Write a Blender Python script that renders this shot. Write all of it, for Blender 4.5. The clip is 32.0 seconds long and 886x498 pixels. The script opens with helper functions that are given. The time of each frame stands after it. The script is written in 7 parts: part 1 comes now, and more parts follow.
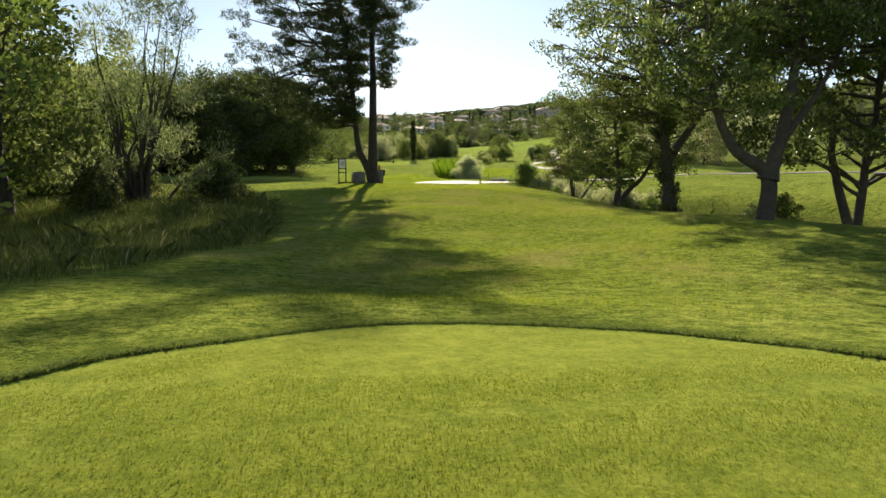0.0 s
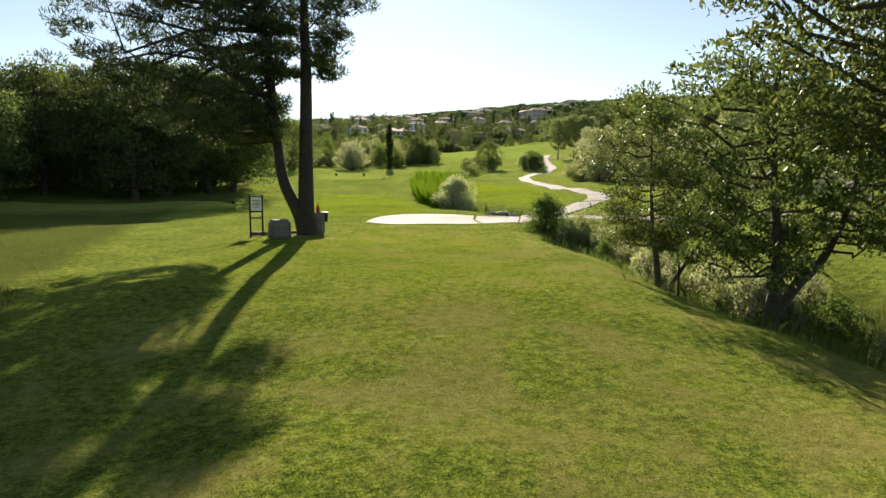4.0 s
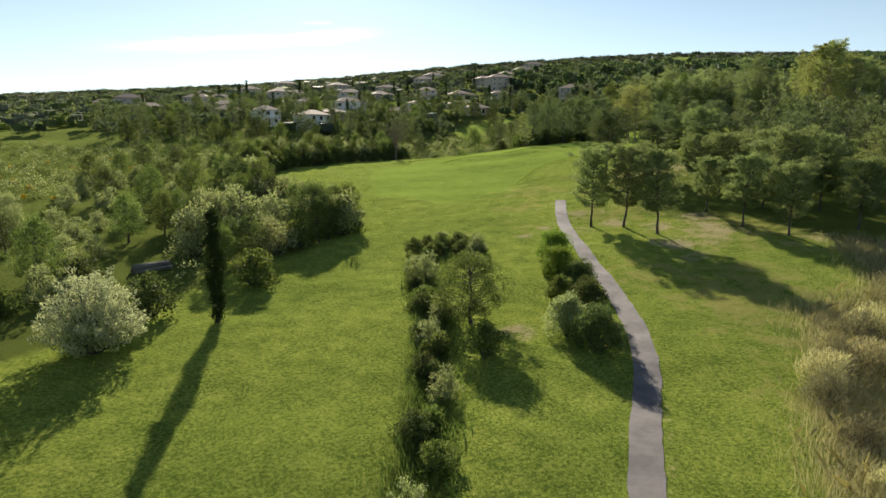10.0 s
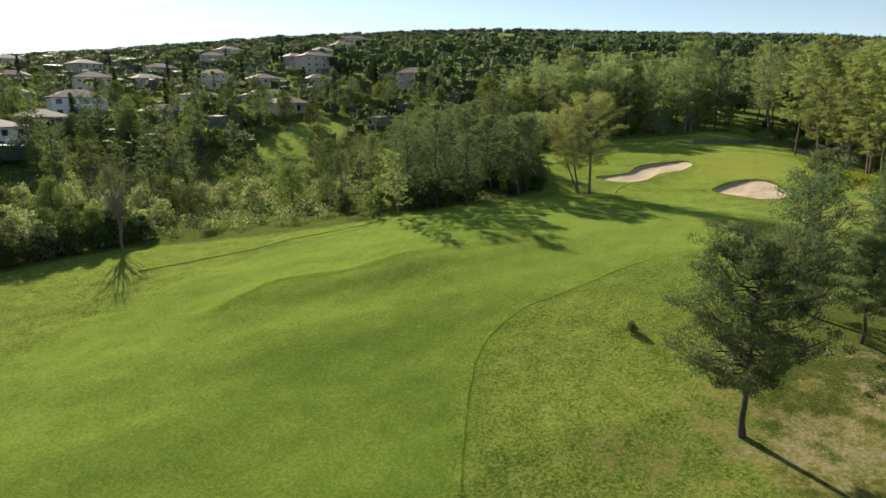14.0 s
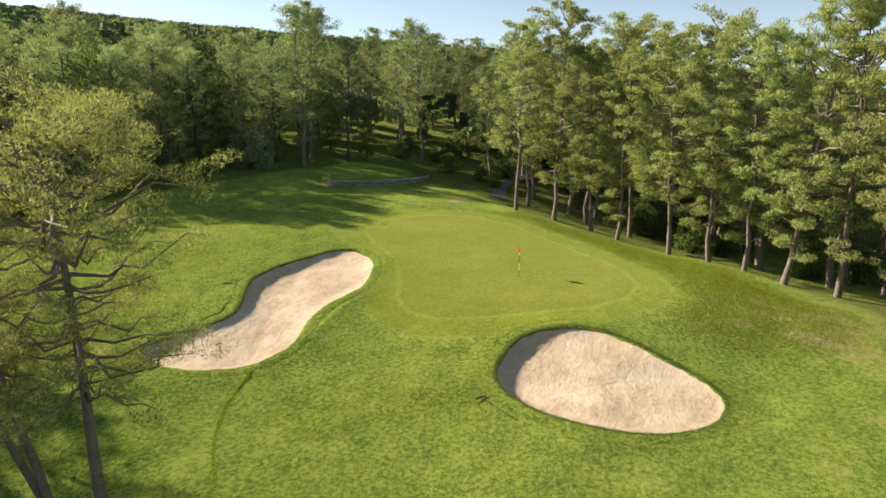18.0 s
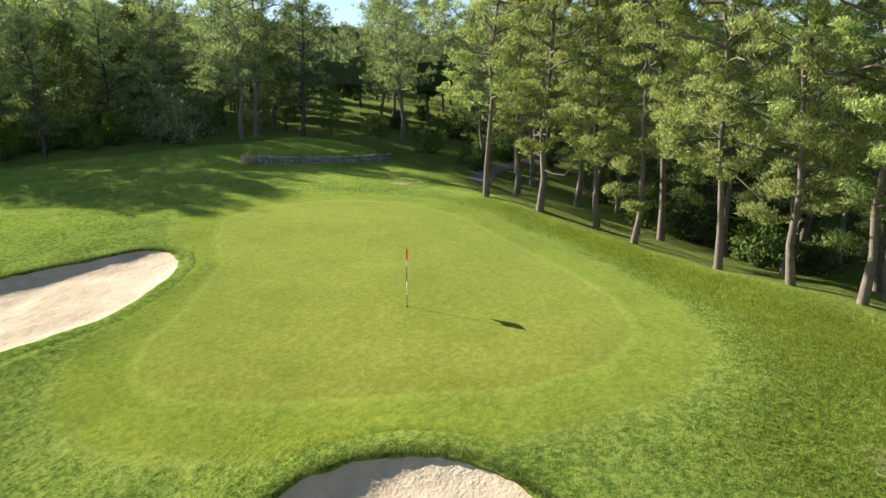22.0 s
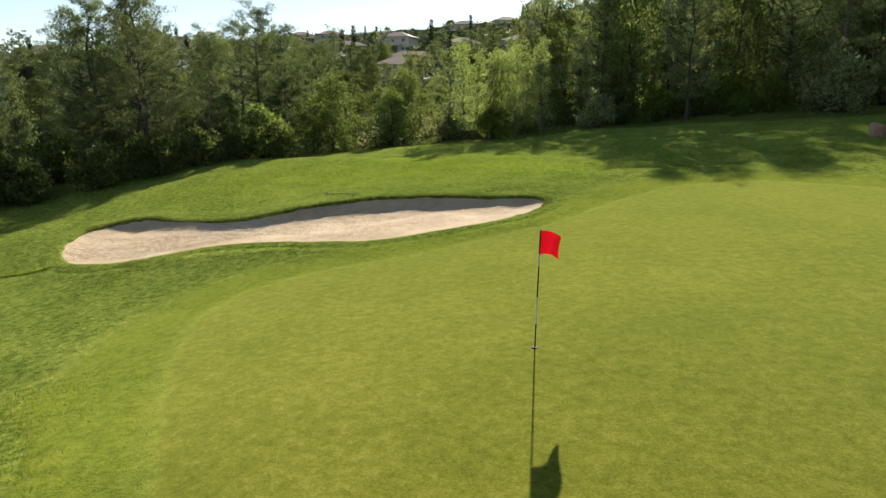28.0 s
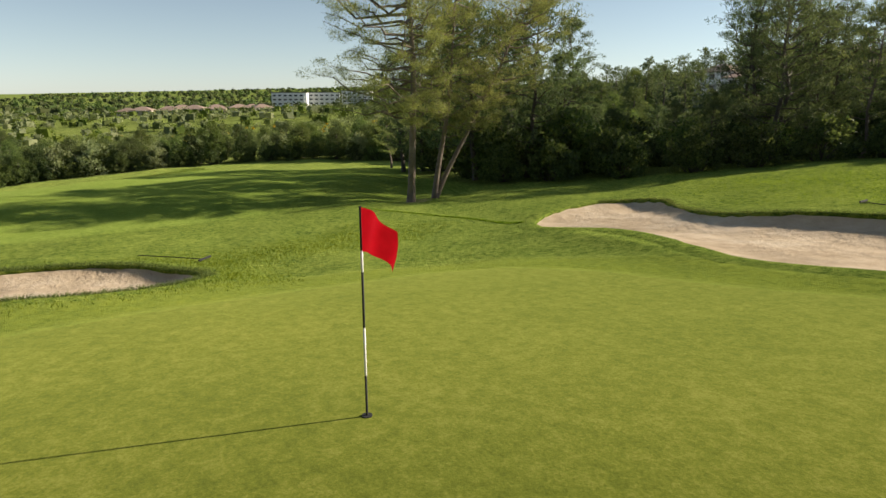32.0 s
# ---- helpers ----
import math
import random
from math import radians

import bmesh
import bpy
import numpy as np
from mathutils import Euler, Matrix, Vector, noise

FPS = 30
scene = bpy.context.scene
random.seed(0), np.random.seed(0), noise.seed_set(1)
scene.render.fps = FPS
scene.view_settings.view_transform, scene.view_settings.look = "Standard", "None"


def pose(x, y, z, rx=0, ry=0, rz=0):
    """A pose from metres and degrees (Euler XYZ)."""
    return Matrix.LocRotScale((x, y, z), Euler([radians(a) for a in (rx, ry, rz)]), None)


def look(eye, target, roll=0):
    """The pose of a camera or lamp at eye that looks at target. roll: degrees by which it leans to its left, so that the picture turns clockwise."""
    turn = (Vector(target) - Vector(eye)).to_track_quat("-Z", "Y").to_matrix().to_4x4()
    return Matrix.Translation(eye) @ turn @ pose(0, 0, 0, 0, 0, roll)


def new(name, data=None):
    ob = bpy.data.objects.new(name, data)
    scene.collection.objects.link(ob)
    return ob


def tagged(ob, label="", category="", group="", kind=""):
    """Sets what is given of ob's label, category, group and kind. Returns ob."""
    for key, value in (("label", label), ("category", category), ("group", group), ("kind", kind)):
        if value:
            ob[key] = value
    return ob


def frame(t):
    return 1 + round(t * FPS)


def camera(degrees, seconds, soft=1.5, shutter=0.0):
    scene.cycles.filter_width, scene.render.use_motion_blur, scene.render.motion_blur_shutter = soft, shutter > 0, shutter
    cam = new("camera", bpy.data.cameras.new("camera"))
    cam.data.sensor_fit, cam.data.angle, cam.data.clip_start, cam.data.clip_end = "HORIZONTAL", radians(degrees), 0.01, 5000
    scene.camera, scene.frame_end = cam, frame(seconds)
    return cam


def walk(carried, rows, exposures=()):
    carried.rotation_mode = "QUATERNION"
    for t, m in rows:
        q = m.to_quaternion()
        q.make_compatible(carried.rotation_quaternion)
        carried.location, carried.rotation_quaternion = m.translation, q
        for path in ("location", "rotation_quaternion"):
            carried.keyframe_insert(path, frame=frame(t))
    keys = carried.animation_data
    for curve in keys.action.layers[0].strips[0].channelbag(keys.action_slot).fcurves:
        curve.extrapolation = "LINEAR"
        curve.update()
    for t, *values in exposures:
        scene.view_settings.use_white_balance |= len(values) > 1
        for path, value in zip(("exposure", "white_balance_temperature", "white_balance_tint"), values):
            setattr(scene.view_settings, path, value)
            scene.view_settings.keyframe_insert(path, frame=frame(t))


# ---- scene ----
FOV = 71.13
# seconds, place, heading to the left of +y, pitch, roll
PATH = [
    (0, -60.05, 35.94, -19.64, -11.30, -6.58, 0.19),
    (0.5, -59.83, 37.21, -19.40, -11.45, -6.58, 0.31),
    (1, -59.50, 38.95, -19.16, -11.59, -6.60, 0.21),
    (1.5, -59.12, 40.87, -18.91, -11.76, -6.53, -0.08),
    (2, -58.70, 42.98, -18.65, -12.02, -6.49, -0.24),
    (2.5, -58.23, 45.19, -18.35, -12.15, -6.53, -0.20),
    (4.5, -55.82, 56.12, -17.19, -13.39, -6.42, 0.28),
    (5, -55.06, 59.49, -16.77, -13.63, -6.37, -0.20),
    (5.5, -53.89, 64.51, -16.24, -13.92, -6.35, -0.35),
    (6, -52.52, 69.99, -15.83, -14.22, -6.24, -0.26),
    (6.5, -51.20, 75.54, -15.19, -14.67, -6.33, -0.09),
    (7, -49.35, 81.77, -14.54, -14.89, -6.28, -0.26),
    (7.5, -47.41, 90.58, -13.17, -15.33, -6.30, -0.21),
    (8, -45.15, 98.11, -10.60, -15.74, -6.30, -0.16),
    (8.5, -42.51, 107.04, -7.82, -16.10, -6.87, -0.09),
    (9, -39.72, 116.10, -4.94, -16.45, -8.15, 0.01),
    (9.5, -37.40, 123.94, -2.46, -16.94, -9.29, -0.16),
    (10, -35.37, 130.64, -0.65, -17.77, -10.44, -0.15),
    (10.5, -33.01, 137.51, 1.12, -18.45, -11.53, -0.17),
    (11, -30.17, 145.05, 2.83, -18.81, -12.23, -0.04),
    (11.5, -26.90, 154.42, 4.49, -19.37, -12.40, 0.04),
    (12, -22.80, 165.21, 5.90, -20.19, -12.52, -0.04),
    (12.5, -18.70, 176.66, 7.08, -22.28, -12.59, -0.25),
    (13, -14.59, 188.75, 8.27, -25.45, -12.69, -0.30),
    (13.5, -9.85, 201.12, 9.37, -29.65, -12.84, -0.41),
    (14, -4.09, 212.86, 10.34, -34.35, -12.92, -0.69),
    (14.5, 2.36, 223.75, 10.74, -40.09, -12.96, -0.81),
    (15, 9.41, 233.51, 11.20, -48.01, -12.97, -0.85),
    (15.5, 16.47, 241.23, 11.59, -55.48, -12.94, -0.90),
    (17.5, 45.41, 256.73, 12.07, -72.20, -13.14, 0.03),
    (18, 50.54, 258.45, 11.64, -72.44, -13.05, 0.16),
    (18.5, 54.59, 259.60, 10.68, -72.57, -12.96, 0.03),
    (19, 57.66, 259.84, 9.63, -72.66, -12.98, 0.04),
    (19.5, 60.32, 259.44, 8.92, -72.59, -12.93, -0.00),
    (20, 62.95, 258.92, 8.40, -72.62, -12.89, -0.00),
    (20.5, 65.81, 258.30, 7.92, -72.58, -12.78, 0.02),
    (21, 68.57, 257.57, 7.56, -72.15, -12.71, 0.05),
    (21.5, 70.89, 256.96, 7.16, -70.18, -12.64, 0.15),
    (22, 72.93, 256.48, 6.92, -66.93, -12.67, 0.17),
    (22.5, 74.97, 256.09, 6.90, -63.18, -12.71, 0.33),
    (23, 77.03, 255.84, 6.86, -59.24, -12.76, 0.37),
    (23.5, 78.94, 255.52, 6.65, -55.08, -12.73, 0.46),
    (24, 80.83, 255.07, 6.39, -49.68, -12.88, 0.51),
    (24.5, 82.54, 254.76, 6.15, -43.30, -13.06, 0.66),
    (25, 84.08, 254.56, 5.90, -36.53, -13.09, 0.62),
    (25.5, 85.61, 254.48, 5.65, -29.56, -13.24, 0.45),
    (26, 87.13, 254.58, 5.34, -22.61, -13.24, 0.58),
    (26.5, 88.39, 254.76, 5.01, -15.46, -13.30, 0.47),
    (28.5, 91.39, 256.36, 4.09, 5.75, -13.79, 0.63),
    (29, 92.61, 257.27, 3.84, 11.15, -13.95, 0.41),
    (29.5, 93.82, 258.37, 3.58, 17.72, -13.85, 0.16),
    (30, 95.09, 259.57, 3.49, 26.32, -14.06, 0.12),
    (30.5, 96.07, 261.01, 3.36, 36.22, -13.96, 0.03),
    (31, 96.79, 262.49, 3.27, 46.31, -13.86, 0.00),
    (31.5, 97.31, 263.99, 3.21, 56.87, -13.83, 0.02),
    (32, 97.49, 264.53, 3.11, 67.30, -13.78, -0.08),
]
SKY, SUN = 0.070, 4.9
# seconds, stops, kelvin, tint
EXPOSURES = [(0, 1.1, 6900, 13), (2, 1.35, 6900, 13), (4.5, 1.05, 6900, 12), (5, 0.98, 6900, 12), (6, 0.5, 6750, 12), (8, 0.45, 6500, 10), (9, 0.6, 6500, 10), (11, 0.88, 6550, 11), (13, 0.74, 6350, 10), (15.5, 1.15, 6650, 12),
             (18, 1.2, 6700, 14), (20, 1.2, 6250, 10), (22, 1.45, 6050, 9), (24, 1.45, 6200, 10), (26, 1.1, 6300, 9), (28, 1.0, 6600, 11), (30, 0.8, 6700, 12), (32, 0.75, 6700, 12)]
cam = camera(FOV, 32.0)
walk(cam, [(t, pose(x, y, z, 90 + p, 0, h) @ pose(0, 0, 0, 0, 0, r)) for t, x, y, z, h, p, r in PATH],
     exposures=EXPOSURES)

# ---- sun ----
SUN_AZ, SUN_EL = radians(7.8), radians(24.6)  # to the right of +y, above the horizon
sun = new("sun", bpy.data.lights.new("sun", "SUN"))
sun.data.energy, sun.data.angle, sun.data.color = SUN, radians(0.6), (1.0, 0.90, 0.74)
sun.matrix_basis = look((math.sin(SUN_AZ) * math.cos(SUN_EL) * 100, math.cos(SUN_AZ) * math.cos(SUN_EL) * 100, math.sin(SUN_EL) * 100), (0, 0, 0))

# ---- materials ----


def nodes_of(name):
    m = bpy.data.materials.new(name)
    m.use_nodes = True
    nt = m.node_tree
    return m, nt, nt.nodes["Principled BSDF"]


def add(nt, kind, **values):
    n = nt.nodes.new(kind)
    for key, v in values.items():
        if key in ("operation", "blend_type", "data_type", "attribute_name", "feature", "noise_dimensions", "clamp_factor", "use_clamp"):
            setattr(n, key, v)
        else:
            n.inputs[key.replace("_", " ")].default_value = v
    return n


def noise_tex(nt, scale, detail=4.0, rough=0.55, vec=None, distortion=0.0):
    n = add(nt, "ShaderNodeTexNoise", Scale=scale, Detail=detail, Roughness=rough, Distortion=distortion)
    if vec is None:
        vec = add(nt, "ShaderNodeTexCoord").outputs["Object"]
    nt.links.new(vec, n.inputs["Vector"])
    return n.outputs["Fac"]


def ramp(nt, fac, stops):
    r = nt.nodes.new("ShaderNodeValToRGB")
    while len(r.color_ramp.elements) < len(stops):
        r.color_ramp.elements.new(0.5)
    for e, (p, c) in zip(r.color_ramp.elements, stops):
        e.position, e.color = p, (*c, 1) if len(c) == 3 else c
    nt.links.new(fac, r.inputs[0])
    return r.outputs[0]


def mix(nt, fac, a, b, blend="MIX"):
    n = nt.nodes.new("ShaderNodeMix")
    n.data_type, n.blend_type = "RGBA", blend
    for socket, v in ((n.inputs[0], fac), (n.inputs[6], a), (n.inputs[7], b)):
        if isinstance(v, (int, float)):
            socket.default_value = v
        elif isinstance(v, tuple):
            socket.default_value = (*v, 1)
        else:
            nt.links.new(v, socket)
    return n.outputs[2]


def calc(nt, op, a, b=None, c=None):
    n = nt.nodes.new("ShaderNodeMath")
    n.operation = op
    for socket, v in zip(n.inputs, (a, b, c)):
        if v is None:
            continue
        if isinstance(v, (int, float)):
            socket.default_value = v
        else:
            nt.links.new(v, socket)
    return n.outputs[0]


def step_to(nt, v, lo, hi):
    n = nt.nodes.new("ShaderNodeMapRange")
    n.interpolation_type = "SMOOTHSTEP"
    n.inputs["From Min"].default_value, n.inputs["From Max"].default_value = lo, hi
    nt.links.new(v, n.inputs["Value"])
    return n.outputs["Result"]


def bump(nt, height, strength, distance):
    b = add(nt, "ShaderNodeBump", Strength=strength, Distance=distance)
    nt.links.new(height, b.inputs["Height"])
    return b.outputs["Normal"]


# ---- sky ----


def with_cirrus(nt, sky):
    """A thin whitish haze in the sky's blue, and streaks of cirrus low over the hill."""
    grey = nt.nodes.new("ShaderNodeRGBToBW")
    nt.links.new(sky, grey.inputs[0])
    pale = mix(nt, 1.0, grey.outputs[0], (0.86, 1.00, 1.12), "MULTIPLY")
    col = mix(nt, 0.5, mix(nt, 1.0, sky, (0.88, 1.01, 1.08), "MULTIPLY"), pale)
    xyz = nt.nodes.new("ShaderNodeSeparateXYZ")
    at = add(nt, "ShaderNodeTexCoord").outputs["Generated"]
    nt.links.new(at, xyz.inputs[0])
    az = calc(nt, "MULTIPLY", calc(nt, "ARCTAN2", xyz.outputs[0], xyz.outputs[1]), 57.2958)
    el = calc(nt, "MULTIPLY", calc(nt, "ARCSINE", xyz.outputs[2]), 57.2958)
    flat = nt.nodes.new("ShaderNodeCombineXYZ")
    nt.links.new(calc(nt, "MULTIPLY", az, 0.16), flat.inputs[0])
    nt.links.new(calc(nt, "MULTIPLY", el, 1.6), flat.inputs[1])
    wisp = noise_tex(nt, 1.0, 5, 0.6, flat.outputs[0])
    veil = 0.0
    # azimuth from, to, height at azimuth 0, slope, half width, strength
    for a0, a1, h, k, w, force in ((-13, 14, 7.7, 0.085, 0.75, 0.75), (38.0, 43.0, 14.2, -0.050, 0.26, 0.9), (42.5, 52.0, 14.0, -0.048, 0.34, 1.0), (46, 53, 14.6, -0.047, 0.2, 0.6), (5, 8.5, 9.2, 0.04, 0.2, 0.35)):
        off = calc(nt, "ABSOLUTE", calc(nt, "SUBTRACT", el, calc(nt, "MULTIPLY_ADD", az, k, h)))
        off = calc(nt, "ADD", off, calc(nt, "MULTIPLY", calc(nt, "SUBTRACT", wisp, 0.5), w * 1.6))
        band = calc(nt, "SUBTRACT", 1.0, step_to(nt, off, 0.0, w))
        ends = calc(nt, "MULTIPLY", step_to(nt, az, a0, a0 + (a1 - a0) * 0.45), calc(nt, "SUBTRACT", 1.0, step_to(nt, az, a1 - (a1 - a0) * 0.25, a1)))
        veil = calc(nt, "ADD", veil, calc(nt, "MULTIPLY", calc(nt, "MULTIPLY", band, ends), force))
    white = mix(nt, 1.0, grey.outputs[0], (1.30, 1.32, 1.34), "MULTIPLY")
    return mix(nt, calc(nt, "MINIMUM", veil, 0.85), col, white)


def make_world():
    world = bpy.data.worlds.new("sky")
    scene.world = world
    world.use_nodes = True
    nt = world.node_tree
    nt.nodes.clear()
    out, bg, sky = nt.nodes.new("ShaderNodeOutputWorld"), nt.nodes.new("ShaderNodeBackground"), nt.nodes.new("ShaderNodeTexSky")
    sky.sky_type, sky.sun_disc, sky.sun_elevation, sky.sun_rotation = "NISHITA", False, SUN_EL, SUN_AZ
    sky.air_density, sky.dust_density, sky.ozone_density, sky.altitude = 1.0, 0.12, 1.4, 100
    bg.inputs["Strength"].default_value = SKY
    nt.links.new(with_cirrus(nt, sky.outputs[0]), bg.inputs[0])
    nt.links.new(bg.outputs[0], out.inputs[0])


make_world()


def plain(name, a, b, scale=6.0, rough=0.8, metal=0.0, bumps=0.3, dist=0.01, fine=40.0, per_piece=0.0):
    """A surface that varies between two colours at two scales."""
    m, nt, p = nodes_of(name)
    fac = mix(nt, 0.5, noise_tex(nt, scale), noise_tex(nt, fine, 3))
    col = ramp(nt, fac, [(0.32, a), (0.68, b)])
    if per_piece:
        info = add(nt, "ShaderNodeObjectInfo")
        hsv = add(nt, "ShaderNodeHueSaturation")
        nt.links.new(calc(nt, "MULTIPLY_ADD", info.outputs["Random"], per_piece, 1 - per_piece / 2), hsv.inputs["Value"])
        nt.links.new(col, hsv.inputs["Color"])
        col = hsv.outputs[0]
    nt.links.new(col, p.inputs["Base Color"])
    p.inputs["Roughness"].default_value, p.inputs["Metallic"].default_value = rough, metal
    if bumps:
        nt.links.new(bump(nt, noise_tex(nt, fine, 5), bumps, dist), p.inputs["Normal"])
    return m


def leafy(name, a, b, through_light=0.45, gloss=0.35, vary=0.35):
    """Leaves: two greens that vary leaf by leaf and plant by plant, and let light through."""
    m, nt, p = nodes_of(name)
    geo, info = nt.nodes.new("ShaderNodeNewGeometry"), add(nt, "ShaderNodeObjectInfo")
    col = ramp(nt, geo.outputs["Random Per Island"], [(0.0, a), (1.0, b)])
    hsv = add(nt, "ShaderNodeHueSaturation")
    nt.links.new(calc(nt, "MULTIPLY_ADD", info.outputs["Random"], vary, 1 - vary / 2), hsv.inputs["Value"])
    nt.links.new(calc(nt, "MULTIPLY_ADD", info.outputs["Random"], 0.03, 0.485), hsv.inputs["Hue"])
    nt.links.new(col, hsv.inputs["Color"])
    nt.links.new(hsv.outputs[0], p.inputs["Base Color"])
    p.inputs["Roughness"].default_value = 0.75 - gloss * 0.3
    p.inputs["Specular IOR Level"].default_value = 0.12
    tr, mx, out = nt.nodes.new("ShaderNodeBsdfTranslucent"), nt.nodes.new("ShaderNodeMixShader"), nt.nodes["Material Output"]
    warm = mix(nt, 1.0, hsv.outputs[0], (1.0, 1.0, 0.62), "MULTIPLY")
    bright = mix(nt, 1.0, warm, (1.5, 1.5, 1.5), "MULTIPLY")
    nt.links.new(bright, tr.inputs["Color"])
    mx.inputs[0].default_value = through_light
    nt.links.new(p.outputs[0], mx.inputs[1])
    nt.links.new(tr.outputs[0], mx.inputs[2])
    nt.links.new(mx.outputs[0], out.inputs["Surface"])
    return m


def attr(nt, name):
    n = nt.nodes.new("ShaderNodeAttribute")
    n.attribute_name = name
    return n.outputs["Fac"]


def patchy(nt, mask, grain, k):
    """A mask broken up by noise, and nothing where the mask is nothing."""
    low = calc(nt, "MINIMUM", calc(nt, "MULTIPLY", mask, 3.0), 1.0)
    return calc(nt, "ADD", mask, calc(nt, "MULTIPLY", low, calc(nt, "MULTIPLY", calc(nt, "SUBTRACT", grain, 0.5), k)))


def turf_tone(c, red=0.95):
    return (min(c[0] * red, 1), c[1], c[2] * 1.45 + 0.004)


def make_turf():
    """Turf in its mowing heights, with dry and bare patches."""
    m, nt, p = nodes_of("turf")
    broad, mid, fine = noise_tex(nt, 0.07, 4), noise_tex(nt, 0.5, 5, 0.65), noise_tex(nt, 4.6, 4, 0.85)
    tuft = noise_tex(nt, 26.0, 4, 0.8)
    fac = calc(nt, "ADD", calc(nt, "MULTIPLY", mid, 0.16), calc(nt, "ADD", calc(nt, "MULTIPLY", fine, 0.46), calc(nt, "MULTIPLY", tuft, 0.38)))
    rough = ramp(nt, fac, [(0.425, turf_tone((0.030, 0.056, 0.005))), (0.49, turf_tone((0.136, 0.184, 0.013), 0.95)), (0.565, turf_tone((0.335, 0.365, 0.050), 0.96))])
    fair = ramp(nt, fac, [(0.38, turf_tone((0.062, 0.106, 0.007), 0.95)), (0.5, turf_tone((0.144, 0.204, 0.014), 0.94)), (0.60, turf_tone((0.250, 0.300, 0.040), 0.95))])
    green = ramp(nt, fac, [(0.39, turf_tone((0.076, 0.100, 0.006), 1.04)), (0.5, turf_tone((0.128, 0.152, 0.011), 1.05)), (0.61, turf_tone((0.200, 0.216, 0.028), 1.05))])
    collar = ramp(nt, fac, [(0.40, turf_tone((0.064, 0.104, 0.004), 1.02)), (0.59, turf_tone((0.205, 0.250, 0.018), 1.02))])
    cut = ramp(nt, fac, [(0.36, (0.165, 0.200, 0.030)), (0.62, (0.28, 0.30, 0.070))])
    dry = ramp(nt, fac, [(0.38, (0.115, 0.125, 0.018)), (0.61, (0.33, 0.29, 0.11))])
    earth = ramp(nt, fac, [(0.36, (0.18, 0.13, 0.08)), (0.62, (0.46, 0.37, 0.26))])
    wild = ramp(nt, fac, [(0.36, (0.020, 0.032, 0.006)), (0.50, (0.060, 0.078, 0.016)), (0.64, (0.150, 0.150, 0.045))])
    lush = ramp(nt, fac, [(0.425, turf_tone((0.030, 0.066, 0.005))), (0.49, turf_tone((0.128, 0.186, 0.013), 0.95)), (0.565, turf_tone((0.300, 0.345, 0.046), 0.95))])
    rough = mix(nt, step_to(nt, patchy(nt, attr(nt, "lush"), mid, 0.9), 0.2, 0.8), rough, lush)
    wobble = calc(nt, "MULTIPLY_ADD", noise_tex(nt, 1.6, 3), 0.5, -0.25)
    col = mix(nt, step_to(nt, calc(nt, "ADD", attr(nt, "fair"), calc(nt, "MULTIPLY", wobble, 4.0)), -2.0, 2.0), rough, fair)
    col = mix(nt, step_to(nt, calc(nt, "ADD", attr(nt, "tee"), calc(nt, "MULTIPLY", wobble, 0.5)), -0.1, 0.1), col, mix(nt, 0.55, green, collar))
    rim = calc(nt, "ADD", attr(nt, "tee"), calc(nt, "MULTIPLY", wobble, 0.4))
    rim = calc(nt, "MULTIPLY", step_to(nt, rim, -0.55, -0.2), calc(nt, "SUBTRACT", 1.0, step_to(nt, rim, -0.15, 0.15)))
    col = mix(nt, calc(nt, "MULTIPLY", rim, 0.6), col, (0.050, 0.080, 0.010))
    col = mix(nt, step_to(nt, calc(nt, "ADD", attr(nt, "green"), calc(nt, "ADD", wobble, 2.3)), -0.3, 0.4), col, collar)
    col = mix(nt, step_to(nt, calc(nt, "ADD", attr(nt, "green"), calc(nt, "MULTIPLY", wobble, 0.3)), -0.08, 0.08), col, green)
    edge = calc(nt, "MULTIPLY", step_to(nt, calc(nt, "ADD", attr(nt, "green"), calc(nt, "MULTIPLY", wobble, 0.3)), -0.5, -0.2), calc(nt, "SUBTRACT", 1.0, step_to(nt, attr(nt, "green"), -0.15, 0.2)))
    col = mix(nt, calc(nt, "MULTIPLY", edge, 0.30), col, cut)
    outer = calc(nt, "ADD", attr(nt, "green"), calc(nt, "MULTIPLY_ADD", wobble, 0.5, 2.5))
    edge = calc(nt, "MULTIPLY", step_to(nt, outer, -0.35, 0.0), calc(nt, "SUBTRACT", 1.0, step_to(nt, outer, 0.0, 0.7)))
    col = mix(nt, calc(nt, "MULTIPLY", edge, 0.22), col, cut)
    col = mix(nt, step_to(nt, calc(nt, "ADD", attr(nt, "wild"), calc(nt, "MULTIPLY", wobble, 3)), -0.8, 0.8), col, wild)
    col = mix(nt, step_to(nt, patchy(nt, attr(nt, "dry"), mid, 2.4), 0.35, 0.85), col, dry)
    col = mix(nt, step_to(nt, patchy(nt, attr(nt, "bare"), mix(nt, 0.5, mid, fine), 3.0), 0.48, 0.98), col, earth)
    shade = ramp(nt, broad, [(0.3, (0.80, 0.84, 0.76)), (0.7, (1.18, 1.12, 1.10))])
    nt.links.new(mix(nt, 1.0, col, shade, "MULTIPLY"), p.inputs["Base Color"])
    p.inputs["Roughness"].default_value = 0.9
    p.inputs["Specular IOR Level"].default_value = 0.0
    p.inputs["Sheen Weight"].default_value, p.inputs["Sheen Roughness"].default_value = 0.26, 0.45
    p.inputs["Sheen Tint"].default_value = (0.64, 0.80, 0.22, 1)
    short = step_to(nt, calc(nt, "MAXIMUM", attr(nt, "green"), attr(nt, "tee")), -0.3, 0.1)
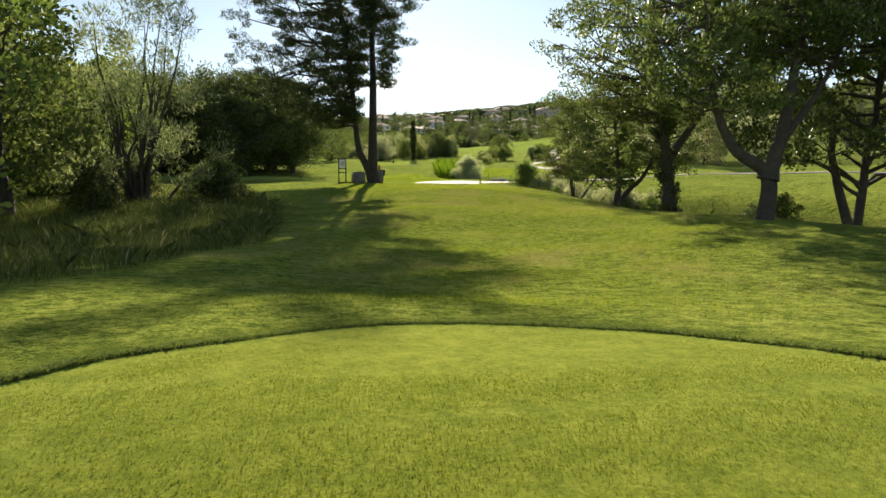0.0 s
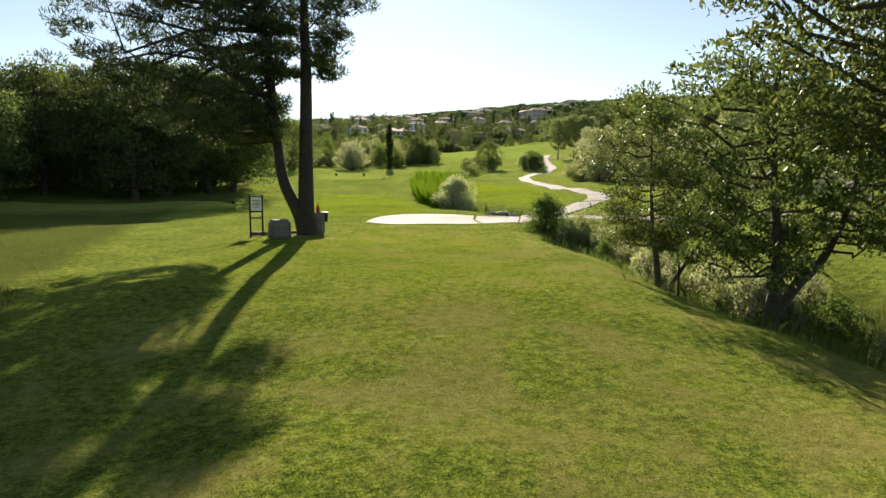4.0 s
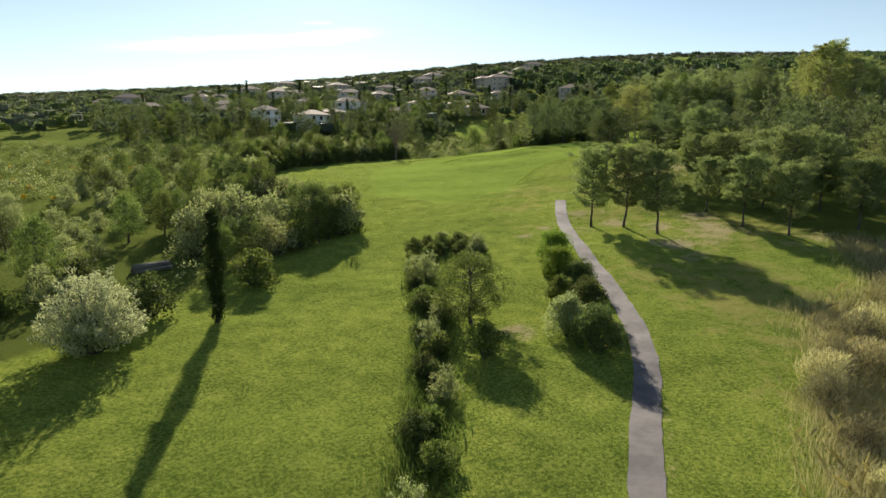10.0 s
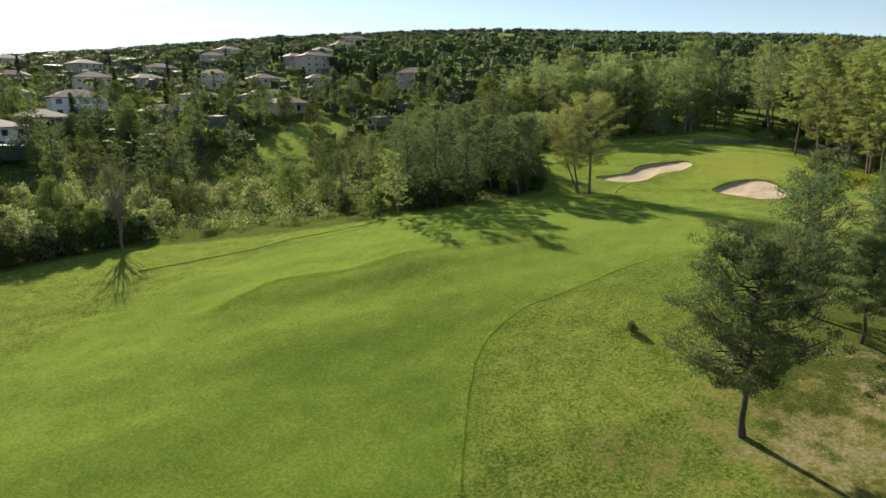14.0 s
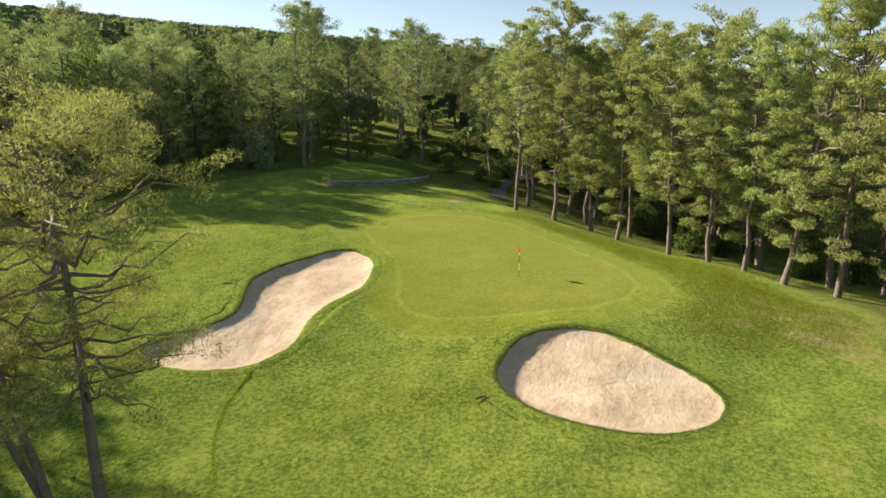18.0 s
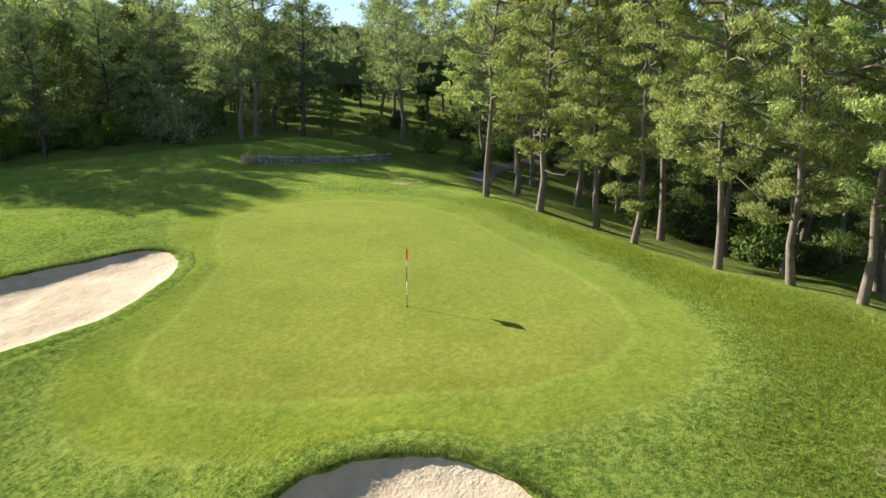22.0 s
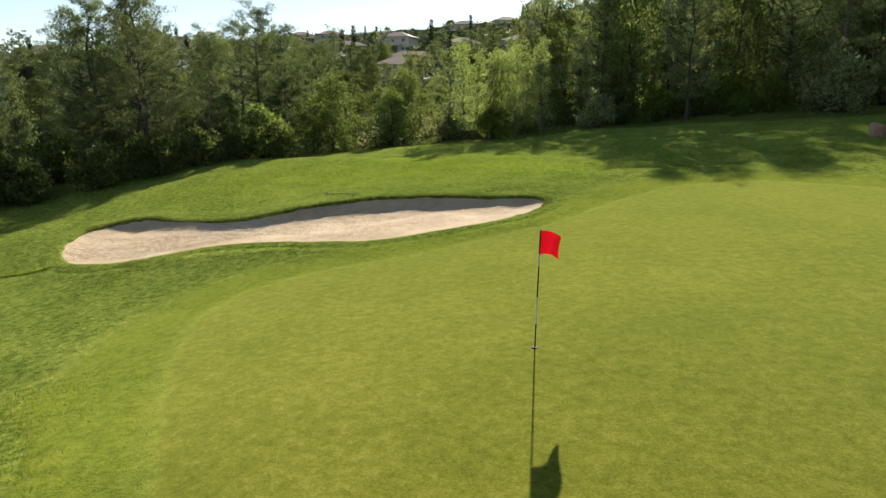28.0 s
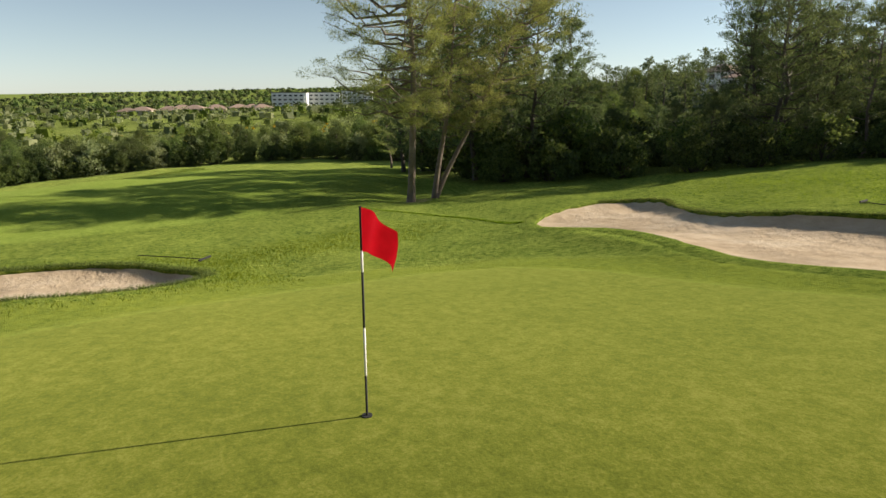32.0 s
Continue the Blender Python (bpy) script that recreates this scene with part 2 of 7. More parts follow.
    mown = calc(nt, "MAXIMUM", short, step_to(nt, calc(nt, "MAXIMUM", attr(nt, "fair"), calc(nt, "ADD", attr(nt, "green"), 2.0)), -1.0, 0.5))
    height = calc(nt, "ADD", calc(nt, "MULTIPLY", fine, 0.7), calc(nt, "MULTIPLY", tuft, 0.45))
    b = add(nt, "ShaderNodeBump", Distance=0.10)
    nt.links.new(calc(nt, "MULTIPLY_ADD", mown, -0.35, calc(nt, "MULTIPLY_ADD", short, -0.47, 1.0)), b.inputs["Strength"])
    nt.links.new(height, b.inputs["Height"])
    lumps = add(nt, "ShaderNodeBump", Distance=0.13)
    nt.links.new(calc(nt, "MULTIPLY_ADD", mown, -0.8, 0.85), lumps.inputs["Strength"])
    nt.links.new(noise_tex(nt, 3.4, 5, 0.75), lumps.inputs["Height"])
    nt.links.new(lumps.outputs["Normal"], b.inputs["Normal"])
    nt.links.new(b.outputs["Normal"], p.inputs["Normal"])
    return m


TURF = make_turf()
ASPHALT = plain("worn_asphalt", (0.076, 0.069, 0.066), (0.208, 0.186, 0.178), 0.9, 0.82, 0, 0.5, 0.012, 30)


def make_sand():
    m, nt, p = nodes_of("bunker_sand")
    foot, broad, grain = noise_tex(nt, 2.6, 4, 0.65), noise_tex(nt, 0.5, 3), noise_tex(nt, 60, 3, 0.7)
    fac = calc(nt, "ADD", calc(nt, "MULTIPLY", broad, 0.5), calc(nt, "ADD", calc(nt, "MULTIPLY", foot, 0.3), calc(nt, "MULTIPLY", grain, 0.2)))
    nt.links.new(ramp(nt, fac, [(0.36, (0.40, 0.305, 0.20)), (0.5, (0.52, 0.41, 0.285)), (0.62, (0.60, 0.50, 0.37))]), p.inputs["Base Color"])
    p.inputs["Roughness"].default_value, p.inputs["Specular IOR Level"].default_value = 0.95, 0.1
    h = calc(nt, "ADD", calc(nt, "MULTIPLY", foot, 1.0), calc(nt, "MULTIPLY", noise_tex(nt, 11, 4, 0.7), 0.35))
    nt.links.new(bump(nt, h, 0.75, 0.10), p.inputs["Normal"])
    return m


SAND = make_sand()
BARK = plain("pine_bark", (0.11, 0.085, 0.065), (0.24, 0.19, 0.15), 3, 0.9, 0, 0.9, 0.03, 14)
# bark of the double pine, its backlit shade put into the colour
SHADED_BARK = plain("shaded_dark_bark", (0.018, 0.015, 0.012), (0.056, 0.046, 0.037), 3, 0.9, 0, 0.9, 0.04, 11)
DARK_BARK = plain("dark_bark", (0.045, 0.038, 0.03), (0.11, 0.09, 0.07), 3, 0.9, 0, 0.9, 0.03, 14)
# brightened copy for the edge pines: sunlight put into the needle colour
SUNLIT_NEEDLES = leafy("sunlit_pine_needles", (0.105, 0.145, 0.052), (0.480, 0.520, 0.210), 0.34)
MID_NEEDLES = leafy("green_pine_needles", (0.078, 0.112, 0.052), (0.270, 0.310, 0.142), 0.42)
OLIVE_NEEDLES = leafy("olive_pine_needles", (0.115, 0.135, 0.050), (0.330, 0.340, 0.135), 0.45)
DARK_NEEDLES = leafy("dark_pine_needles", (0.052, 0.082, 0.044), (0.165, 0.205, 0.098), 0.42)
# needles of the double pine, darkened to stand for its side turned from the sun
SHADED_NEEDLES = leafy("shaded_dark_needles", (0.022, 0.036, 0.018), (0.080, 0.102, 0.048), 0.26)
# paler and more translucent, to lift the north wood as glare and haze would
HAZY_NEEDLES = leafy("haze_pale_needles", (0.095, 0.138, 0.074), (0.290, 0.338, 0.172), 0.56)
# far leaves with the distance haze mixed into their colour as grey
HAZE_LEAVES = leafy("haze_grey_leaves", (0.070, 0.088, 0.064), (0.185, 0.205, 0.150), 0.30)
LIGHT_LEAVES = leafy("light_sapling_leaves", (0.130, 0.180, 0.070), (0.330, 0.390, 0.170), 0.55)
SILVER_LEAVES = leafy("silver_leaves", (0.170, 0.200, 0.125), (0.520, 0.540, 0.400), 0.40)
LEAVES = leafy("broad_leaves", (0.058, 0.094, 0.026), (0.185, 0.228, 0.074), 0.42)
PALE_LEAVES = leafy("grey_green_leaves", (0.138, 0.172, 0.088), (0.350, 0.378, 0.208), 0.42)
DARK_LEAVES = leafy("dark_leaves", (0.042, 0.066, 0.025), (0.135, 0.165, 0.060), 0.36)
BANK_LEAVES = leafy("ash_leaves", (0.034, 0.058, 0.022), (0.165, 0.200, 0.070), 0.38, 1.0)
WILLOW_LEAVES = leafy("willow_leaves", (0.092, 0.118, 0.062), (0.262, 0.288, 0.160), 0.42)
BRIGHT_LEAVES = leafy("bright_leaves", (0.085, 0.150, 0.024), (0.210, 0.275, 0.060), 0.42)
CYPRESS_LEAVES = leafy("cypress_leaves", (0.014, 0.030, 0.010), (0.038, 0.058, 0.018), 0.2)
REED_LEAVES = leafy("reed_leaves", (0.052, 0.125, 0.009), (0.190, 0.320, 0.034), 0.5)
DARK_GRASS = leafy("rank_grass", (0.030, 0.048, 0.012), (0.115, 0.140, 0.036), 0.36)
BROWN_STALKS = leafy("brown_stalks", (0.115, 0.108, 0.066), (0.245, 0.228, 0.150), 0.3)
DRY_STALKS = leafy("dry_grass_stalks", (0.26, 0.24, 0.145), (0.49, 0.46, 0.30), 0.45)
STONE = plain("pale_stone", (0.22, 0.20, 0.17), (0.42, 0.39, 0.33), 3, 0.9, 0, 0.6, 0.02, 18, 0.5)
PLASTER = plain("house_plaster", (0.42, 0.36, 0.29), (0.58, 0.51, 0.43), 0.6, 0.9, 0, 0.1, 0.01, 12, 0.4)
ROOF = plain("clay_tiles", (0.24, 0.165, 0.125), (0.36, 0.265, 0.205), 1.2, 0.85, 0, 0.5, 0.03, 6, 0.3)
GLASS = plain("dark_window_glass", (0.02, 0.025, 0.03), (0.04, 0.045, 0.05), 2, 0.12, 0, 0)
WHITE_PAINT = plain("white_paint", (0.72, 0.72, 0.70), (0.82, 0.82, 0.80), 4, 0.5, 0, 0.05)
BLACK_PAINT = plain("black_paint", (0.012, 0.012, 0.012), (0.03, 0.03, 0.03), 6, 0.8, 0, 0.05)


def make_cloth():
    m, nt, p = nodes_of("red_flag_cloth")
    col = ramp(nt, noise_tex(nt, 7.0, 4), [(0.3, (0.52, 0.002, 0.012)), (0.7, (0.64, 0.004, 0.018))])
    nt.links.new(col, p.inputs["Base Color"])
    p.inputs["Roughness"].default_value = 0.75
    nt.links.new(bump(nt, noise_tex(nt, 420, 2), 0.2, 0.002), p.inputs["Normal"])
    tr, mx = nt.nodes.new("ShaderNodeBsdfTranslucent"), nt.nodes.new("ShaderNodeMixShader")
    nt.links.new(col, tr.inputs["Color"])
    mx.inputs[0].default_value = 0.35
    nt.links.new(p.outputs[0], mx.inputs[1])
    nt.links.new(tr.outputs[0], mx.inputs[2])
    nt.links.new(mx.outputs[0], nt.nodes["Material Output"].inputs["Surface"])
    return m


RED_CLOTH = make_cloth()
CONCRETE = plain("weathered_concrete", (0.11, 0.10, 0.085), (0.24, 0.22, 0.195), 2, 0.9, 0, 0.5, 0.01, 25)
WOOD = plain("dark_wood", (0.06, 0.045, 0.03), (0.14, 0.10, 0.07), 8, 0.8, 0, 0.4, 0.01, 40)
RED_METAL = plain("red_painted_metal", (0.30, 0.03, 0.02), (0.42, 0.06, 0.04), 9, 0.45, 0.2, 0.1)

# ---- helpers ----


def mesh_of(name, verts, faces, mats, smooth=True, index=None):
    me, verts = bpy.data.meshes.new(name), np.asarray(verts, float)
    if isinstance(faces, np.ndarray):
        me.vertices.add(len(verts))
        me.vertices.foreach_set("co", verts.ravel())
        me.loops.add(faces.size)
        me.loops.foreach_set("vertex_index", faces.ravel().astype(np.int32))
        me.polygons.add(len(faces))
        me.polygons.foreach_set("loop_start", np.arange(0, faces.size, faces.shape[1], dtype=np.int32))
        me.update(calc_edges=True)
    else:
        me.from_pydata(verts.tolist(), [], faces)
    for m in mats if isinstance(mats, (list, tuple)) else [mats]:
        me.materials.append(m)
    me.polygons.foreach_set("use_smooth", np.full(len(me.polygons), bool(smooth)))
    if index is not None:
        me.polygons.foreach_set("material_index", np.asarray(index, np.int32))
    me.update()
    return me


def from_bm(name, bm, mats, smooth=False):
    me = bpy.data.meshes.new(name)
    bm.to_mesh(me)
    bm.free()
    for m in mats if isinstance(mats, (list, tuple)) else [mats]:
        me.materials.append(m)
    if smooth:
        me.polygons.foreach_set("use_smooth", np.ones(len(me.polygons), bool))
    return me


def part(name, me, parent, label="", at=None):
    """One mesh as a part of a thing."""
    ob = new(name, me)
    ob.parent = parent
    if at is not None:
        ob.matrix_basis = at
    return tagged(ob, label)


def thing(name, label, category, group="", kind="", at=None):
    ob = new(name)
    ob.empty_display_size = 0.3
    if at is not None:
        ob.matrix_basis = at
    return tagged(ob, label, category, group, kind)


def box_bm(sx, sy, sz, bevel=0.0, at=(0, 0, 0), bm=None):
    """A box on its base, with softened edges."""
    b = bmesh.new()
    bmesh.ops.create_cube(b, size=1)
    bmesh.ops.scale(b, vec=(sx, sy, sz), verts=b.verts)
    if bevel:
        bmesh.ops.bevel(b, geom=b.edges[:], offset=bevel, segments=2, affect="EDGES")
    bmesh.ops.translate(b, vec=(at[0], at[1], at[2] + sz / 2), verts=b.verts)
    if bm is None:
        return b
    me = bpy.data.meshes.new("tmp")
    b.to_mesh(me)
    b.free()
    bm.from_mesh(me)
    bpy.data.meshes.remove(me)
    return bm


def tube(points, radii, n=6):
    """A tapered tube along a line of points."""
    p, verts, faces = np.asarray(points, float), [], []
    for i in range(len(p)):
        d = p[min(i + 1, len(p) - 1)] - p[max(i - 1, 0)]
        d /= np.linalg.norm(d) + 1e-9
        a = np.cross(d, (0, 1, 0) if abs(d[1]) < 0.9 else (1, 0, 0))
        a /= np.linalg.norm(a)
        b = np.cross(d, a)
        t = np.linspace(0, 2 * np.pi, n, endpoint=False)
        verts.append(p[i] + radii[i] * (np.cos(t)[:, None] * a + np.sin(t)[:, None] * b))
        if i:
            o = (i - 1) * n
            faces += [(o + k, o + (k + 1) % n, o + n + (k + 1) % n, o + n + k) for k in range(n)]
    faces.append(tuple(range((len(p) - 1) * n, len(p) * n)))
    return np.concatenate(verts), faces


def joined(pieces):
    verts, faces, o = [], [], 0
    for v, f in pieces:
        verts.append(v)
        faces += [tuple(k + o for k in q) for q in f]
        o += len(v)
    return np.concatenate(verts), faces


def seg_dist(x, y, line):
    """Distance from points to a polyline, and how far along it (0 to 1) the nearest place lies."""
    best, along = np.full(x.shape, 1e9), np.zeros(x.shape)
    line = np.asarray(line, float)
    for i in range(len(line) - 1):
        a, d = line[i], line[i + 1] - line[i]
        t = np.clip(((x - a[0]) * d[0] + (y - a[1]) * d[1]) / (d @ d), 0, 1)
        r = np.hypot(x - a[0] - t * d[0], y - a[1] - t * d[1])
        along = np.where(r < best, (i + t) / (len(line) - 1), along)
        best = np.minimum(best, r)
    return best, along


def inside(x, y, ring):
    """Signed distance to a closed outline: positive inside."""
    ring = np.asarray(ring, float)
    r, _ = seg_dist(x, y, np.vstack([ring, ring[:1]]))
    c = np.zeros(x.shape, bool)
    for a, b in zip(ring, np.roll(ring, -1, 0)):
        hit = (a[1] > y) != (b[1] > y)
        with np.errstate(divide="ignore", invalid="ignore"):
            c ^= hit & (x < (b[0] - a[0]) * (y - a[1]) / (b[1] - a[1] + 1e-12) + a[0])
    return np.where(c, r, -r)


def smooth_ring(ring, n):
    """A closed outline rounded through its points (Catmull-Rom), with n points a side."""
    p, out = np.asarray(ring, float), []
    for i in range(len(p)):
        a, b, c, d = p[i - 1], p[i], p[(i + 1) % len(p)], p[(i + 2) % len(p)]
        for t in np.linspace(0, 1, n, endpoint=False):
            out.append(0.5 * (2 * b + (c - a) * t + (2 * a - 5 * b + 4 * c - d) * t * t + (3 * b - a - 3 * c + d) * t ** 3))
    return np.array(out)


def smooth_line(line, n):
    p = np.asarray(line, float)
    q, out = np.vstack([2 * p[0] - p[1], p, 2 * p[-1] - p[-2]]), []
    for i in range(1, len(q) - 2):
        a, b, c, d = q[i - 1], q[i], q[i + 1], q[i + 2]
        for t in np.linspace(0, 1, n, endpoint=False):
            out.append(0.5 * (2 * b + (c - a) * t + (2 * a - 5 * b + 4 * c - d) * t * t + (3 * b - a - 3 * c + d) * t ** 3))
    return np.array(out + [p[-1]])


def wave(x, y, scale, seed=0):
    """Cheap smooth noise from sines, about -1 to 1."""
    r, out = np.random.RandomState(seed), 0
    for k in range(5):
        a, f = r.uniform(0, 2 * np.pi), r.uniform(0.6, 1.7) / scale
        out = out + np.sin((x * np.cos(a) + y * np.sin(a)) * f * 2 * np.pi + r.uniform(0, 6.28))
    return out / 3.2


# ---- the lie of the land: x, y, height ----
SPOTS_HOLE = [
    (-61, 30, -20.8), (-60, 41.2, -20.92), (-53, 40.5, -20.95), (-67, 40, -21.0), (-57.1, 45.4, -21.2), (-57, 51, -21.35), (-53.4, 61.9, -20.7), (-55.8, 80.3, -20.1), (-46.2, 89.7, -20.2),
    (-62, 110, -20.1), (-38.6, 106, -19.1), (-43.6, 129, -18.7), (-47, 143.5, -17.5), (-35, 158, -17.1),
    (-22.4, 145, -17.3), (-38, 182.8, -15.8), (-16, 174, -15.6), (7.6, 166.5, -14.8), (-10, 207, -13.4),
    (11, 196, -12.4), (11, 217.5, -10.9), (-3, 224, -11.7), (17, 241, -8.8), (27.5, 229.5, -7.8),
    (-3.6, 253, -9.1), (1.6, 278, -7.8), (20, 284, -6.1), (29.4, 263.7, -4.6), (-32.5, 97.6, -18.9),
    (-80, 100, -20.0), (-75, 60, -21.0), (-25, 60, -20.0), (0, 110, -17.0), (-70, 180, -15.0),
]
SPOTS_GREEN = [
    (37.4, 284.5, -4.0), (47.75, 249.2, -3.3), (57.9, 269, -2.3), (75.4, 244, -1.8), (65.5, 276, -2.5),
    (87.5, 250.5, -0.5), (92, 266, 0.0), (101, 250.5, -0.8), (112, 264, 0.0), (113, 270.2, 1.0),
    (96, 281, 0.5), (73, 296.5, -0.5), (97, 313, 0.8), (115.4, 291.6, 2.4), (128, 301, 4.0),
    (85, 261.5, -0.6), (79.5, 254, -1.8), (80, 265, -1.6), (75.5, 282, -1.6), (120, 255, -3.0), (104, 240, -2.5),
]
SPOTS_FAR = [
    (-25, 390, 3.0), (13, 420, 8.0), (54, 449, 12.0), (79, 420, 9.0), (118, 489, 22.0), (192, 536, 38.0),
    (420, 720, 72.0), (524, 880, 104.0), (250, 900, 82.0), (20, 900, 56.0), (-250, 850, 35.0), (-600, 700, 10.0),
    (850, 750, 100.0), (300, 250, 14.0), (250, 100, -2.0), (100, 100, -12.0), (-200, 250, -6.5), (-300, 450, -2.0),
    (-400, 0, -16.0), (-100, -150, -26.0), (400, -300, -20.0), (-1500, 600, 24.0), (2200, 1500, 40.0), (0, 2500, 20.0),
    (-2500, -1500, -10.0), (2500, -1500, 0.0), (40, 330, -7.0), (-90, 320, -6.0),
]
SPOTS = np.array(SPOTS_HOLE + SPOTS_GREEN + SPOTS_FAR, float)


def thin_plate(d2):
    return 0.5 * d2 * np.log(d2 + 1e-9)


def fit_terrain():
    """A smooth sheet through the spot heights."""
    p, n = SPOTS[:, :2] / 100, len(SPOTS)
    k = thin_plate(((p[:, None] - p[None]) ** 2).sum(-1)) + 2e-4 * np.eye(n)
    q = np.c_[np.ones(n), p]
    a = np.block([[k, q], [q.T, np.zeros((3, 3))]])
    return np.linalg.solve(a, np.r_[SPOTS[:, 2], 0, 0, 0])


SHEET = fit_terrain()


def land(x, y):
    """Height of the smooth land, without ditches, bunkers and bumps."""
    x, y = np.atleast_1d(np.asarray(x, float)), np.atleast_1d(np.asarray(y, float))
    out, p = np.empty(x.shape), SPOTS[:, :2] / 100
    fx, fy, fo = x.ravel() / 100, y.ravel() / 100, out.ravel()
    for i in range(0, len(fx), 20000):
        s = slice(i, i + 20000)
        d2 = (fx[s, None] - p[:, 0]) ** 2 + (fy[s, None] - p[:, 1]) ** 2
        fo[s] = thin_plate(d2) @ SHEET[:-3] + SHEET[-3] + SHEET[-2] * fx[s] + SHEET[-1] * fy[s]
    return fo.reshape(x.shape)

# ---- the plan of the hole ----
BUNKER_LONG = [(91.9, 277.0), (93.9, 279.0), (94.0, 281.0), (91.8, 282.6), (88.6, 283.8), (85.9, 283.7), (83.0, 282.3), (80.8, 281.8),
               (77.8, 283.1), (76.2, 283.8), (75.0, 283.0), (74.6, 281.1), (75.1, 279.1), (76.4, 277.4), (78.9, 276.3), (81.7, 276.7), (84.5, 276.7), (87.8, 276.0)]
BUNKER_ROUND = [(79.3, 264.7), (81.3, 264.7), (83.1, 264.0), (84.2, 262.4), (84.4, 260.5), (83.8, 258.8), (82.7, 257.0), (81.7, 255.3),
                (80.5, 254.2), (79.3, 253.9), (77.7, 254.6), (76.5, 256.4), (75.9, 258.4), (76.0, 260.4), (76.6, 262.3), (77.8, 263.8)]
GREEN = [(84.5, 269.5), (85, 271.5), (86.8, 272.9), (90, 274), (93.5, 275.7), (96.5, 278.8), (99.5, 281), (103, 281), (106, 277.8), (107.2, 273.5),
         (105.5, 269), (101.6, 264.9), (98.3, 261.5), (95.5, 259.3), (92.5, 258.2), (89.8, 258.7), (87.6, 260.7), (86.4, 263.5), (85.2, 266.5)]
FAIRWAY = [(-14, 238), (-8, 268), (2, 277), (18, 284), (33, 281), (52, 276), (66, 268), (70, 256), (60, 248), (51.8, 246.1), (43.2, 248.1), (33.1, 248.9), (28.3, 249.2), (23.6, 247.7), (19.9, 244.6), (16.3, 240.5), (12.8, 236.2), (8, 228), (-4, 226)]
TEE_FRONT = [(-61.9, 39.7), (-61.4, 40.2), (-60.7, 40.6), (-59.7, 41.1), (-58.5, 41.1), (-57.4, 40.6), (-56.9, 40.0), (-56.2, 38.9), (-54.5, 30), (-65.5, 30), (-64, 37.5)]
TEE_FAR = [(-54.1, 142.7), (-52.4, 147.2), (-47.2, 148.2), (-44.3, 144.6), (-45.1, 140.4), (-48.5, 139.0), (-52.6, 139.9)]
TEE_SIDE = [(-60.5, 107.0), (-63.5, 111.5), (-70, 111), (-80, 106), (-80, 98), (-70, 100)]
DITCH = [(-40.9, 94.0), (-42.5, 98), (-44, 103), (-43.6, 110), (-42.2, 120), (-40.5, 130), (-37.5, 140), (-34.3, 146), (-30.7, 152.5), (-26.7, 160.7),
         (-23.7, 170), (-21, 178), (-19.5, 186), (-17.5, 194), (-12, 199)]
BANK = [(-30, 30), (-37, 44), (-41.5, 57), (-43, 67), (-42, 76), (-41.8, 86.5)]
RIDGE = [(2, 262), (8.5, 266.5), (12.7, 268.5), (17.6, 268.5), (21.6, 265.4), (28.2, 264.6), (36, 262)]
GULLY = [(-10, 90), (-16, 106), (-15.5, 118), (-13, 132), (-4, 150), (12, 166)]
CART_PATH = [(-40.2, 91.5), (-37.9, 93.0), (-35.2, 95.4), (-33.1, 98.8), (-31.5, 103.6), (-30.4, 107.6), (-29.6, 111.8), (-28.4, 119.1), (-27.3, 126), (-25.6, 134.5), (-23.9, 140.7), (-21.8, 146.3), (-18.7, 152.2),
             (-14.9, 157.7), (-10.7, 163.5), (-7.4, 169.5), (-5.2, 174.5), (-3.2, 179.5), (-1.6, 184.5), (0.6, 191.0), (3.3, 199), (6.9, 207.8), (11.6, 217.0)]
SIDE_PATH = [(-40.8, 90.2), (-38.7, 88.5), (-36.3, 87.0), (-34, 85.3), (-28, 81), (-15, 73), (8, 64)]
APRON = [(-52.2, 93.8), (-52.0, 91.6), (-50.6, 89.9), (-48.5, 89.2), (-46.2, 89.0), (-44.4, 88.7), (-42.3, 88.4), (-40.2, 89.4), (-39.8, 91.4), (-41.2, 92.6), (-43.1, 92.2), (-45.0, 93.1), (-46.8, 94.8),
         (-49.5, 96.2), (-51.4, 95.7)]


TERRACE = [(115.9, 292.2), (119.2, 288.0), (123.4, 284.6), (130, 288), (127, 297), (119, 297)]
MOWN_LEFT = [(-66, 20), (-64, 46), (-61.5, 52), (-61, 63), (-64, 72), (-66, 100), (-62.5, 118), (-62, 141), (-72, 168), (-58, 171), (-47, 183), (-38, 196), (-28, 206), (-24, 215), (-28, 230), (-30, 270), (-24, 286)]
MOWN_TOP = [(-10, 299), (6, 305), (20, 296), (36, 286), (50, 281), (62, 282), (70, 293), (85, 310), (100, 315), (118, 304), (128, 297), (128, 288), (122, 277), (113, 269), (109, 260), (101, 249), (90, 241)]
MOWN_RIGHT = [(70, 238), (50, 240), (38, 236), (26, 227), (16, 205), (20, 190), (28, 178), (14, 168), (-2, 152), (-13, 134), (-17, 118), (-17, 100), (-10, 92), (40, 60), (60, 20)]
LAWN = [(46, 364), (60, 367), (76, 381), (86, 399), (76, 402), (60, 390), (48, 380)]
MOWN = MOWN_LEFT + MOWN_TOP + MOWN_RIGHT


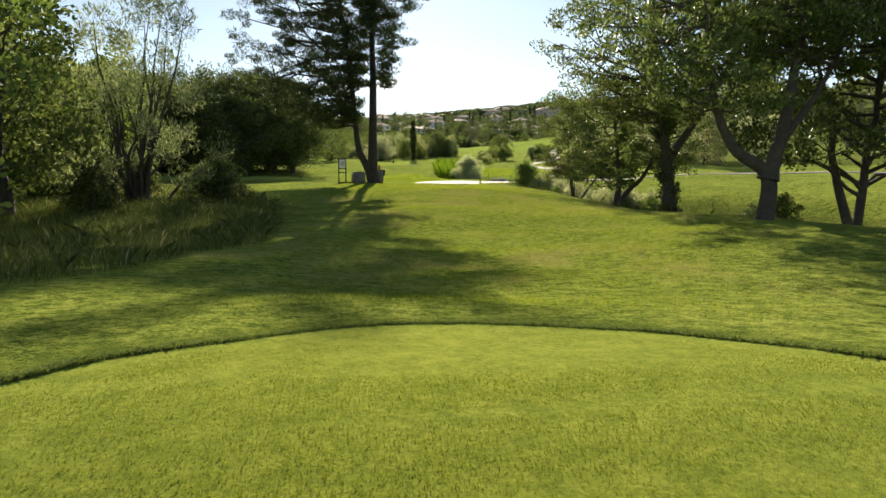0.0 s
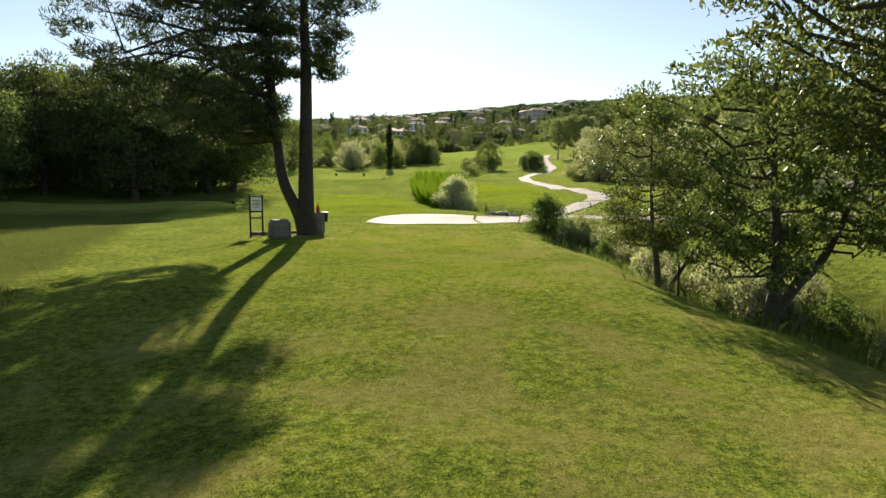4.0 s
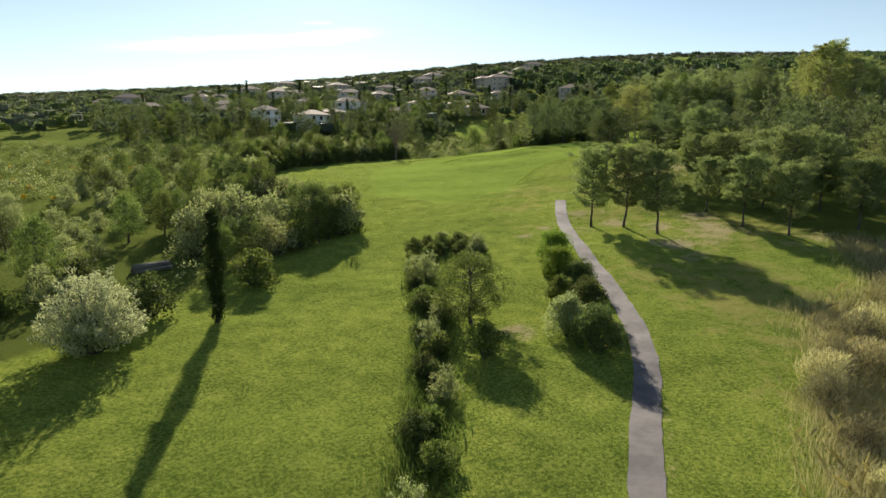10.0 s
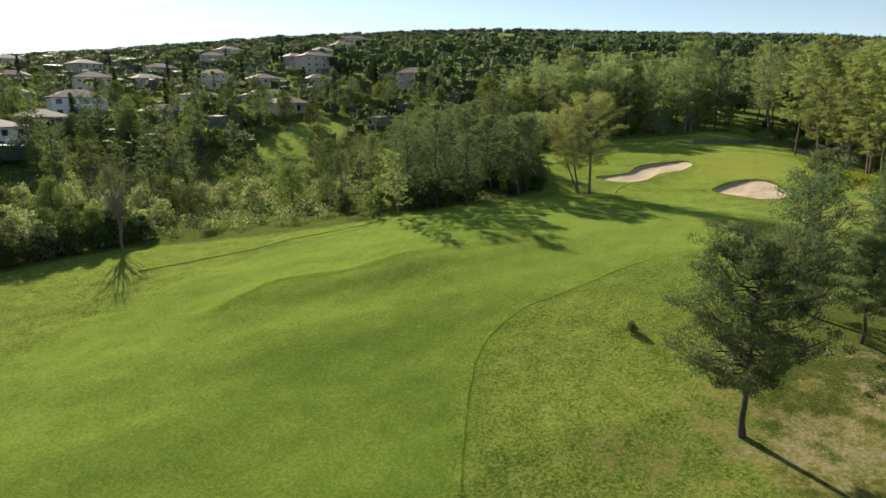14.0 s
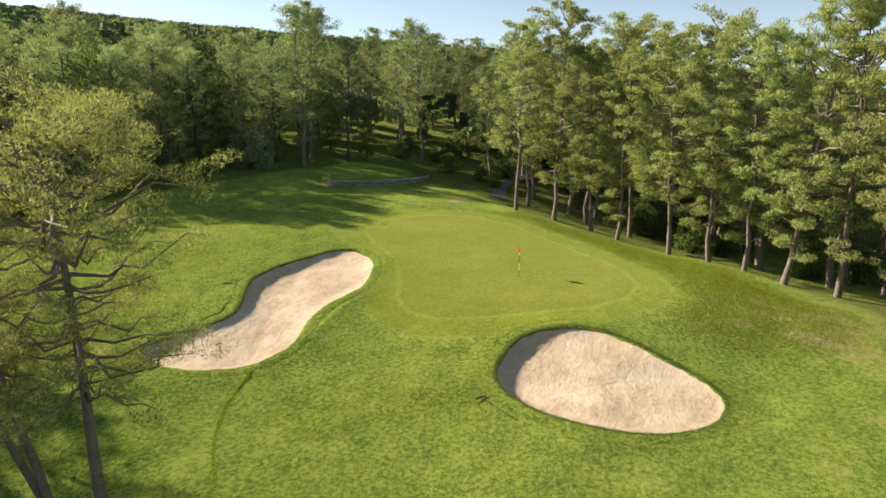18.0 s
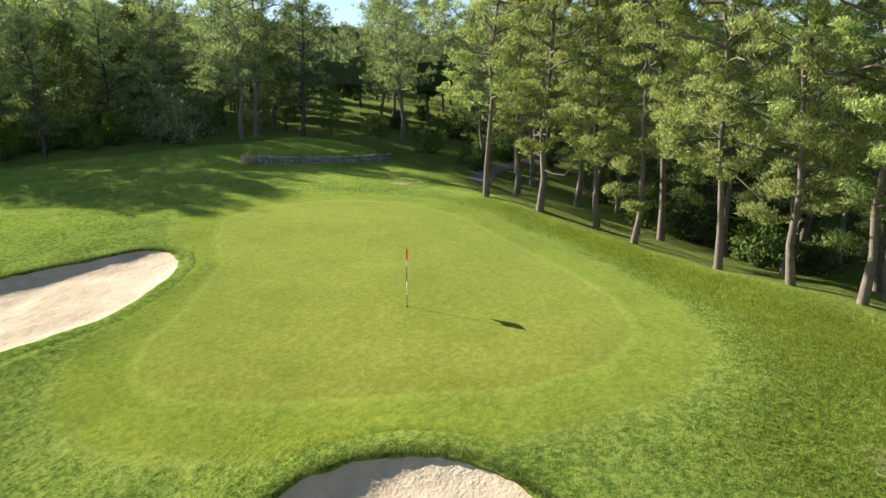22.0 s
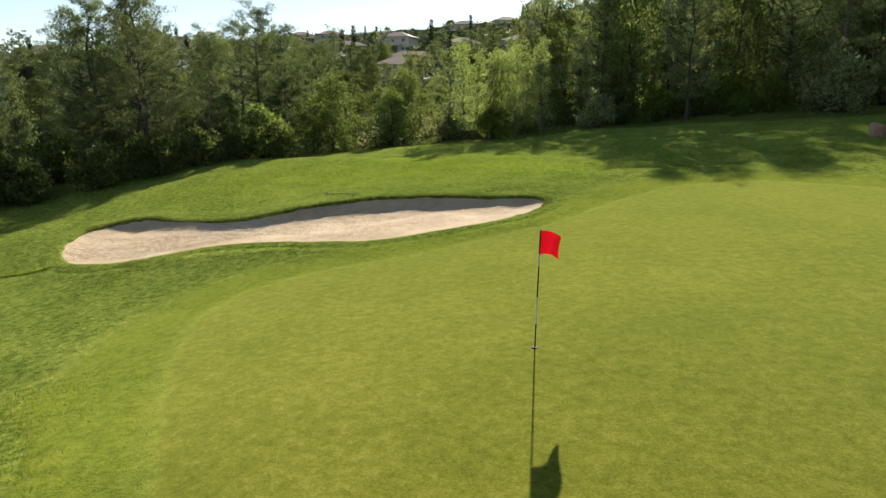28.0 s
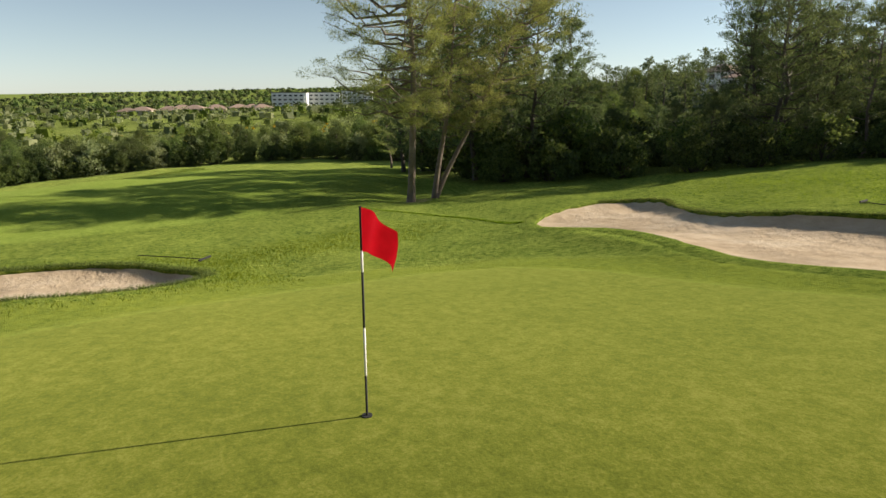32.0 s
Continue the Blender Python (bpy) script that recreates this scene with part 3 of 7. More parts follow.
def ground_z(x, y, sand=True):
    """Height of the ground sheet."""
    x, y = np.atleast_1d(np.asarray(x, float)), np.atleast_1d(np.asarray(y, float))
    z = land(x, y)
    near = (x > -140) & (x < 180) & (y > 0) & (y < 360)
    nx, ny, nz = x[near], y[near], z[near].copy()
    if len(nx):
        d, t = seg_dist(nx, ny, DITCH)
        nz -= 0.85 * np.exp(-((d / 1.5) ** 2)) * np.clip((1 - t) * 12, 0, 1)
        d, t = seg_dist(nx, ny, BANK)
        nz -= 1.5 * np.exp(-((d / 3.0) ** 2)) * np.clip((1 - t) * 6, 0, 1)
        d, t = seg_dist(nx, ny, GULLY)
        nz -= 1.3 * np.exp(-((d / 3.5) ** 2))
        d, t = seg_dist(nx, ny, RIDGE)
        nz += 0.55 * np.exp(-((d / 3.2) ** 2)) * np.clip(t * 5, 0, 1) * np.clip((1 - t) * 5, 0, 1)
        g = inside(nx, ny, GREEN)
        flat = np.clip((g + 4) / 4, 0, 1)
        nz += (1 - flat) * (0.17 * wave(nx, ny, 15, 1) + 0.045 * wave(nx, ny, 4.5, 2)) + 0.04 * flat * wave(nx, ny, 12, 3)
        nz += -0.05 * np.clip((inside(nx, ny, TEE_FRONT) + 0.8) / 1.6, 0, 1) + 0.3 * np.clip((inside(nx, ny, TEE_FAR) + 0.6) / 0.9, 0, 1) + 0.3 * np.clip((inside(nx, ny, TEE_SIDE) + 0.5) / 0.9, 0, 1)
        nz += 0.5 * np.clip((inside(nx, ny, TERRACE) + 0.1) / 0.3, 0, 1)
        for ring, deep in ((BUNKER_LONG, 1.0), (BUNKER_ROUND, 1.1)):
            b = inside(nx, ny, ring)
            nz -= np.clip((b + 0.45) / 0.4, 0, 1) * deep * 1.7 if sand else 0
            nz += 0.10 * np.exp(-((b + 0.5) / 0.8) ** 2)
        z[near] = nz
    far = ~near
    z[far] += 0.8 * wave(x[far], y[far], 60, 4)
    return z


def gz(x, y):
    return float(ground_z(x, y)[0])


def grid_lines(lo, hi, fine, finest, step, step2):
    out = np.concatenate([np.arange(fine[0], finest[0], step), np.arange(finest[0], finest[1], step2), np.arange(finest[1], fine[1] + step, step)])
    grow, d, left, right = 1.12, step, [], []
    v = out[0]
    while v > lo:
        d *= grow
        v -= d
        left.append(v)
    v, d = out[-1], step
    while v < hi:
        d *= grow
        v += d
        right.append(v)
    return np.concatenate([left[::-1], out, right])


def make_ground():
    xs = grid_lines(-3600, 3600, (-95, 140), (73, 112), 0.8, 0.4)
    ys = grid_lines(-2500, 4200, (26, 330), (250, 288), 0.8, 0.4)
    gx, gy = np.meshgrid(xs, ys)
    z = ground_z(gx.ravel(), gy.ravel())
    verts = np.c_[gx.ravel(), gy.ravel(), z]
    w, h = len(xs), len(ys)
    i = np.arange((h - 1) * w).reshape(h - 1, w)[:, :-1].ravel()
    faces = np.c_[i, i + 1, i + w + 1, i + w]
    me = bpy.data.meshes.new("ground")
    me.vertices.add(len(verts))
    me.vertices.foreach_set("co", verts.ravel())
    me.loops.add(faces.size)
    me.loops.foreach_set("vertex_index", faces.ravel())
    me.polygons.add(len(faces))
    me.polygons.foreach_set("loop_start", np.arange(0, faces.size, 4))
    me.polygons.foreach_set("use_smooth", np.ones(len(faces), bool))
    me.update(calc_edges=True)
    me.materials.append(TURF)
    fx, fy = gx.ravel(), gy.ravel()
    near = (fx > -140) & (fx < 180) & (fy > 0) & (fy < 400)
    masks = {}
    for key, rings in (("green", [GREEN]), ("fair", [FAIRWAY]), ("tee", [TEE_FRONT, TEE_FAR, TEE_SIDE])):
        v = np.full(len(fx), -9.0)
        v[near] = np.max([inside(fx[near], fy[near], r) for r in rings], 0)
        masks[key] = np.clip(v, -9, 9)

    def spots(places):
        v = np.zeros(len(fx))
        for x, y, r, k in places:
            v = np.maximum(v, k * np.exp(-(((fx - x) / r) ** 2 + ((fy - y) / r) ** 2)))
        return v

    w = np.full(len(fx), 9.0)
    w[near] = -inside(fx[near], fy[near], MOWN)
    w[near] = np.minimum(w[near], -inside(fx[near], fy[near], LAWN))
    for line, reach in ((DITCH, 1.3), (BANK, 2.6)):
        d, _ = seg_dist(fx[near], fy[near], line)
        w[near] = np.maximum(w[near], reach - d)
    masks["wild"] = np.clip(w, -9, 9)
    dp, _ = seg_dist(fx, fy, CART_PATH)
    masks["dry"] = spots(DRY_SPOTS)
    masks["lush"] = np.clip((fx + 0.35 * (fy - 250) - 20) / 30, 0, 1)
    masks["bare"] = np.maximum(spots(BARE_SPOTS), 0.52 * np.exp(-((dp - 1.2) / 0.4) ** 2))
    for key, v in masks.items():
        a = me.attributes.new(key, "FLOAT", "POINT")
        a.data.foreach_set("value", v.astype(np.float32))
    return tagged(new("ground", me), "mown golf turf of a sloping hole with rough grass and bare patches", "ground", kind="structure")


# x, y, reach, strength
DRY_SPOTS = [(-57, 50, 9, 0.5), (22, 232.6, 3, 0.75), (16.3, 223.7, 3, 0.8), (17.9, 219.5, 3, 0.8), (16, 213.4, 3, 0.8), (6.2, 218, 3.5, 0.75), (2.7, 216.4, 3.5, 0.75), (-53, 62, 12, 0.62), (-49, 75, 10, 0.6), (-50, 84, 6, 0.6), (10, 178, 8, 0.7), (2, 165, 7, 0.7), (0, 205, 6, 0.5), (14, 205, 9, 0.75), (12, 228, 8, 0.7),
             (30, 225, 10, 0.8), (90, 246, 7, 0.7), (74, 243, 8, 0.75), (62, 245, 10, 0.6), (20, 190, 10, 0.7), (6, 172, 9, 0.8), (12, 161, 8, 0.8), (-3, 155, 6, 0.6), (2, 182, 7, 0.6)]
BARE_SPOTS = [(10.9, 200.7, 3, 0.95), (11.3, 189.1, 4, 0.9), (18.3, 191.4, 5, 0.9), (9.8, 208.4, 2, 0.95), (2, 203.3, 2, 0.85), (-2.2, 200.8, 1.6, 0.8), (-11.1, 207.6, 2.5, 0.75), (14, 196, 3, 0.85), (21, 197, 4, 0.85), (87.8, 252, 1.2, 0.85), (81, 245, 1.6, 0.75), (78.7, 245, 1.3, 0.7), (92, 251, 1.2, 0.8), (89.7, 250.3, 1.2, 0.8), (-56.9, 82.3, 1.1, 0.95), (-55.2, 83.6, 0.8, 0.95), (5.5, 213.5, 1.6, 0.8), (13.5, 211, 2.0, 0.85), (13, 206.5, 1.5, 0.8), (-16, 173, 2.4, 0.8), (10, 184, 3.2, 0.75), (16, 188, 4, 0.7), (6, 200, 3, 0.62), (9, 207, 2.5, 0.7), (30, 226, 6, 0.75), (38, 224, 8, 0.75), (87, 249, 2.2, 0.8),
              (90, 247, 3, 0.7), (84, 244, 3, 0.7), (15, 233, 3, 0.6), (-8, 206, 3, 0.55), (-55.0, 80.4, 1.1, 0.85), (-58.5, 82, 1.6, 0.6), (65.3, 276.6, 1.2, 0.9), (25, 183, 6, 0.6), (114, 277, 2, 0.7)]

make_ground()


def sheet_over(name, verts2, faces, mat, lift, thick, label, category):
    """A thin hard surface laid on the ground."""
    v = np.asarray(verts2, float)
    z = ground_z(v[:, 0], v[:, 1]) + lift
    n = len(v)
    allv = np.vstack([np.c_[v, z], np.c_[v, z - thick]])
    edges = {}
    for f in faces:
        for a, b in zip(f, f[1:] + f[:1]):
            edges[(a, b)] = 1
    rim = [(a, b) for a, b in edges if (b, a) not in edges]
    allf = [tuple(f) for f in faces] + [(b, a, a + n, b + n) for a, b in rim]
    return tagged(new(name, mesh_of(name, allv, allf, mat, smooth=False)), label, category, kind="structure")


def make_path(name, line, w0, w1, label, seed):
    c = smooth_line(line, 8)
    r = np.random.RandomState(seed)
    d = np.gradient(c, axis=0)
    d /= np.linalg.norm(d, axis=1)[:, None]
    side = np.c_[-d[:, 1], d[:, 0]]
    w = np.linspace(w0, w1, len(c)) / 2
    cols = 7
    verts, faces = [], []
    for k in range(cols):
        u = -1 + 2 * k / (cols - 1)
        jag = r.uniform(-0.06, 0.06, len(c)) if k in (0, cols - 1) else 0
        verts.append(c + side * (u * w + jag)[:, None])
    m = len(c)
    for k in range(cols - 1):
        faces += [[k * m + i, (k + 1) * m + i, (k + 1) * m + i + 1, k * m + i + 1][::-1] for i in range(m - 1)]
    return sheet_over(name, np.concatenate(verts), faces, ASPHALT, 0.035, 0.25, label, "path")


make_path("cart_path", CART_PATH, 1.75, 1.65, "narrow worn asphalt cart path winding between the mown turf", 1)
make_path("side_path", SIDE_PATH, 1.9, 1.9, "narrow asphalt path branching off across the grass", 2)


def make_apron():
    ring = smooth_ring(APRON, 4)
    r = np.random.RandomState(5)
    ring += r.uniform(-0.07, 0.07, ring.shape)
    c, n = ring.mean(0), len(ring)
    verts, faces = [c], []
    for k in range(1, 7):
        verts += list(c + (ring - c) * k / 6)
    faces += [[0, 1 + i, 1 + (i + 1) % n] for i in range(n)]
    for k in range(5):
        faces += [[1 + k * n + i, 1 + (k + 1) * n + i, 1 + (k + 1) * n + (i + 1) % n, 1 + k * n + (i + 1) % n] for i in range(n)]
    area = sum(ring[i][0] * ring[(i + 1) % n][1] - ring[(i + 1) % n][0] * ring[i][1] for i in range(n))
    if area < 0:
        faces = [f[::-1] for f in faces]
    sheet_over("path_apron", verts, faces, ASPHALT, 0.03, 0.25, "rounded apron of worn pinkish-grey asphalt", "path")


make_apron()


def masked(me):
    """Plain rough turf for a mesh that is no part of the ground sheet."""
    for key in ("green", "fair", "tee", "wild", "dry", "bare", "lush"):
        a = me.attributes.new(key, "FLOAT", "POINT")
        a.data.foreach_set("value", np.full(len(me.vertices), 1.0 if key == "lush" else 0.0 if key in ("dry", "bare") else -9.0, np.float32))
    return me


SUNWARD = np.array([0.136, 0.991])


def make_bunker(name, ring, deep, label, seed):
    """Sand bowl with a raked floor and a turf lip round it."""
    edge = smooth_ring(ring, 8)
    n, c = len(edge), edge.mean(0)
    rim = ground_z(edge[:, 0], edge[:, 1], sand=False)
    span = 26
    verts, faces = [], []
    for k in range(span + 1):
        s = 1 - k / span
        p = c + (edge - c) * s
        d = inside(p[:, 0], p[:, 1], edge) if k else np.zeros(n)
        base = rim * s + (1 - s) * rim.mean()
        far = np.clip((p @ SUNWARD - (edge @ SUNWARD).min()) / np.ptp(edge @ SUNWARD), 0, 1)
        bowl = -0.06 - deep * (0.25 + 0.75 * far) * (1 - np.exp(-np.maximum(d, 0) / 0.7))
        verts.append(np.c_[p, base + bowl + 0.02 * wave(p[:, 0], p[:, 1], 2.2, seed) + 0.008 * wave(p[:, 0], p[:, 1], 0.5, seed + 1)])
    for k in range(span):
        faces += [(k * n + i, k * n + (i + 1) % n, (k + 1) * n + (i + 1) % n, (k + 1) * n + i) for i in range(n)]
    top = thing(name, label, "bunker", kind="structure")
    part("sand", mesh_of("sand", np.concatenate(verts), faces, SAND), top, "pale raked sand")
    r = np.random.RandomState(seed)
    out = np.roll(edge, -1, 0) - np.roll(edge, 1, 0)
    out = np.c_[out[:, 1], -out[:, 0]] / np.linalg.norm(out, axis=1)[:, None]
    if inside(edge[:, 0] + out[:, 0] * 0.3, edge[:, 1] + out[:, 1] * 0.3, edge).mean() > 0:
        out = -out
    jag = 0.06 * wave(edge[:, 0], edge[:, 1], 0.9, seed + 2)
    rows = []
    for off, dz in ((1.05, -0.07), (0.7, 0.0), (0.35, 0.02), (0.05, 0.03), (-0.07, -0.01), (-0.06, -0.10), (0.02, -0.2)):
        p = edge + out * (off + jag * (off < 0.3))[:, None]
        z = ground_z(p[:, 0], p[:, 1], sand=False) if off > 0.2 else rim
        rows.append(np.c_[p, z + dz + (0.02 * wave(p[:, 0], p[:, 1], 0.7, seed + 3) if off < 0 else 0)])
    faces = []
    for k in range(len(rows) - 1):
        faces += [(k * n + i, k * n + (i + 1) % n, (k + 1) * n + (i + 1) % n, (k + 1) * n + i) for i in range(n)]
    part("lip", masked(mesh_of("lip", np.concatenate(rows), faces, TURF)), top, "turf lip hanging over the sand")
    return top


make_bunker("sand_bunker", BUNKER_LONG, 0.52, "long kidney-shaped sand bunker beside the green", 11)
make_bunker("sand_bunker", BUNKER_ROUND, 0.56, "broad rounded sand bunker in front of the green", 12)

# ---- plants ----


def leaf_cards(centres, n_each, radius, length, width, r, droop=0.0, up=0.3, flat=0.75):
    """Small pointed leaves spread through round clumps: four corners each."""
    c = np.repeat(centres, n_each, 0)
    rad = np.repeat(np.broadcast_to(radius, len(centres)), n_each)
    d = r.normal(size=(len(c), 3))
    d /= np.linalg.norm(d, axis=1)[:, None]
    q = d * (rad * r.uniform(0.25, 1.0, len(c)) ** 0.6)[:, None]
    q[:, 2] *= flat
    o = c + q
    ax = d * 0.7 + r.normal(size=d.shape) * 0.6
    ax[:, 2] += up - droop
    ax /= np.linalg.norm(ax, axis=1)[:, None]
    sd = np.cross(ax, r.normal(size=d.shape))
    sd /= np.linalg.norm(sd, axis=1)[:, None] + 1e-9
    k = r.uniform(0.65, 1.35, len(c))[:, None]
    a, b = ax * length * k, sd * width * k * 0.5
    v = np.stack([o - a * 0.5, o + b, o + a * 0.5, o - b], 1).reshape(-1, 3)
    return v, np.arange(len(v)).reshape(-1, 4)


def wiggle(p0, p1, n, amount, r):
    t = np.linspace(0, 1, n)[:, None]
    p = p0 + (p1 - p0) * t
    p[1:-1] += r.normal(size=(n - 2, 3)) * amount
    return p


def make_tree(seed, height, trunk_r, crown_lo, crown_r, clumps, per, leaf, clump_r, bark, leafmat, shape="round", lean=(0, 0), trunks=1, up=0.3, flat=0.75, limb=0.05):
    """Trunk with limbs, and a crown of leaf clumps at the limbs' ends. Returns the two meshes, foot at the origin."""
    r = np.random.RandomState(seed)
    wood, ends = [], []
    tops = []
    for k in range(trunks):
        a = r.uniform(0, 6.28)
        spread = 0.0 if trunks == 1 else height * 0.13
        top = np.array([lean[0] + spread * np.cos(a + k * 2.4), lean[1] + spread * np.sin(a + k * 2.4), height * r.uniform(0.82, 0.92)])
        foot = np.array([0.12 * k * np.cos(a), 0.12 * k * np.sin(a), -0.3])
        p = wiggle(foot, top, 8, height * 0.012, r)
        rr = trunk_r * (1 - 0.85 * np.linspace(0, 1, 8) ** 0.9) / (1 if trunks == 1 else 1.35)
        rr[0] *= 1.45
        wood.append(tube(p, rr, 8))
        tops.append(p)
    for i in range(clumps):
        p = tops[i % trunks]
        t = (i + r.uniform(0.2, 0.8)) / clumps
        h = crown_lo + (1 - crown_lo) * t
        if shape == "round":
            w = np.sin(np.pi * np.clip(0.16 + 0.80 * t, 0, 1)) ** 0.7
        elif shape == "cone":
            w = (1 - t) ** 0.75 + 0.10
        elif shape == "pine":
            w = (0.30 + 0.70 * np.sin(np.pi * np.clip(0.22 + 0.74 * t, 0, 1))) * r.uniform(0.55, 1.15)
        elif shape == "umbrella":
            w = 0.45 + 0.55 * np.sin(np.pi * np.clip(0.25 + 0.65 * t, 0, 1))
        else:
            w = 0.5 + 0.5 * np.sin(np.pi * t)
        a = i * 2.39996 + r.uniform(-0.5, 0.5)
        k = crown_r * w * r.uniform(0.45, 1.0)
        at = min(h * height / (p[-1][2]), 1.0)
        j = at * (len(p) - 1)
        axis = p[int(j)] + (p[min(int(j) + 1, len(p) - 1)] - p[int(j)]) * (j - int(j))
        end = np.array([axis[0] + k * np.cos(a), axis[1] + k * np.sin(a), h * height + r.uniform(-0.03, 0.05) * height])
        ends.append(end)
        if limb and i % 2 == 0:
            f = max(at - 0.10 - 0.08 * r.uniform(), 0.15) * (len(p) - 1)
            s = p[int(f)] + (p[min(int(f) + 1, len(p) - 1)] - p[int(f)]) * (f - int(f))
            l = wiggle(s, end, 5, k * 0.05, r)
            wood.append(tube(l, np.linspace(limb * height * 0.12, 0.012, 5), 5))
    ends = np.array(ends)
    cr = clump_r * r.uniform(0.7, 1.25, len(ends))
    v, f = leaf_cards(ends, per, cr, leaf[0], leaf[1], r, up=up, flat=flat)
    wv, wf = joined(wood)
    return mesh_of("trunk", wv, wf, bark), mesh_of("crown", v, f, leafmat, smooth=False)


def make_bush(seed, height, width, clumps, per, leaf, clump_r, leafmat, bark, stems=5, up=0.3, ragged=0.25):
    """Many-stemmed shrub, leafy to the ground."""
    r = np.random.RandomState(seed)
    wood, ends = [], []
    for i in range(clumps):
        u, a = r.uniform(0, 1) ** 0.6, i * 2.39996
        h = r.uniform(0.12, 1.0)
        w = np.sqrt(max(1 - ((h - 0.35) / 0.68) ** 2, 0.05))
        e = np.array([np.cos(a) * u * w * width / 2, np.sin(a) * u * w * width / 2, h * height * r.uniform(1 - ragged, 1 + ragged * 0.4)])
        ends.append(e)
        if i < stems * 3:
            wood.append(tube(wiggle(np.array([e[0] * 0.12, e[1] * 0.12, -0.2]), e, 5, height * 0.02, r), np.linspace(0.03 + height * 0.008, 0.008, 5), 5))
    ends = np.array(ends)
    v, f = leaf_cards(ends, per, clump_r * r.uniform(0.7, 1.3, len(ends)), leaf[0], leaf[1], r, up=up, flat=0.9)
    wv, wf = joined(wood)
    return mesh_of("stem", wv, wf, bark), mesh_of("foliage", v, f, leafmat, smooth=False)


def plant(meshes, x, y, name, label, category, group="", turn=None, size=1.0, sink=0.0, tall=1.0, tilt=(0, 0)):
    """Sets one plant on the ground."""
    r = random.random() * 360 if turn is None else turn
    m = pose(x, y, gz(x, y) - sink, tilt[0], tilt[1], r) @ Matrix.Diagonal((size, size, size * tall, 1))
    top = thing(name, label, category, group)
    top.matrix_basis = m
    for key, me in zip(("trunk", "crown") if meshes[0].name.startswith("trunk") else ("stem", "foliage"), meshes):
        ob = part(key, me, top)
        if key == "stem":
            tagged(ob, kind="stuff")
    return top


def on_line(p, t):
    j = np.clip(t, 0, 1) * (len(p) - 1)
    k = min(int(j), len(p) - 2)
    return p[k] + (p[k + 1] - p[k]) * (j - k)


def pine_meshes(r, lines, radii, limbs, tufts, per, leaf, tuft_r, bark, mat, sides=8):
    """Trunks along given lines; limbs (trunk, from, end) that carry needle tufts on their outer part."""
    wood, c = [], []
    for p, q in zip(lines, radii):
        k = np.linspace(0, 1, len(p))
        rr = q * (1 - 0.86 * k)
        rr[:2] *= (1.4, 1.1)
        wood.append(tube(p, rr, sides))
        c += [p[-1] + (0, 0, tuft_r * 0.3), on_line(p, 0.97), on_line(p, 0.94), on_line(p, 0.91) + (0.2, 0.1, 0), on_line(p, 0.88) - (0.2, 0.1, 0)]
    for n, t, end in limbs:
        s = on_line(lines[n], t)
        w = np.linalg.norm(end - s)
        l = wiggle(s, end, 6, w * 0.05, r)
        l[1:4, 2] -= w * np.array([0.05, 0.07, 0.05])
        wood.append(tube(l, np.linspace(min(0.02 + 0.012 * w, radii[n] * 0.5), 0.008, 6), 5))
        for u in np.linspace(0.45, 1.02, tufts) ** 0.85:
            c.append(on_line(l, min(u, 1.0)) + np.clip(r.normal(size=3), -1.6, 1.6) * (0.12 * w * (1.2 - u * 0.5), 0.12 * w * (1.2 - u * 0.5), 0.045 * w))
    c = np.array(c)
    v, f = leaf_cards(c, per, tuft_r * r.uniform(0.6, 1.25, len(c)), leaf[0], leaf[1], r, up=0.6, flat=0.5)
    wv, wf = joined(wood)
    return mesh_of("trunk", wv, wf, bark), mesh_of("crown", v, f, mat, smooth=False)


def make_pine(seed, height, trunk_r, lo, reach, count, tufts, per, leaf, tuft_r, bark, mat, shape="tall", lean=(0, 0), rise=0.35):
    """Aleppo pine: ascending limbs of uneven length, with gaps between the tufts."""
    r = np.random.RandomState(seed)
    p = wiggle(np.array([0, 0, -0.3]), np.array([lean[0], lean[1], height * 0.95]), 9, height * 0.010, r)
    gap, limbs = r.uniform(0, 6.28, 3), []
    for i in range(count):
        t = (i + r.uniform(0, 1)) / count
        a = i * 2.39996 + r.uniform(-0.5, 0.5)
        if shape == "tall":
            w = (0.52 + 0.48 * np.sin(np.pi * (0.18 + 0.62 * t))) * (1 - 0.62 * t ** 3)
        elif shape == "wide":
            w = 0.55 + 0.45 * np.sin(np.pi * (0.15 + 0.68 * t))
        else:
            w = np.sin(np.pi * (0.17 + 0.70 * t)) ** 0.8
        w *= reach * r.uniform(0.55, 1.12) * (1 - 0.35 * max(np.cos(a - gap[int(t * 2.99)]), 0) ** 2)
        h = lo + (0.97 - lo) * t
        end = on_line(p, h) + np.array([np.cos(a) * w, np.sin(a) * w, w * (rise + 0.55 * t * t) + r.uniform(-0.02, 0.03) * height])
        limbs.append((0, h, end))
    return pine_meshes(r, [p], [trunk_r], limbs, tufts, per, leaf, tuft_r, bark, mat)


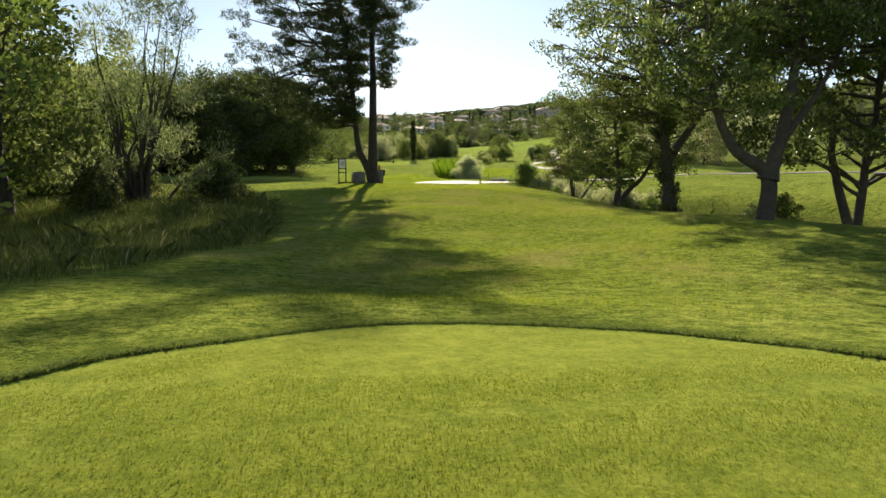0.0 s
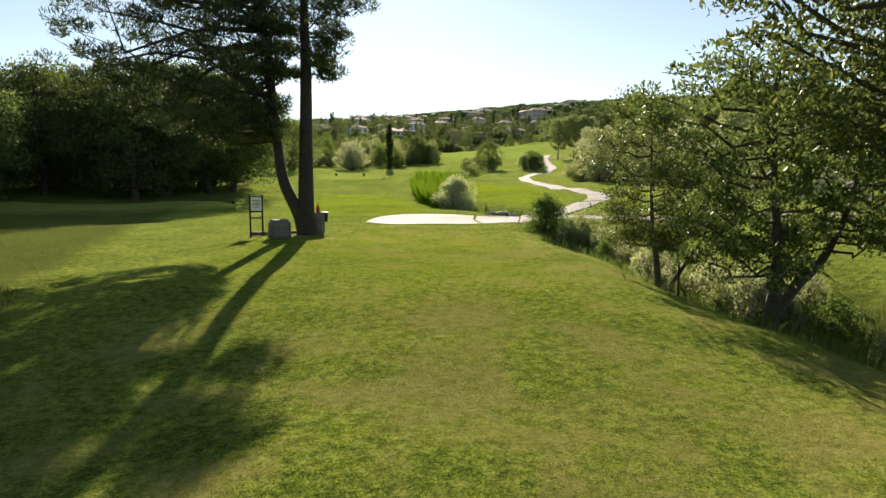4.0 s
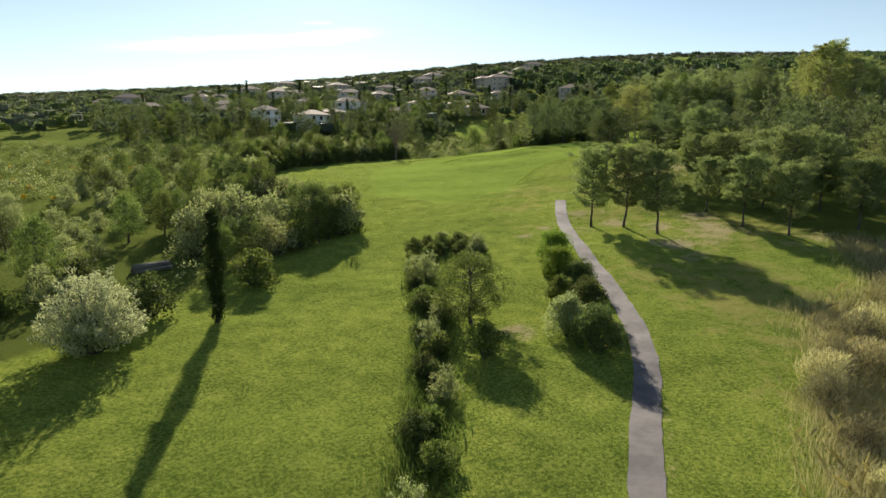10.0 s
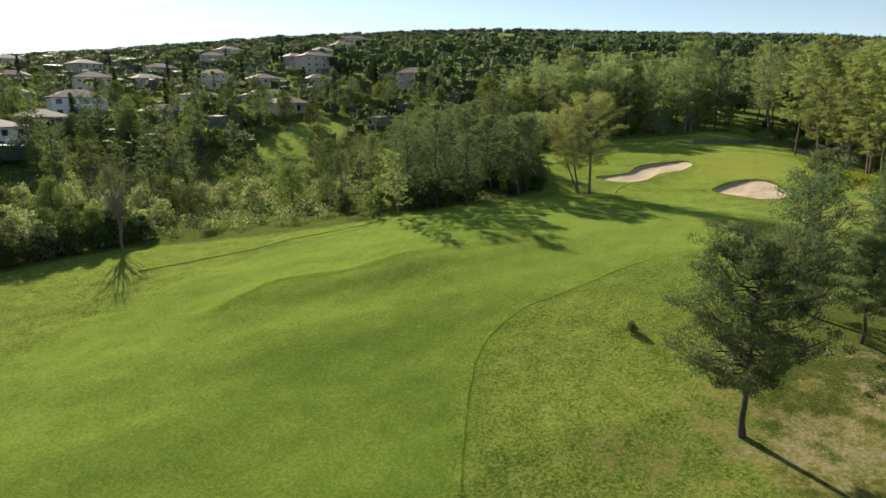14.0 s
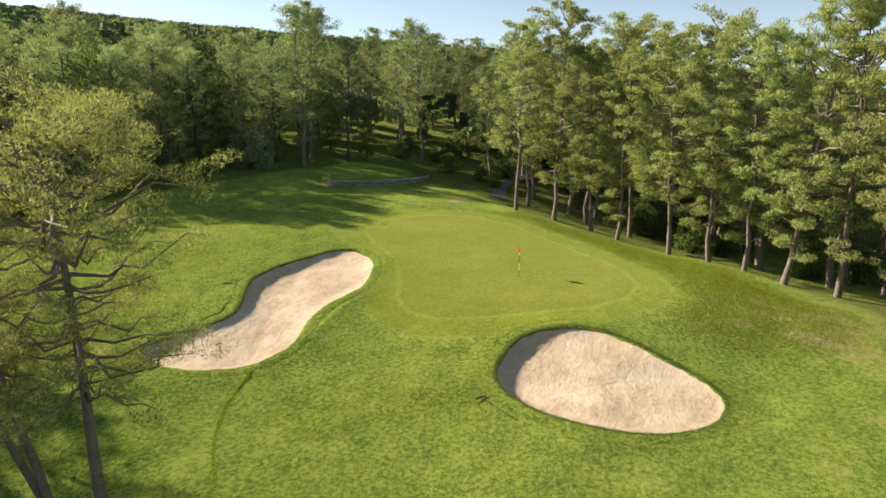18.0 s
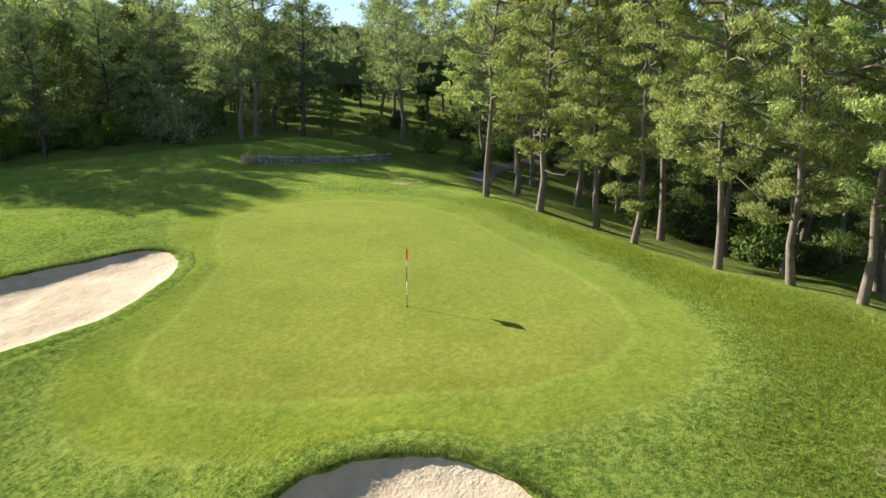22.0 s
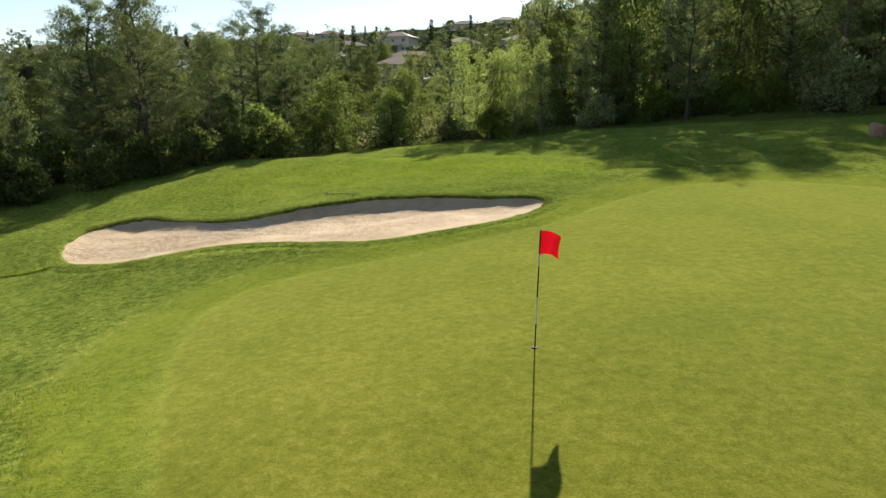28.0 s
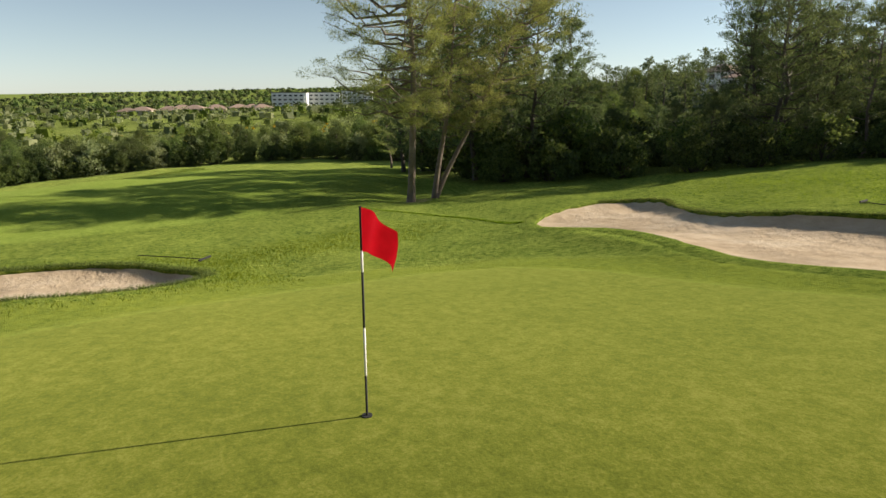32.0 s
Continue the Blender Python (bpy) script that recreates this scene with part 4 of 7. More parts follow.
PINES = [make_pine(100 + i, 15.0, 0.17, 0.27, 3.4, 40, 6, 26, (0.36, 0.060), 0.62, BARK, MID_NEEDLES, "tall", (random.uniform(-1, 1), random.uniform(-1, 1)), 0.32) for i in range(5)]
FINE_PINES = [make_pine(140 + i, 15.0, 0.14, (0.30, 0.15, 0.24, 0.13)[i], 3.9, 44, 8, 96, (0.20, 0.032), 0.40, BARK, SUNLIT_NEEDLES, "tall", (random.uniform(-0.9, 0.9), random.uniform(-0.9, 0.9)), 0.34) for i in range(4)]
DARK_PINES = [make_pine(180 + i, 12.0, 0.19, 0.18, 3.4, 42, 6, 32, (0.34, 0.065), 0.66, DARK_BARK, DARK_NEEDLES, "wide" if i % 2 else "tall", (random.uniform(-1, 1), random.uniform(-1, 1))) for i in range(4)]
SMALL_PINES = [make_pine(220 + i, 7.0, 0.11, 0.30, 2.3, 70, 6, 50, (0.21, 0.038), 0.40, DARK_BARK, MID_NEEDLES, "round", (random.uniform(-0.6, 0.6), random.uniform(-0.6, 0.6))) for i in range(3)]
BROAD = [make_tree(260 + i, 8.0, 0.20, 0.14, 2.9, 60, 120, (0.22, 0.12), 0.92, DARK_BARK, LEAVES, "round", (0.3, 0.2), trunks=1 + i % 2) for i in range(4)]
DARK_TREES = [make_tree(300 + i, 9.0, 0.26, 0.12, 3.6, 66, 120, (0.25, 0.14), 1.05, DARK_BARK, DARK_LEAVES, "round", (0.4, -0.3)) for i in range(3)]
BANK_TREES = [make_tree(320 + i, 9.8, 0.28, 0.32, 4.2, 92, 270, (0.17, 0.08), 0.88, DARK_BARK, BANK_LEAVES, "umbrella", (0.5, -0.4), trunks=2, limb=0.07) for i in range(3)]
ROUND_TREES = [make_tree(530 + k, 8.4, 0.24, 0.12, 4.6, 120, 150, (0.19, 0.10), 0.95, DARK_BARK, m, "round", (0.2, 0.1), limb=0.06) for k, m in enumerate((LEAVES, PALE_LEAVES, DARK_LEAVES))]
THIN_PINES = [make_pine(190 + i, 12.0, 0.19, 0.18, 3.4, 30, 4, 11, (0.66, 0.15), 0.78, DARK_BARK, DARK_NEEDLES, "wide" if i % 2 else "tall", (0.4 - 0.3 * i, 0.3)) for i in range(4)]
THIN_LIGHT_PINES = [make_pine(195 + i, 15.0, 0.17, 0.27, 3.4, 30, 4, 11, (0.62, 0.13), 0.74, BARK, MID_NEEDLES, "tall", (0.3, 0.4 - 0.3 * i), 0.18) for i in range(4)]
AIRY_PINES = [make_pine(240 + i, 13.0, 0.17, 0.16, 3.5, 44, 7, 46, (0.24, 0.034), 0.52, DARK_BARK, HAZY_NEEDLES, "tall", (0.5 - 0.3 * i, 0.2), 0.42) for i in range(4)]
DUSKY_PINES = [make_pine(245 + i, 13.0, 0.17, 0.14, 3.5, 44, 7, 46, (0.24, 0.034), 0.52, DARK_BARK, DARK_NEEDLES, "tall", (0.5 - 0.3 * i, 0.2), 0.42) for i in range(4)]
BUSHES = [make_bush(340 + i, 2.6, 3.4, 40, 52, (0.23, 0.13), 0.55, LEAVES, DARK_BARK) for i in range(3)]
PALE_BUSHES = [make_bush(370 + i, 3.6, 3.8, 46, 58, (0.27, 0.10), 0.62, PALE_LEAVES, DARK_BARK, up=0.6, ragged=0.35) for i in range(3)]
DARK_BUSHES = [make_bush(400 + i, 2.4, 3.2, 46, 60, (0.20, 0.11), 0.5, DARK_LEAVES, DARK_BARK, ragged=0.12) for i in range(2)]
BRIGHT_BUSHES = [make_bush(430 + i, 2.6, 2.8, 36, 75, (0.22, 0.12), 0.5, BRIGHT_LEAVES, DARK_BARK) for i in range(2)]


def in_ring(x, y, ring):
    return inside(np.array([x]), np.array([y]), ring)[0] > 0


def scatter(ring, count, apart, seed, keep=()):
    """Places spread through an outline, none nearer than apart."""
    r, out = random.Random(seed), list(keep)
    n0 = len(out)
    xs, ys = [p[0] for p in ring], [p[1] for p in ring]
    for _ in range(count * 30):
        x, y = r.uniform(min(xs), max(xs)), r.uniform(min(ys), max(ys))
        if in_ring(x, y, ring) and all((x - a) ** 2 + (y - b) ** 2 > apart ** 2 for a, b in out):
            out.append((x, y))
            if len(out) - n0 >= count:
                break
    return out[n0:]


PINE_LABEL = "tall Aleppo pine with a bare grey-brown trunk and light green needles"
# the row of trunks along the green's edge
EDGE_TRUNKS = [(112.9, 270.3), (111.9, 266.3), (112.0, 262.6), (109.2, 260.1), (106.0, 255.6), (103.6, 252.6), (102.0, 250.2), (99.6, 247.9), (97.6, 244.9), (91.8, 242.6),
               (88.4, 241.9), (87.6, 239.8), (116, 259), (117, 255), (112, 252), (107, 248)]
for i, (x, y) in enumerate(EDGE_TRUNKS):
    plant(FINE_PINES[i % 4], x, y, "pine_tree", "tall pine with a pale bare trunk at the green's edge", "pine", "pines beside the green", size=random.uniform(1.2, 1.5), tilt=(random.uniform(-2.5, 2.5), random.uniform(-3.5, 3.5)))
WOOD_EAST = [(90, 236), (104, 246), (113, 257), (116, 268), (124, 274), (133, 284), (142, 298), (185, 320), (200, 250), (150, 215), (100, 212)]
for i, (x, y) in enumerate(scatter(WOOD_EAST, 95, 3.6, 1, EDGE_TRUNKS)):
    plant(PINES[i % 5], x, y, "pine_tree", PINE_LABEL, "pine", "pine wood", size=random.uniform(1.05, 1.45))
WOOD_NORTH = [(103, 318), (108, 313), (119, 307), (128, 300), (134, 294), (150, 318), (140, 350), (100, 345)]
for i, (x, y) in enumerate(scatter(WOOD_NORTH, 38, 3.4, 2)):
    plant((PINES if i % 3 == 0 else AIRY_PINES)[i % 4], x, y, "pine_tree", "pine with haze-pale needles in the wood behind the green", "pine", "pine wood", size=min(random.uniform(1.0, 1.45), 9 if x > 120 else (y - 283) / 2.2 / (16.5 if i % 3 == 0 else 13.2)))
for i, (x, y) in enumerate(scatter(WOOD_NORTH, 14, 4.5, 12)):
    plant(BROAD[i % 4], x, y, "tree", "slender light-green tree among the pines", "tree", "pine wood", size=min(random.uniform(0.9, 1.3), (y - 283) / 2.2 / 13), tall=1.5)
FAR_PINES = []
BACK_WOOD = [(106, 336), (125, 325), (130, 302), (150, 305), (190, 316), (200, 345), (150, 385), (108, 380)]
for i, (x, y) in enumerate(scatter(BACK_WOOD, 46, 5.0, 62)):
    FAR_PINES.append(((THIN_PINES if i % 3 else THIN_LIGHT_PINES)[i % 4], x, y, random.uniform(0.8, 1.1)))
TALL_GROVE = [(64.5, 301), (69, 301), (75, 312), (76, 325), (66, 332), (56, 318)]
for i, (x, y) in enumerate(scatter(TALL_GROVE, 15, 3.4, 63)):
    plant(DUSKY_PINES[i % 4], x, y, "pine_tree", "tall feathery pine in the grove behind the bunker", "pine", "grove of pines", size=random.uniform(0.85, 1.08))
# the grove dips to low growth between its two clusters
LOW_GROVE = [(63.5, 287.0), (71, 294.5), (54.4, 311), (40, 330), (15, 326), (43, 305)]
GROVE = [(37, 285), (48, 281), (60, 281.5), (67, 291), (73, 297), (66, 308), (50, 312), (36, 300)]
for i, (x, y) in enumerate(scatter(GROVE, 30, 3.3, 3)):
    plant((DUSKY_PINES if i % 2 else DARK_PINES)[i % 4], x, y, "pine_tree", "dense dark pine in a grove by the fairway", "pine", "grove of pines", size=random.uniform(0.72, 1.0) * (0.5 if in_ring(x, y, LOW_GROVE) else 1.0))
plant(FINE_PINES[1], 37.4, 284.0, "pine_tree", "leaning pine at the corner of the grove", "pine", "grove of pines", size=0.62, tilt=(8, -6))
for x, y, n in ((7.8, 201.4, 0), (10.4, 198.1, 1), (12.0, 193.2, 2)):
    plant(SMALL_PINES[n], x, y, "pine_tree", "young pine with a bare trunk and round crown beside the path", "pine", "three pines by the path", size=1.42)
LONE_PINE = make_pine(231, 11.5, 0.19, 0.30, 4.5, 96, 7, 62, (0.26, 0.045), 0.58, DARK_BARK, DARK_NEEDLES, "round", (0.4, 0.2), 0.2)
plant(LONE_PINE, 27.5, 229.5, "pine_tree", "round-crowned pine standing alone on dry ground", "pine")
plant(LONE_PINE, 31.5, 221.5, "pine_tree", "round-crowned pine on dry ground", "pine", size=0.8)
WOOD_SOUTH = [(17, 191), (24, 183), (38, 176), (70, 180), (98, 210), (88, 236), (62, 238), (46, 240), (40, 230), (33, 216), (27, 203)]
for i, (x, y) in enumerate(scatter(WOOD_SOUTH, 92, 4.3, 4, [(27.5, 229.5), (31.5, 221.5)])):
    if x > 48 and y < 228:
        FAR_PINES.append((THIN_PINES[i % 4], x, y, random.uniform(0.62, 1.0)))
        continue
    plant(SMALL_PINES[i % 3] if x < 42 else DARK_PINES[i % 4], x, y, "pine_tree", "dark umbrella-shaped pine on the wooded slope", "pine", "pine wood on the slope", size=random.uniform(1.0, 1.55) if x < 42 else random.uniform(0.62, 1.0))
FAR_SHRUBS = []
BELT_WEST = [(-120, 165), (-75, 170), (-60, 178), (-48, 186), (-40, 197), (-31, 205), (-25, 211), (-27, 222), (-32, 240), (-33, 270), (-26, 288), (-12, 301), (5, 315), (20, 322), (38, 300), (48, 318), (20, 345), (-30, 340), (-60, 290), (-70, 230), (-120, 220)]
for i, (x, y) in enumerate(scatter(BELT_WEST, 230, 3.3, 5)):
    k = i % 6
    src, nm, lb, cat, s = ((BROAD[i % 4], "tree", "bushy broadleaf tree in the thicket", "tree", random.uniform(0.6, 0.95)), (PALE_BUSHES[i % 3], "shrub", "tall grey-green shrub in the thicket", "shrub", random.uniform(1.1, 1.7)),
                           (BUSHES[i % 3], "shrub", "green shrub in the thicket", "shrub", random.uniform(0.9, 1.6)), (DARK_TREES[i % 3], "tree", "dark dense tree in the thicket", "tree", random.uniform(0.45, 0.7)),
                           (PALE_BUSHES[i % 3], "shrub", "pale willow-like shrub in the thicket", "shrub", random.uniform(1.0, 1.6)), (PALE_BUSHES[(i + 1) % 3], "shrub", "pale leafy shrub in the thicket", "shrub", random.uniform(1.1, 1.7)))[k]
    if (-50.5 < x < -37.5 and 184 < y < 204) or (nm == "tree" and x < -50 and i % 3):
        continue
    if nm == "shrub" and (x < -41 or y > 285):
        FAR_SHRUBS.append((src, x, y, s * (0.55 if x < -41 else 0.85)))
        continue
    plant(src, x, y, nm, lb, cat, "thicket beside the fairway", size=s)
EDGE_WEST = smooth_line([(-50, 183), (-41, 195.5), (-31.5, 204), (-24.5, 209.5), (-22.5, 216), (-24.5, 223), (-31, 232), (-33, 240), (-34, 250), (-33, 265), (-29.5, 281), (-21, 292), (-11, 301), (0, 306), (9, 309)], 6)
for i, (x, y) in enumerate(EDGE_WEST[::2]):
    if x < -38.5:
        continue
    k = i % 4
    src = (BROAD[i % 4], DARK_TREES[i % 3], PALE_BUSHES[i % 3], BUSHES[i % 3])[k]
    if y > 228:
        plant(DARK_TREES[(i + 1) % 3], x - 2.2, y + 1.2, "tree", "dark tree in the dense edge of the thicket", "tree", "thicket beside the fairway", size=random.uniform(0.5, 0.68))
        plant(DARK_BUSHES[i % 2], x + 0.3, y - 0.6, "shrub", "dark leafy shrub along the fairway's edge", "shrub", "thicket beside the fairway", size=random.uniform(1.2, 1.6))
    s = (random.uniform(0.55, 0.75), random.uniform(0.48, 0.66), random.uniform(1.1, 1.45), random.uniform(1.3, 1.75))[k]
    plant(src, x + random.uniform(-1, 0.5), y + random.uniform(-0.8, 0.8), "tree" if k < 2 else "shrub", "dense leafy growth along the fairway's edge", "tree" if k < 2 else "shrub", "thicket beside the fairway", size=s)
LEFT_WOOD = [(-64, 119), (-62, 128), (-63.5, 141), (-70, 155), (-100, 160), (-110, 110), (-84, 100), (-76, 112)]
for i, (x, y) in enumerate(scatter(LEFT_WOOD, 44, 3.4, 6)):
    plant(ROUND_TREES[2] if y < 131 else (DARK_TREES if i % 4 else BROAD)[i % 3], x, y, "tree", "dark leafy tree in the wood beside the tees", "tree", "wood beside the tees", size=random.uniform(1.2, 1.55) if y < 131 else random.uniform(1.15, 1.45))
NEAR_LEFT = [(-68, 52), (-66, 62), (-65, 68), (-68, 76), (-78, 90), (-95, 95), (-100, 40), (-80, 35)]
for i, (x, y) in enumerate(scatter(NEAR_LEFT, 20, 4.0, 7)):
    plant((BROAD, PALE_BUSHES, BUSHES)[i % 3][i % 3], x, y, "tree" if i % 3 == 0 else "shrub", "leafy growth in the tall rough beside the tee", "tree" if i % 3 == 0 else "shrub", "growth beside the tee", size=random.uniform(0.9, 1.4))
# double pine beside the sign, and the pines by the long bunker


def make_bent_pine(seed, lines, radii, crown, tufts, per, leaf, tuft_r, bark, mat):
    """A pine whose trunks follow given bends; crown: (trunk, from, to, limbs, reach, pull in x, pull in y) rows."""
    r = np.random.RandomState(seed)
    lines = [smooth_line(np.array(l, float), 6) for l in lines]
    limbs = []
    for n, lo, hi, count, reach, px, py in crown:
        for i in range(count):
            t = (i + r.uniform(0, 1)) / count
            a = i * 2.39996 + r.uniform(-0.5, 0.5)
            w = reach * (0.5 + 0.5 * np.sin(np.pi * (0.15 + 0.7 * t))) * r.uniform(0.5, 1.1)
            u = lo + (hi - lo) * t
            limbs.append((n, u, on_line(lines[n], u) + np.array([np.cos(a) * w + px * w / reach, np.sin(a) * w + py * w / reach, w * (0.15 + 0.3 * t)])))
    return pine_meshes(r, lines, radii, limbs, tufts, per, leaf, tuft_r, bark, mat, 10)


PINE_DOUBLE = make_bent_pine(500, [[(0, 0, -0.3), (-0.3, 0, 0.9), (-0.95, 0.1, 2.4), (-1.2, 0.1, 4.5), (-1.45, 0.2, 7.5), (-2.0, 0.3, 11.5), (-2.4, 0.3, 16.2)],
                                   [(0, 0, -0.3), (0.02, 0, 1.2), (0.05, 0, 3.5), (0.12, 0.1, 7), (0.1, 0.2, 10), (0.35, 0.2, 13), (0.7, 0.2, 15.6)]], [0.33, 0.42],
                             [(0, 0.46, 1.0, 112, 4.4, -4.2, -0.4), (1, 0.48, 0.74, 26, 2.4, 0.3, 0.0), (1, 0.74, 1.0, 48, 3.3, 0.9, 0.0)], 7, 96, (0.25, 0.042), 0.62, SHADED_BARK, SHADED_NEEDLES)
plant(PINE_DOUBLE, -56.2, 81.5, "pine_tree", "old pine with two shade-darkened trunks rising from one foot", "pine", turn=4, tall=1.03)
PINE_STRAIGHT = make_bent_pine(501, [[(0, 0, -0.3), (0.05, 0.1, 3), (0.1, 0.2, 7), (-0.2, 0.1, 11), (-0.3, 0.3, 14)]], [0.23], [(0, 0.33, 0.97, 92, 4.4, -1.0, -1.1)], 8, 100, (0.15, 0.020), 0.55, BARK, OLIVE_NEEDLES)
plant(PINE_STRAIGHT, 65.5, 276.0, "pine_tree", "straight pine with a slender bare trunk by the bunker", "pine", "pines by the long bunker", turn=0)
PINE_LEANING = make_bent_pine(502, [[(0, 0, -0.3), (-0.1, 0.9, 1.5), (-0.1, 2.6, 4.5), (0.1, 4.4, 8), (0.2, 5.4, 11)], [(0, 0, -0.3), (-0.1, 0.3, 1.6), (-0.3, 1.0, 5), (-0.5, 1.4, 9), (-0.6, 1.7, 12.5)]], [0.17, 0.19],
                              [(0, 0.46, 0.97, 44, 3.0, 0.2, 0.5), (1, 0.40, 0.97, 52, 3.0, 0, 0)], 7, 88, (0.15, 0.020), 0.52, BARK, OLIVE_NEEDLES)
plant(PINE_LEANING, 64.9, 277.6, "pine_tree", "pine with two slender trunks, one leaning far over", "pine", "pines by the long bunker", turn=0)
# ash trees on the bank: gnarled trunks, bare below
ASH_LABELS = ("small twin-stemmed ash at the top of the bank", "ash forking low into two crooked limbs on the bank", "tall ash with an ivy-clad leaning trunk on the bank", "tall gnarled ash with a forked trunk on the bank")
ASH_SHAPES = [([[(0, 0, -0.3), (-0.2, 0, 1.2), (-0.4, 0, 2.6), (-0.5, 0.1, 6.0)], [(0.2, 0, -0.2), (0.9, 0, 0.8), (1.6, 0.1, 1.8), (2.0, 0.1, 3.2)]], [0.13, 0.09], [(0, 0.36, 1, 34, 1.6, -0.2, 0), (1, 0.60, 1, 14, 1.1, 0.3, 0)]),
              ([[(0, 0, -0.3), (0.05, 0, 0.8), (0.1, 0, 2.0), (-0.2, 0, 4.5), (-0.3, 0, 6.8)], [(0.05, 0, 0.5), (0.7, 0, 1.3), (1.5, 0, 2.1), (2.2, 0, 3.8), (2.4, 0, 6.2)]], [0.24, 0.18], [(0, 0.42, 1, 38, 2.5, -1.0, 0), (1, 0.52, 1, 36, 2.6, 0.6, 0)]),
              ([[(0, 0, -0.3), (-0.2, 0, 2), (-0.6, 0, 4.5), (-0.9, 0.2, 7), (-1.2, 0.2, 9.5)], [(-0.3, 0, 2.8), (1.2, 0, 5), (2.6, 0, 7.5), (3, 0, 9.5)]], [0.34, 0.20], [(0, 0.50, 1, 66, 3.7, -0.9, 0), (1, 0.52, 1, 38, 3.6, 0.8, 0)]),
              ([[(0, 0, -0.3), (0.05, 0, 1.3), (-1.1, 0.1, 2.2), (-1.8, 0.2, 4), (-2.2, 0.2, 7)], [(0.05, 0, 1.2), (0.5, 0, 3), (0.9, 0, 6), (1.2, 0, 9)], [(0.3, 0, 2.2), (1.6, 0, 4), (2.8, 0, 6.5)]], [0.27, 0.24, 0.14],
               [(0, 0.66, 1, 32, 3.2, -0.8, 0), (1, 0.52, 1, 46, 3.8, 0.4, 0), (2, 0.6, 1, 22, 2.8, 0.3, 0)])]
for k, (x, y) in enumerate(((-44.9, 71.3), (-44.3, 67.0), (-44.1, 62.0), (-46.8, 52.5))):
    ash = plant(make_bent_pine(510 + k, *ASH_SHAPES[k], 6, 62 if k else 120, (0.15, 0.060) if k else (0.10, 0.040), 0.54, DARK_BARK, BANK_LEAVES), x, y, "ash_tree", ASH_LABELS[k], "tree", "trees on the bank", turn=-4)
    if k == 2:
        r = np.random.RandomState(515)
        c = np.array([on_line(np.array(ASH_SHAPES[2][0][0]), t) for t in np.linspace(0.05, 0.55, 34)]) + r.normal(size=(34, 3)) * 0.16
        part("ivy", mesh_of("ivy", *leaf_cards(c, 130, np.full(34, 0.42), 0.11, 0.09, r, droop=0.5), DARK_LEAVES, smooth=False), ash, "dark ivy covering the trunk")
for x, y, s in ((-41.5, 54.5, 1.0), (-40, 47, 1.0)):
    plant(BANK_TREES[int(-x * 7) % 3], x, y, "tree", "dark gnarled tree on the bank of the ditch", "tree", "trees on the bank", size=s)
GULLY_TREES = [make_tree(580 + k, 7.0, 0.10, 0.05, 2.7, 96, 150, (0.16, 0.085), 0.66, DARK_BARK, (SILVER_LEAVES, PALE_LEAVES, PALE_LEAVES)[k], "round", (0.2, 0.1), trunks=2, up=0.5) for k in range(3)]
for i, (x, y, s) in enumerate(((-20.3, 125, 0.95), (-17.8, 120, 0.85), (-18.5, 114.5, 1.0), (-17, 109.5, 0.95), (-13.2, 138.2, 1.05), (-15, 132, 0.9), (-10.5, 141, 0.95), (-14, 104, 1.0), (-9, 112, 1.05), (-10, 121, 1.0), (-6, 131, 1.0), (-19.5, 101, 0.95), (-12, 97, 0.9), (-17, 128, 0.9), (-6.5, 137.5, 0.9))):
    plant(GULLY_TREES[i % 3], x, y, "tree", "tall silvery-green leafy tree in the gully by the path", "tree", "trees in the gully", size=s)
for i, (x, y, s) in enumerate(((-19.8, 131.5, 0.9), (-20.6, 127.5, 0.8), (-20.9, 122.5, 0.9), (-20.2, 117.5, 0.85), (-19.8, 111.8, 0.9), (-20.6, 105, 0.9), (-15.8, 136, 0.9), (-18.2, 134, 0.7), (-17.6, 125, 1.0), (-16.4, 116, 1.0), (-15.6, 111, 1.0), (-11.8, 140.5, 0.8))):
    plant((PALE_BUSHES, BUSHES)[i % 2][i % 3], x, y, "shrub", "leafy shrub filling the foot of the gully", "shrub", "shrubs in the gully", size=s)
DRY_BUSHES = [make_bush(590 + k, 2.2, 3.2, 44, 60, (0.34, 0.035), 0.6, DRY_STALKS if k else BROWN_STALKS, DARK_BARK, up=0.9, ragged=0.3) for k in range(2)]
for i, (x, y, s) in enumerate(((-3.5, 156.5, 0.9), (-1.0, 158.5, 1.0), (1.5, 160.0, 0.9), (4.5, 160.0, 1.0), (7.5, 163.0, 1.1), (10.5, 164.0, 1.2), (13.5, 163.5, 1.1), (16.5, 161.5, 1.0), (4.0, 156.5, 0.9), (9.0, 159.5, 1.0), (-5.5, 152.5, 0.8), (-8.0, 149.0, 0.7))):
    plant(DRY_BUSHES[i % 2], x, y, "dry_shrub", "brown dried-out brushwood on the slope above the path", "shrub", "dry brush above the path", size=s)
CYPRESS = make_tree(520, 9.0, 0.16, 0.03, 0.62, 150, 80, (0.18, 0.06), 0.40, DARK_BARK, CYPRESS_LEAVES, "spindle", up=1.2, flat=1.3, limb=0)
FAR_CYPRESS = make_tree(521, 9.0, 0.16, 0.03, 0.62, 70, 26, (0.36, 0.13), 0.42, DARK_BARK, CYPRESS_LEAVES, "spindle", up=1.2, flat=1.3, limb=0)
plant(CYPRESS, -38.0, 182.8, "cypress_tree", "slim dark columnar cypress on the fairway's edge", "cypress")
plant(ROUND_TREES[0], -57.2, 167.2, "tree", "broad round-crowned tree standing clear on mown turf", "tree")
plant(BUSHES[0], -58.0, 166.2, "shrub", "low shrub at the round tree's foot", "shrub", size=0.6)
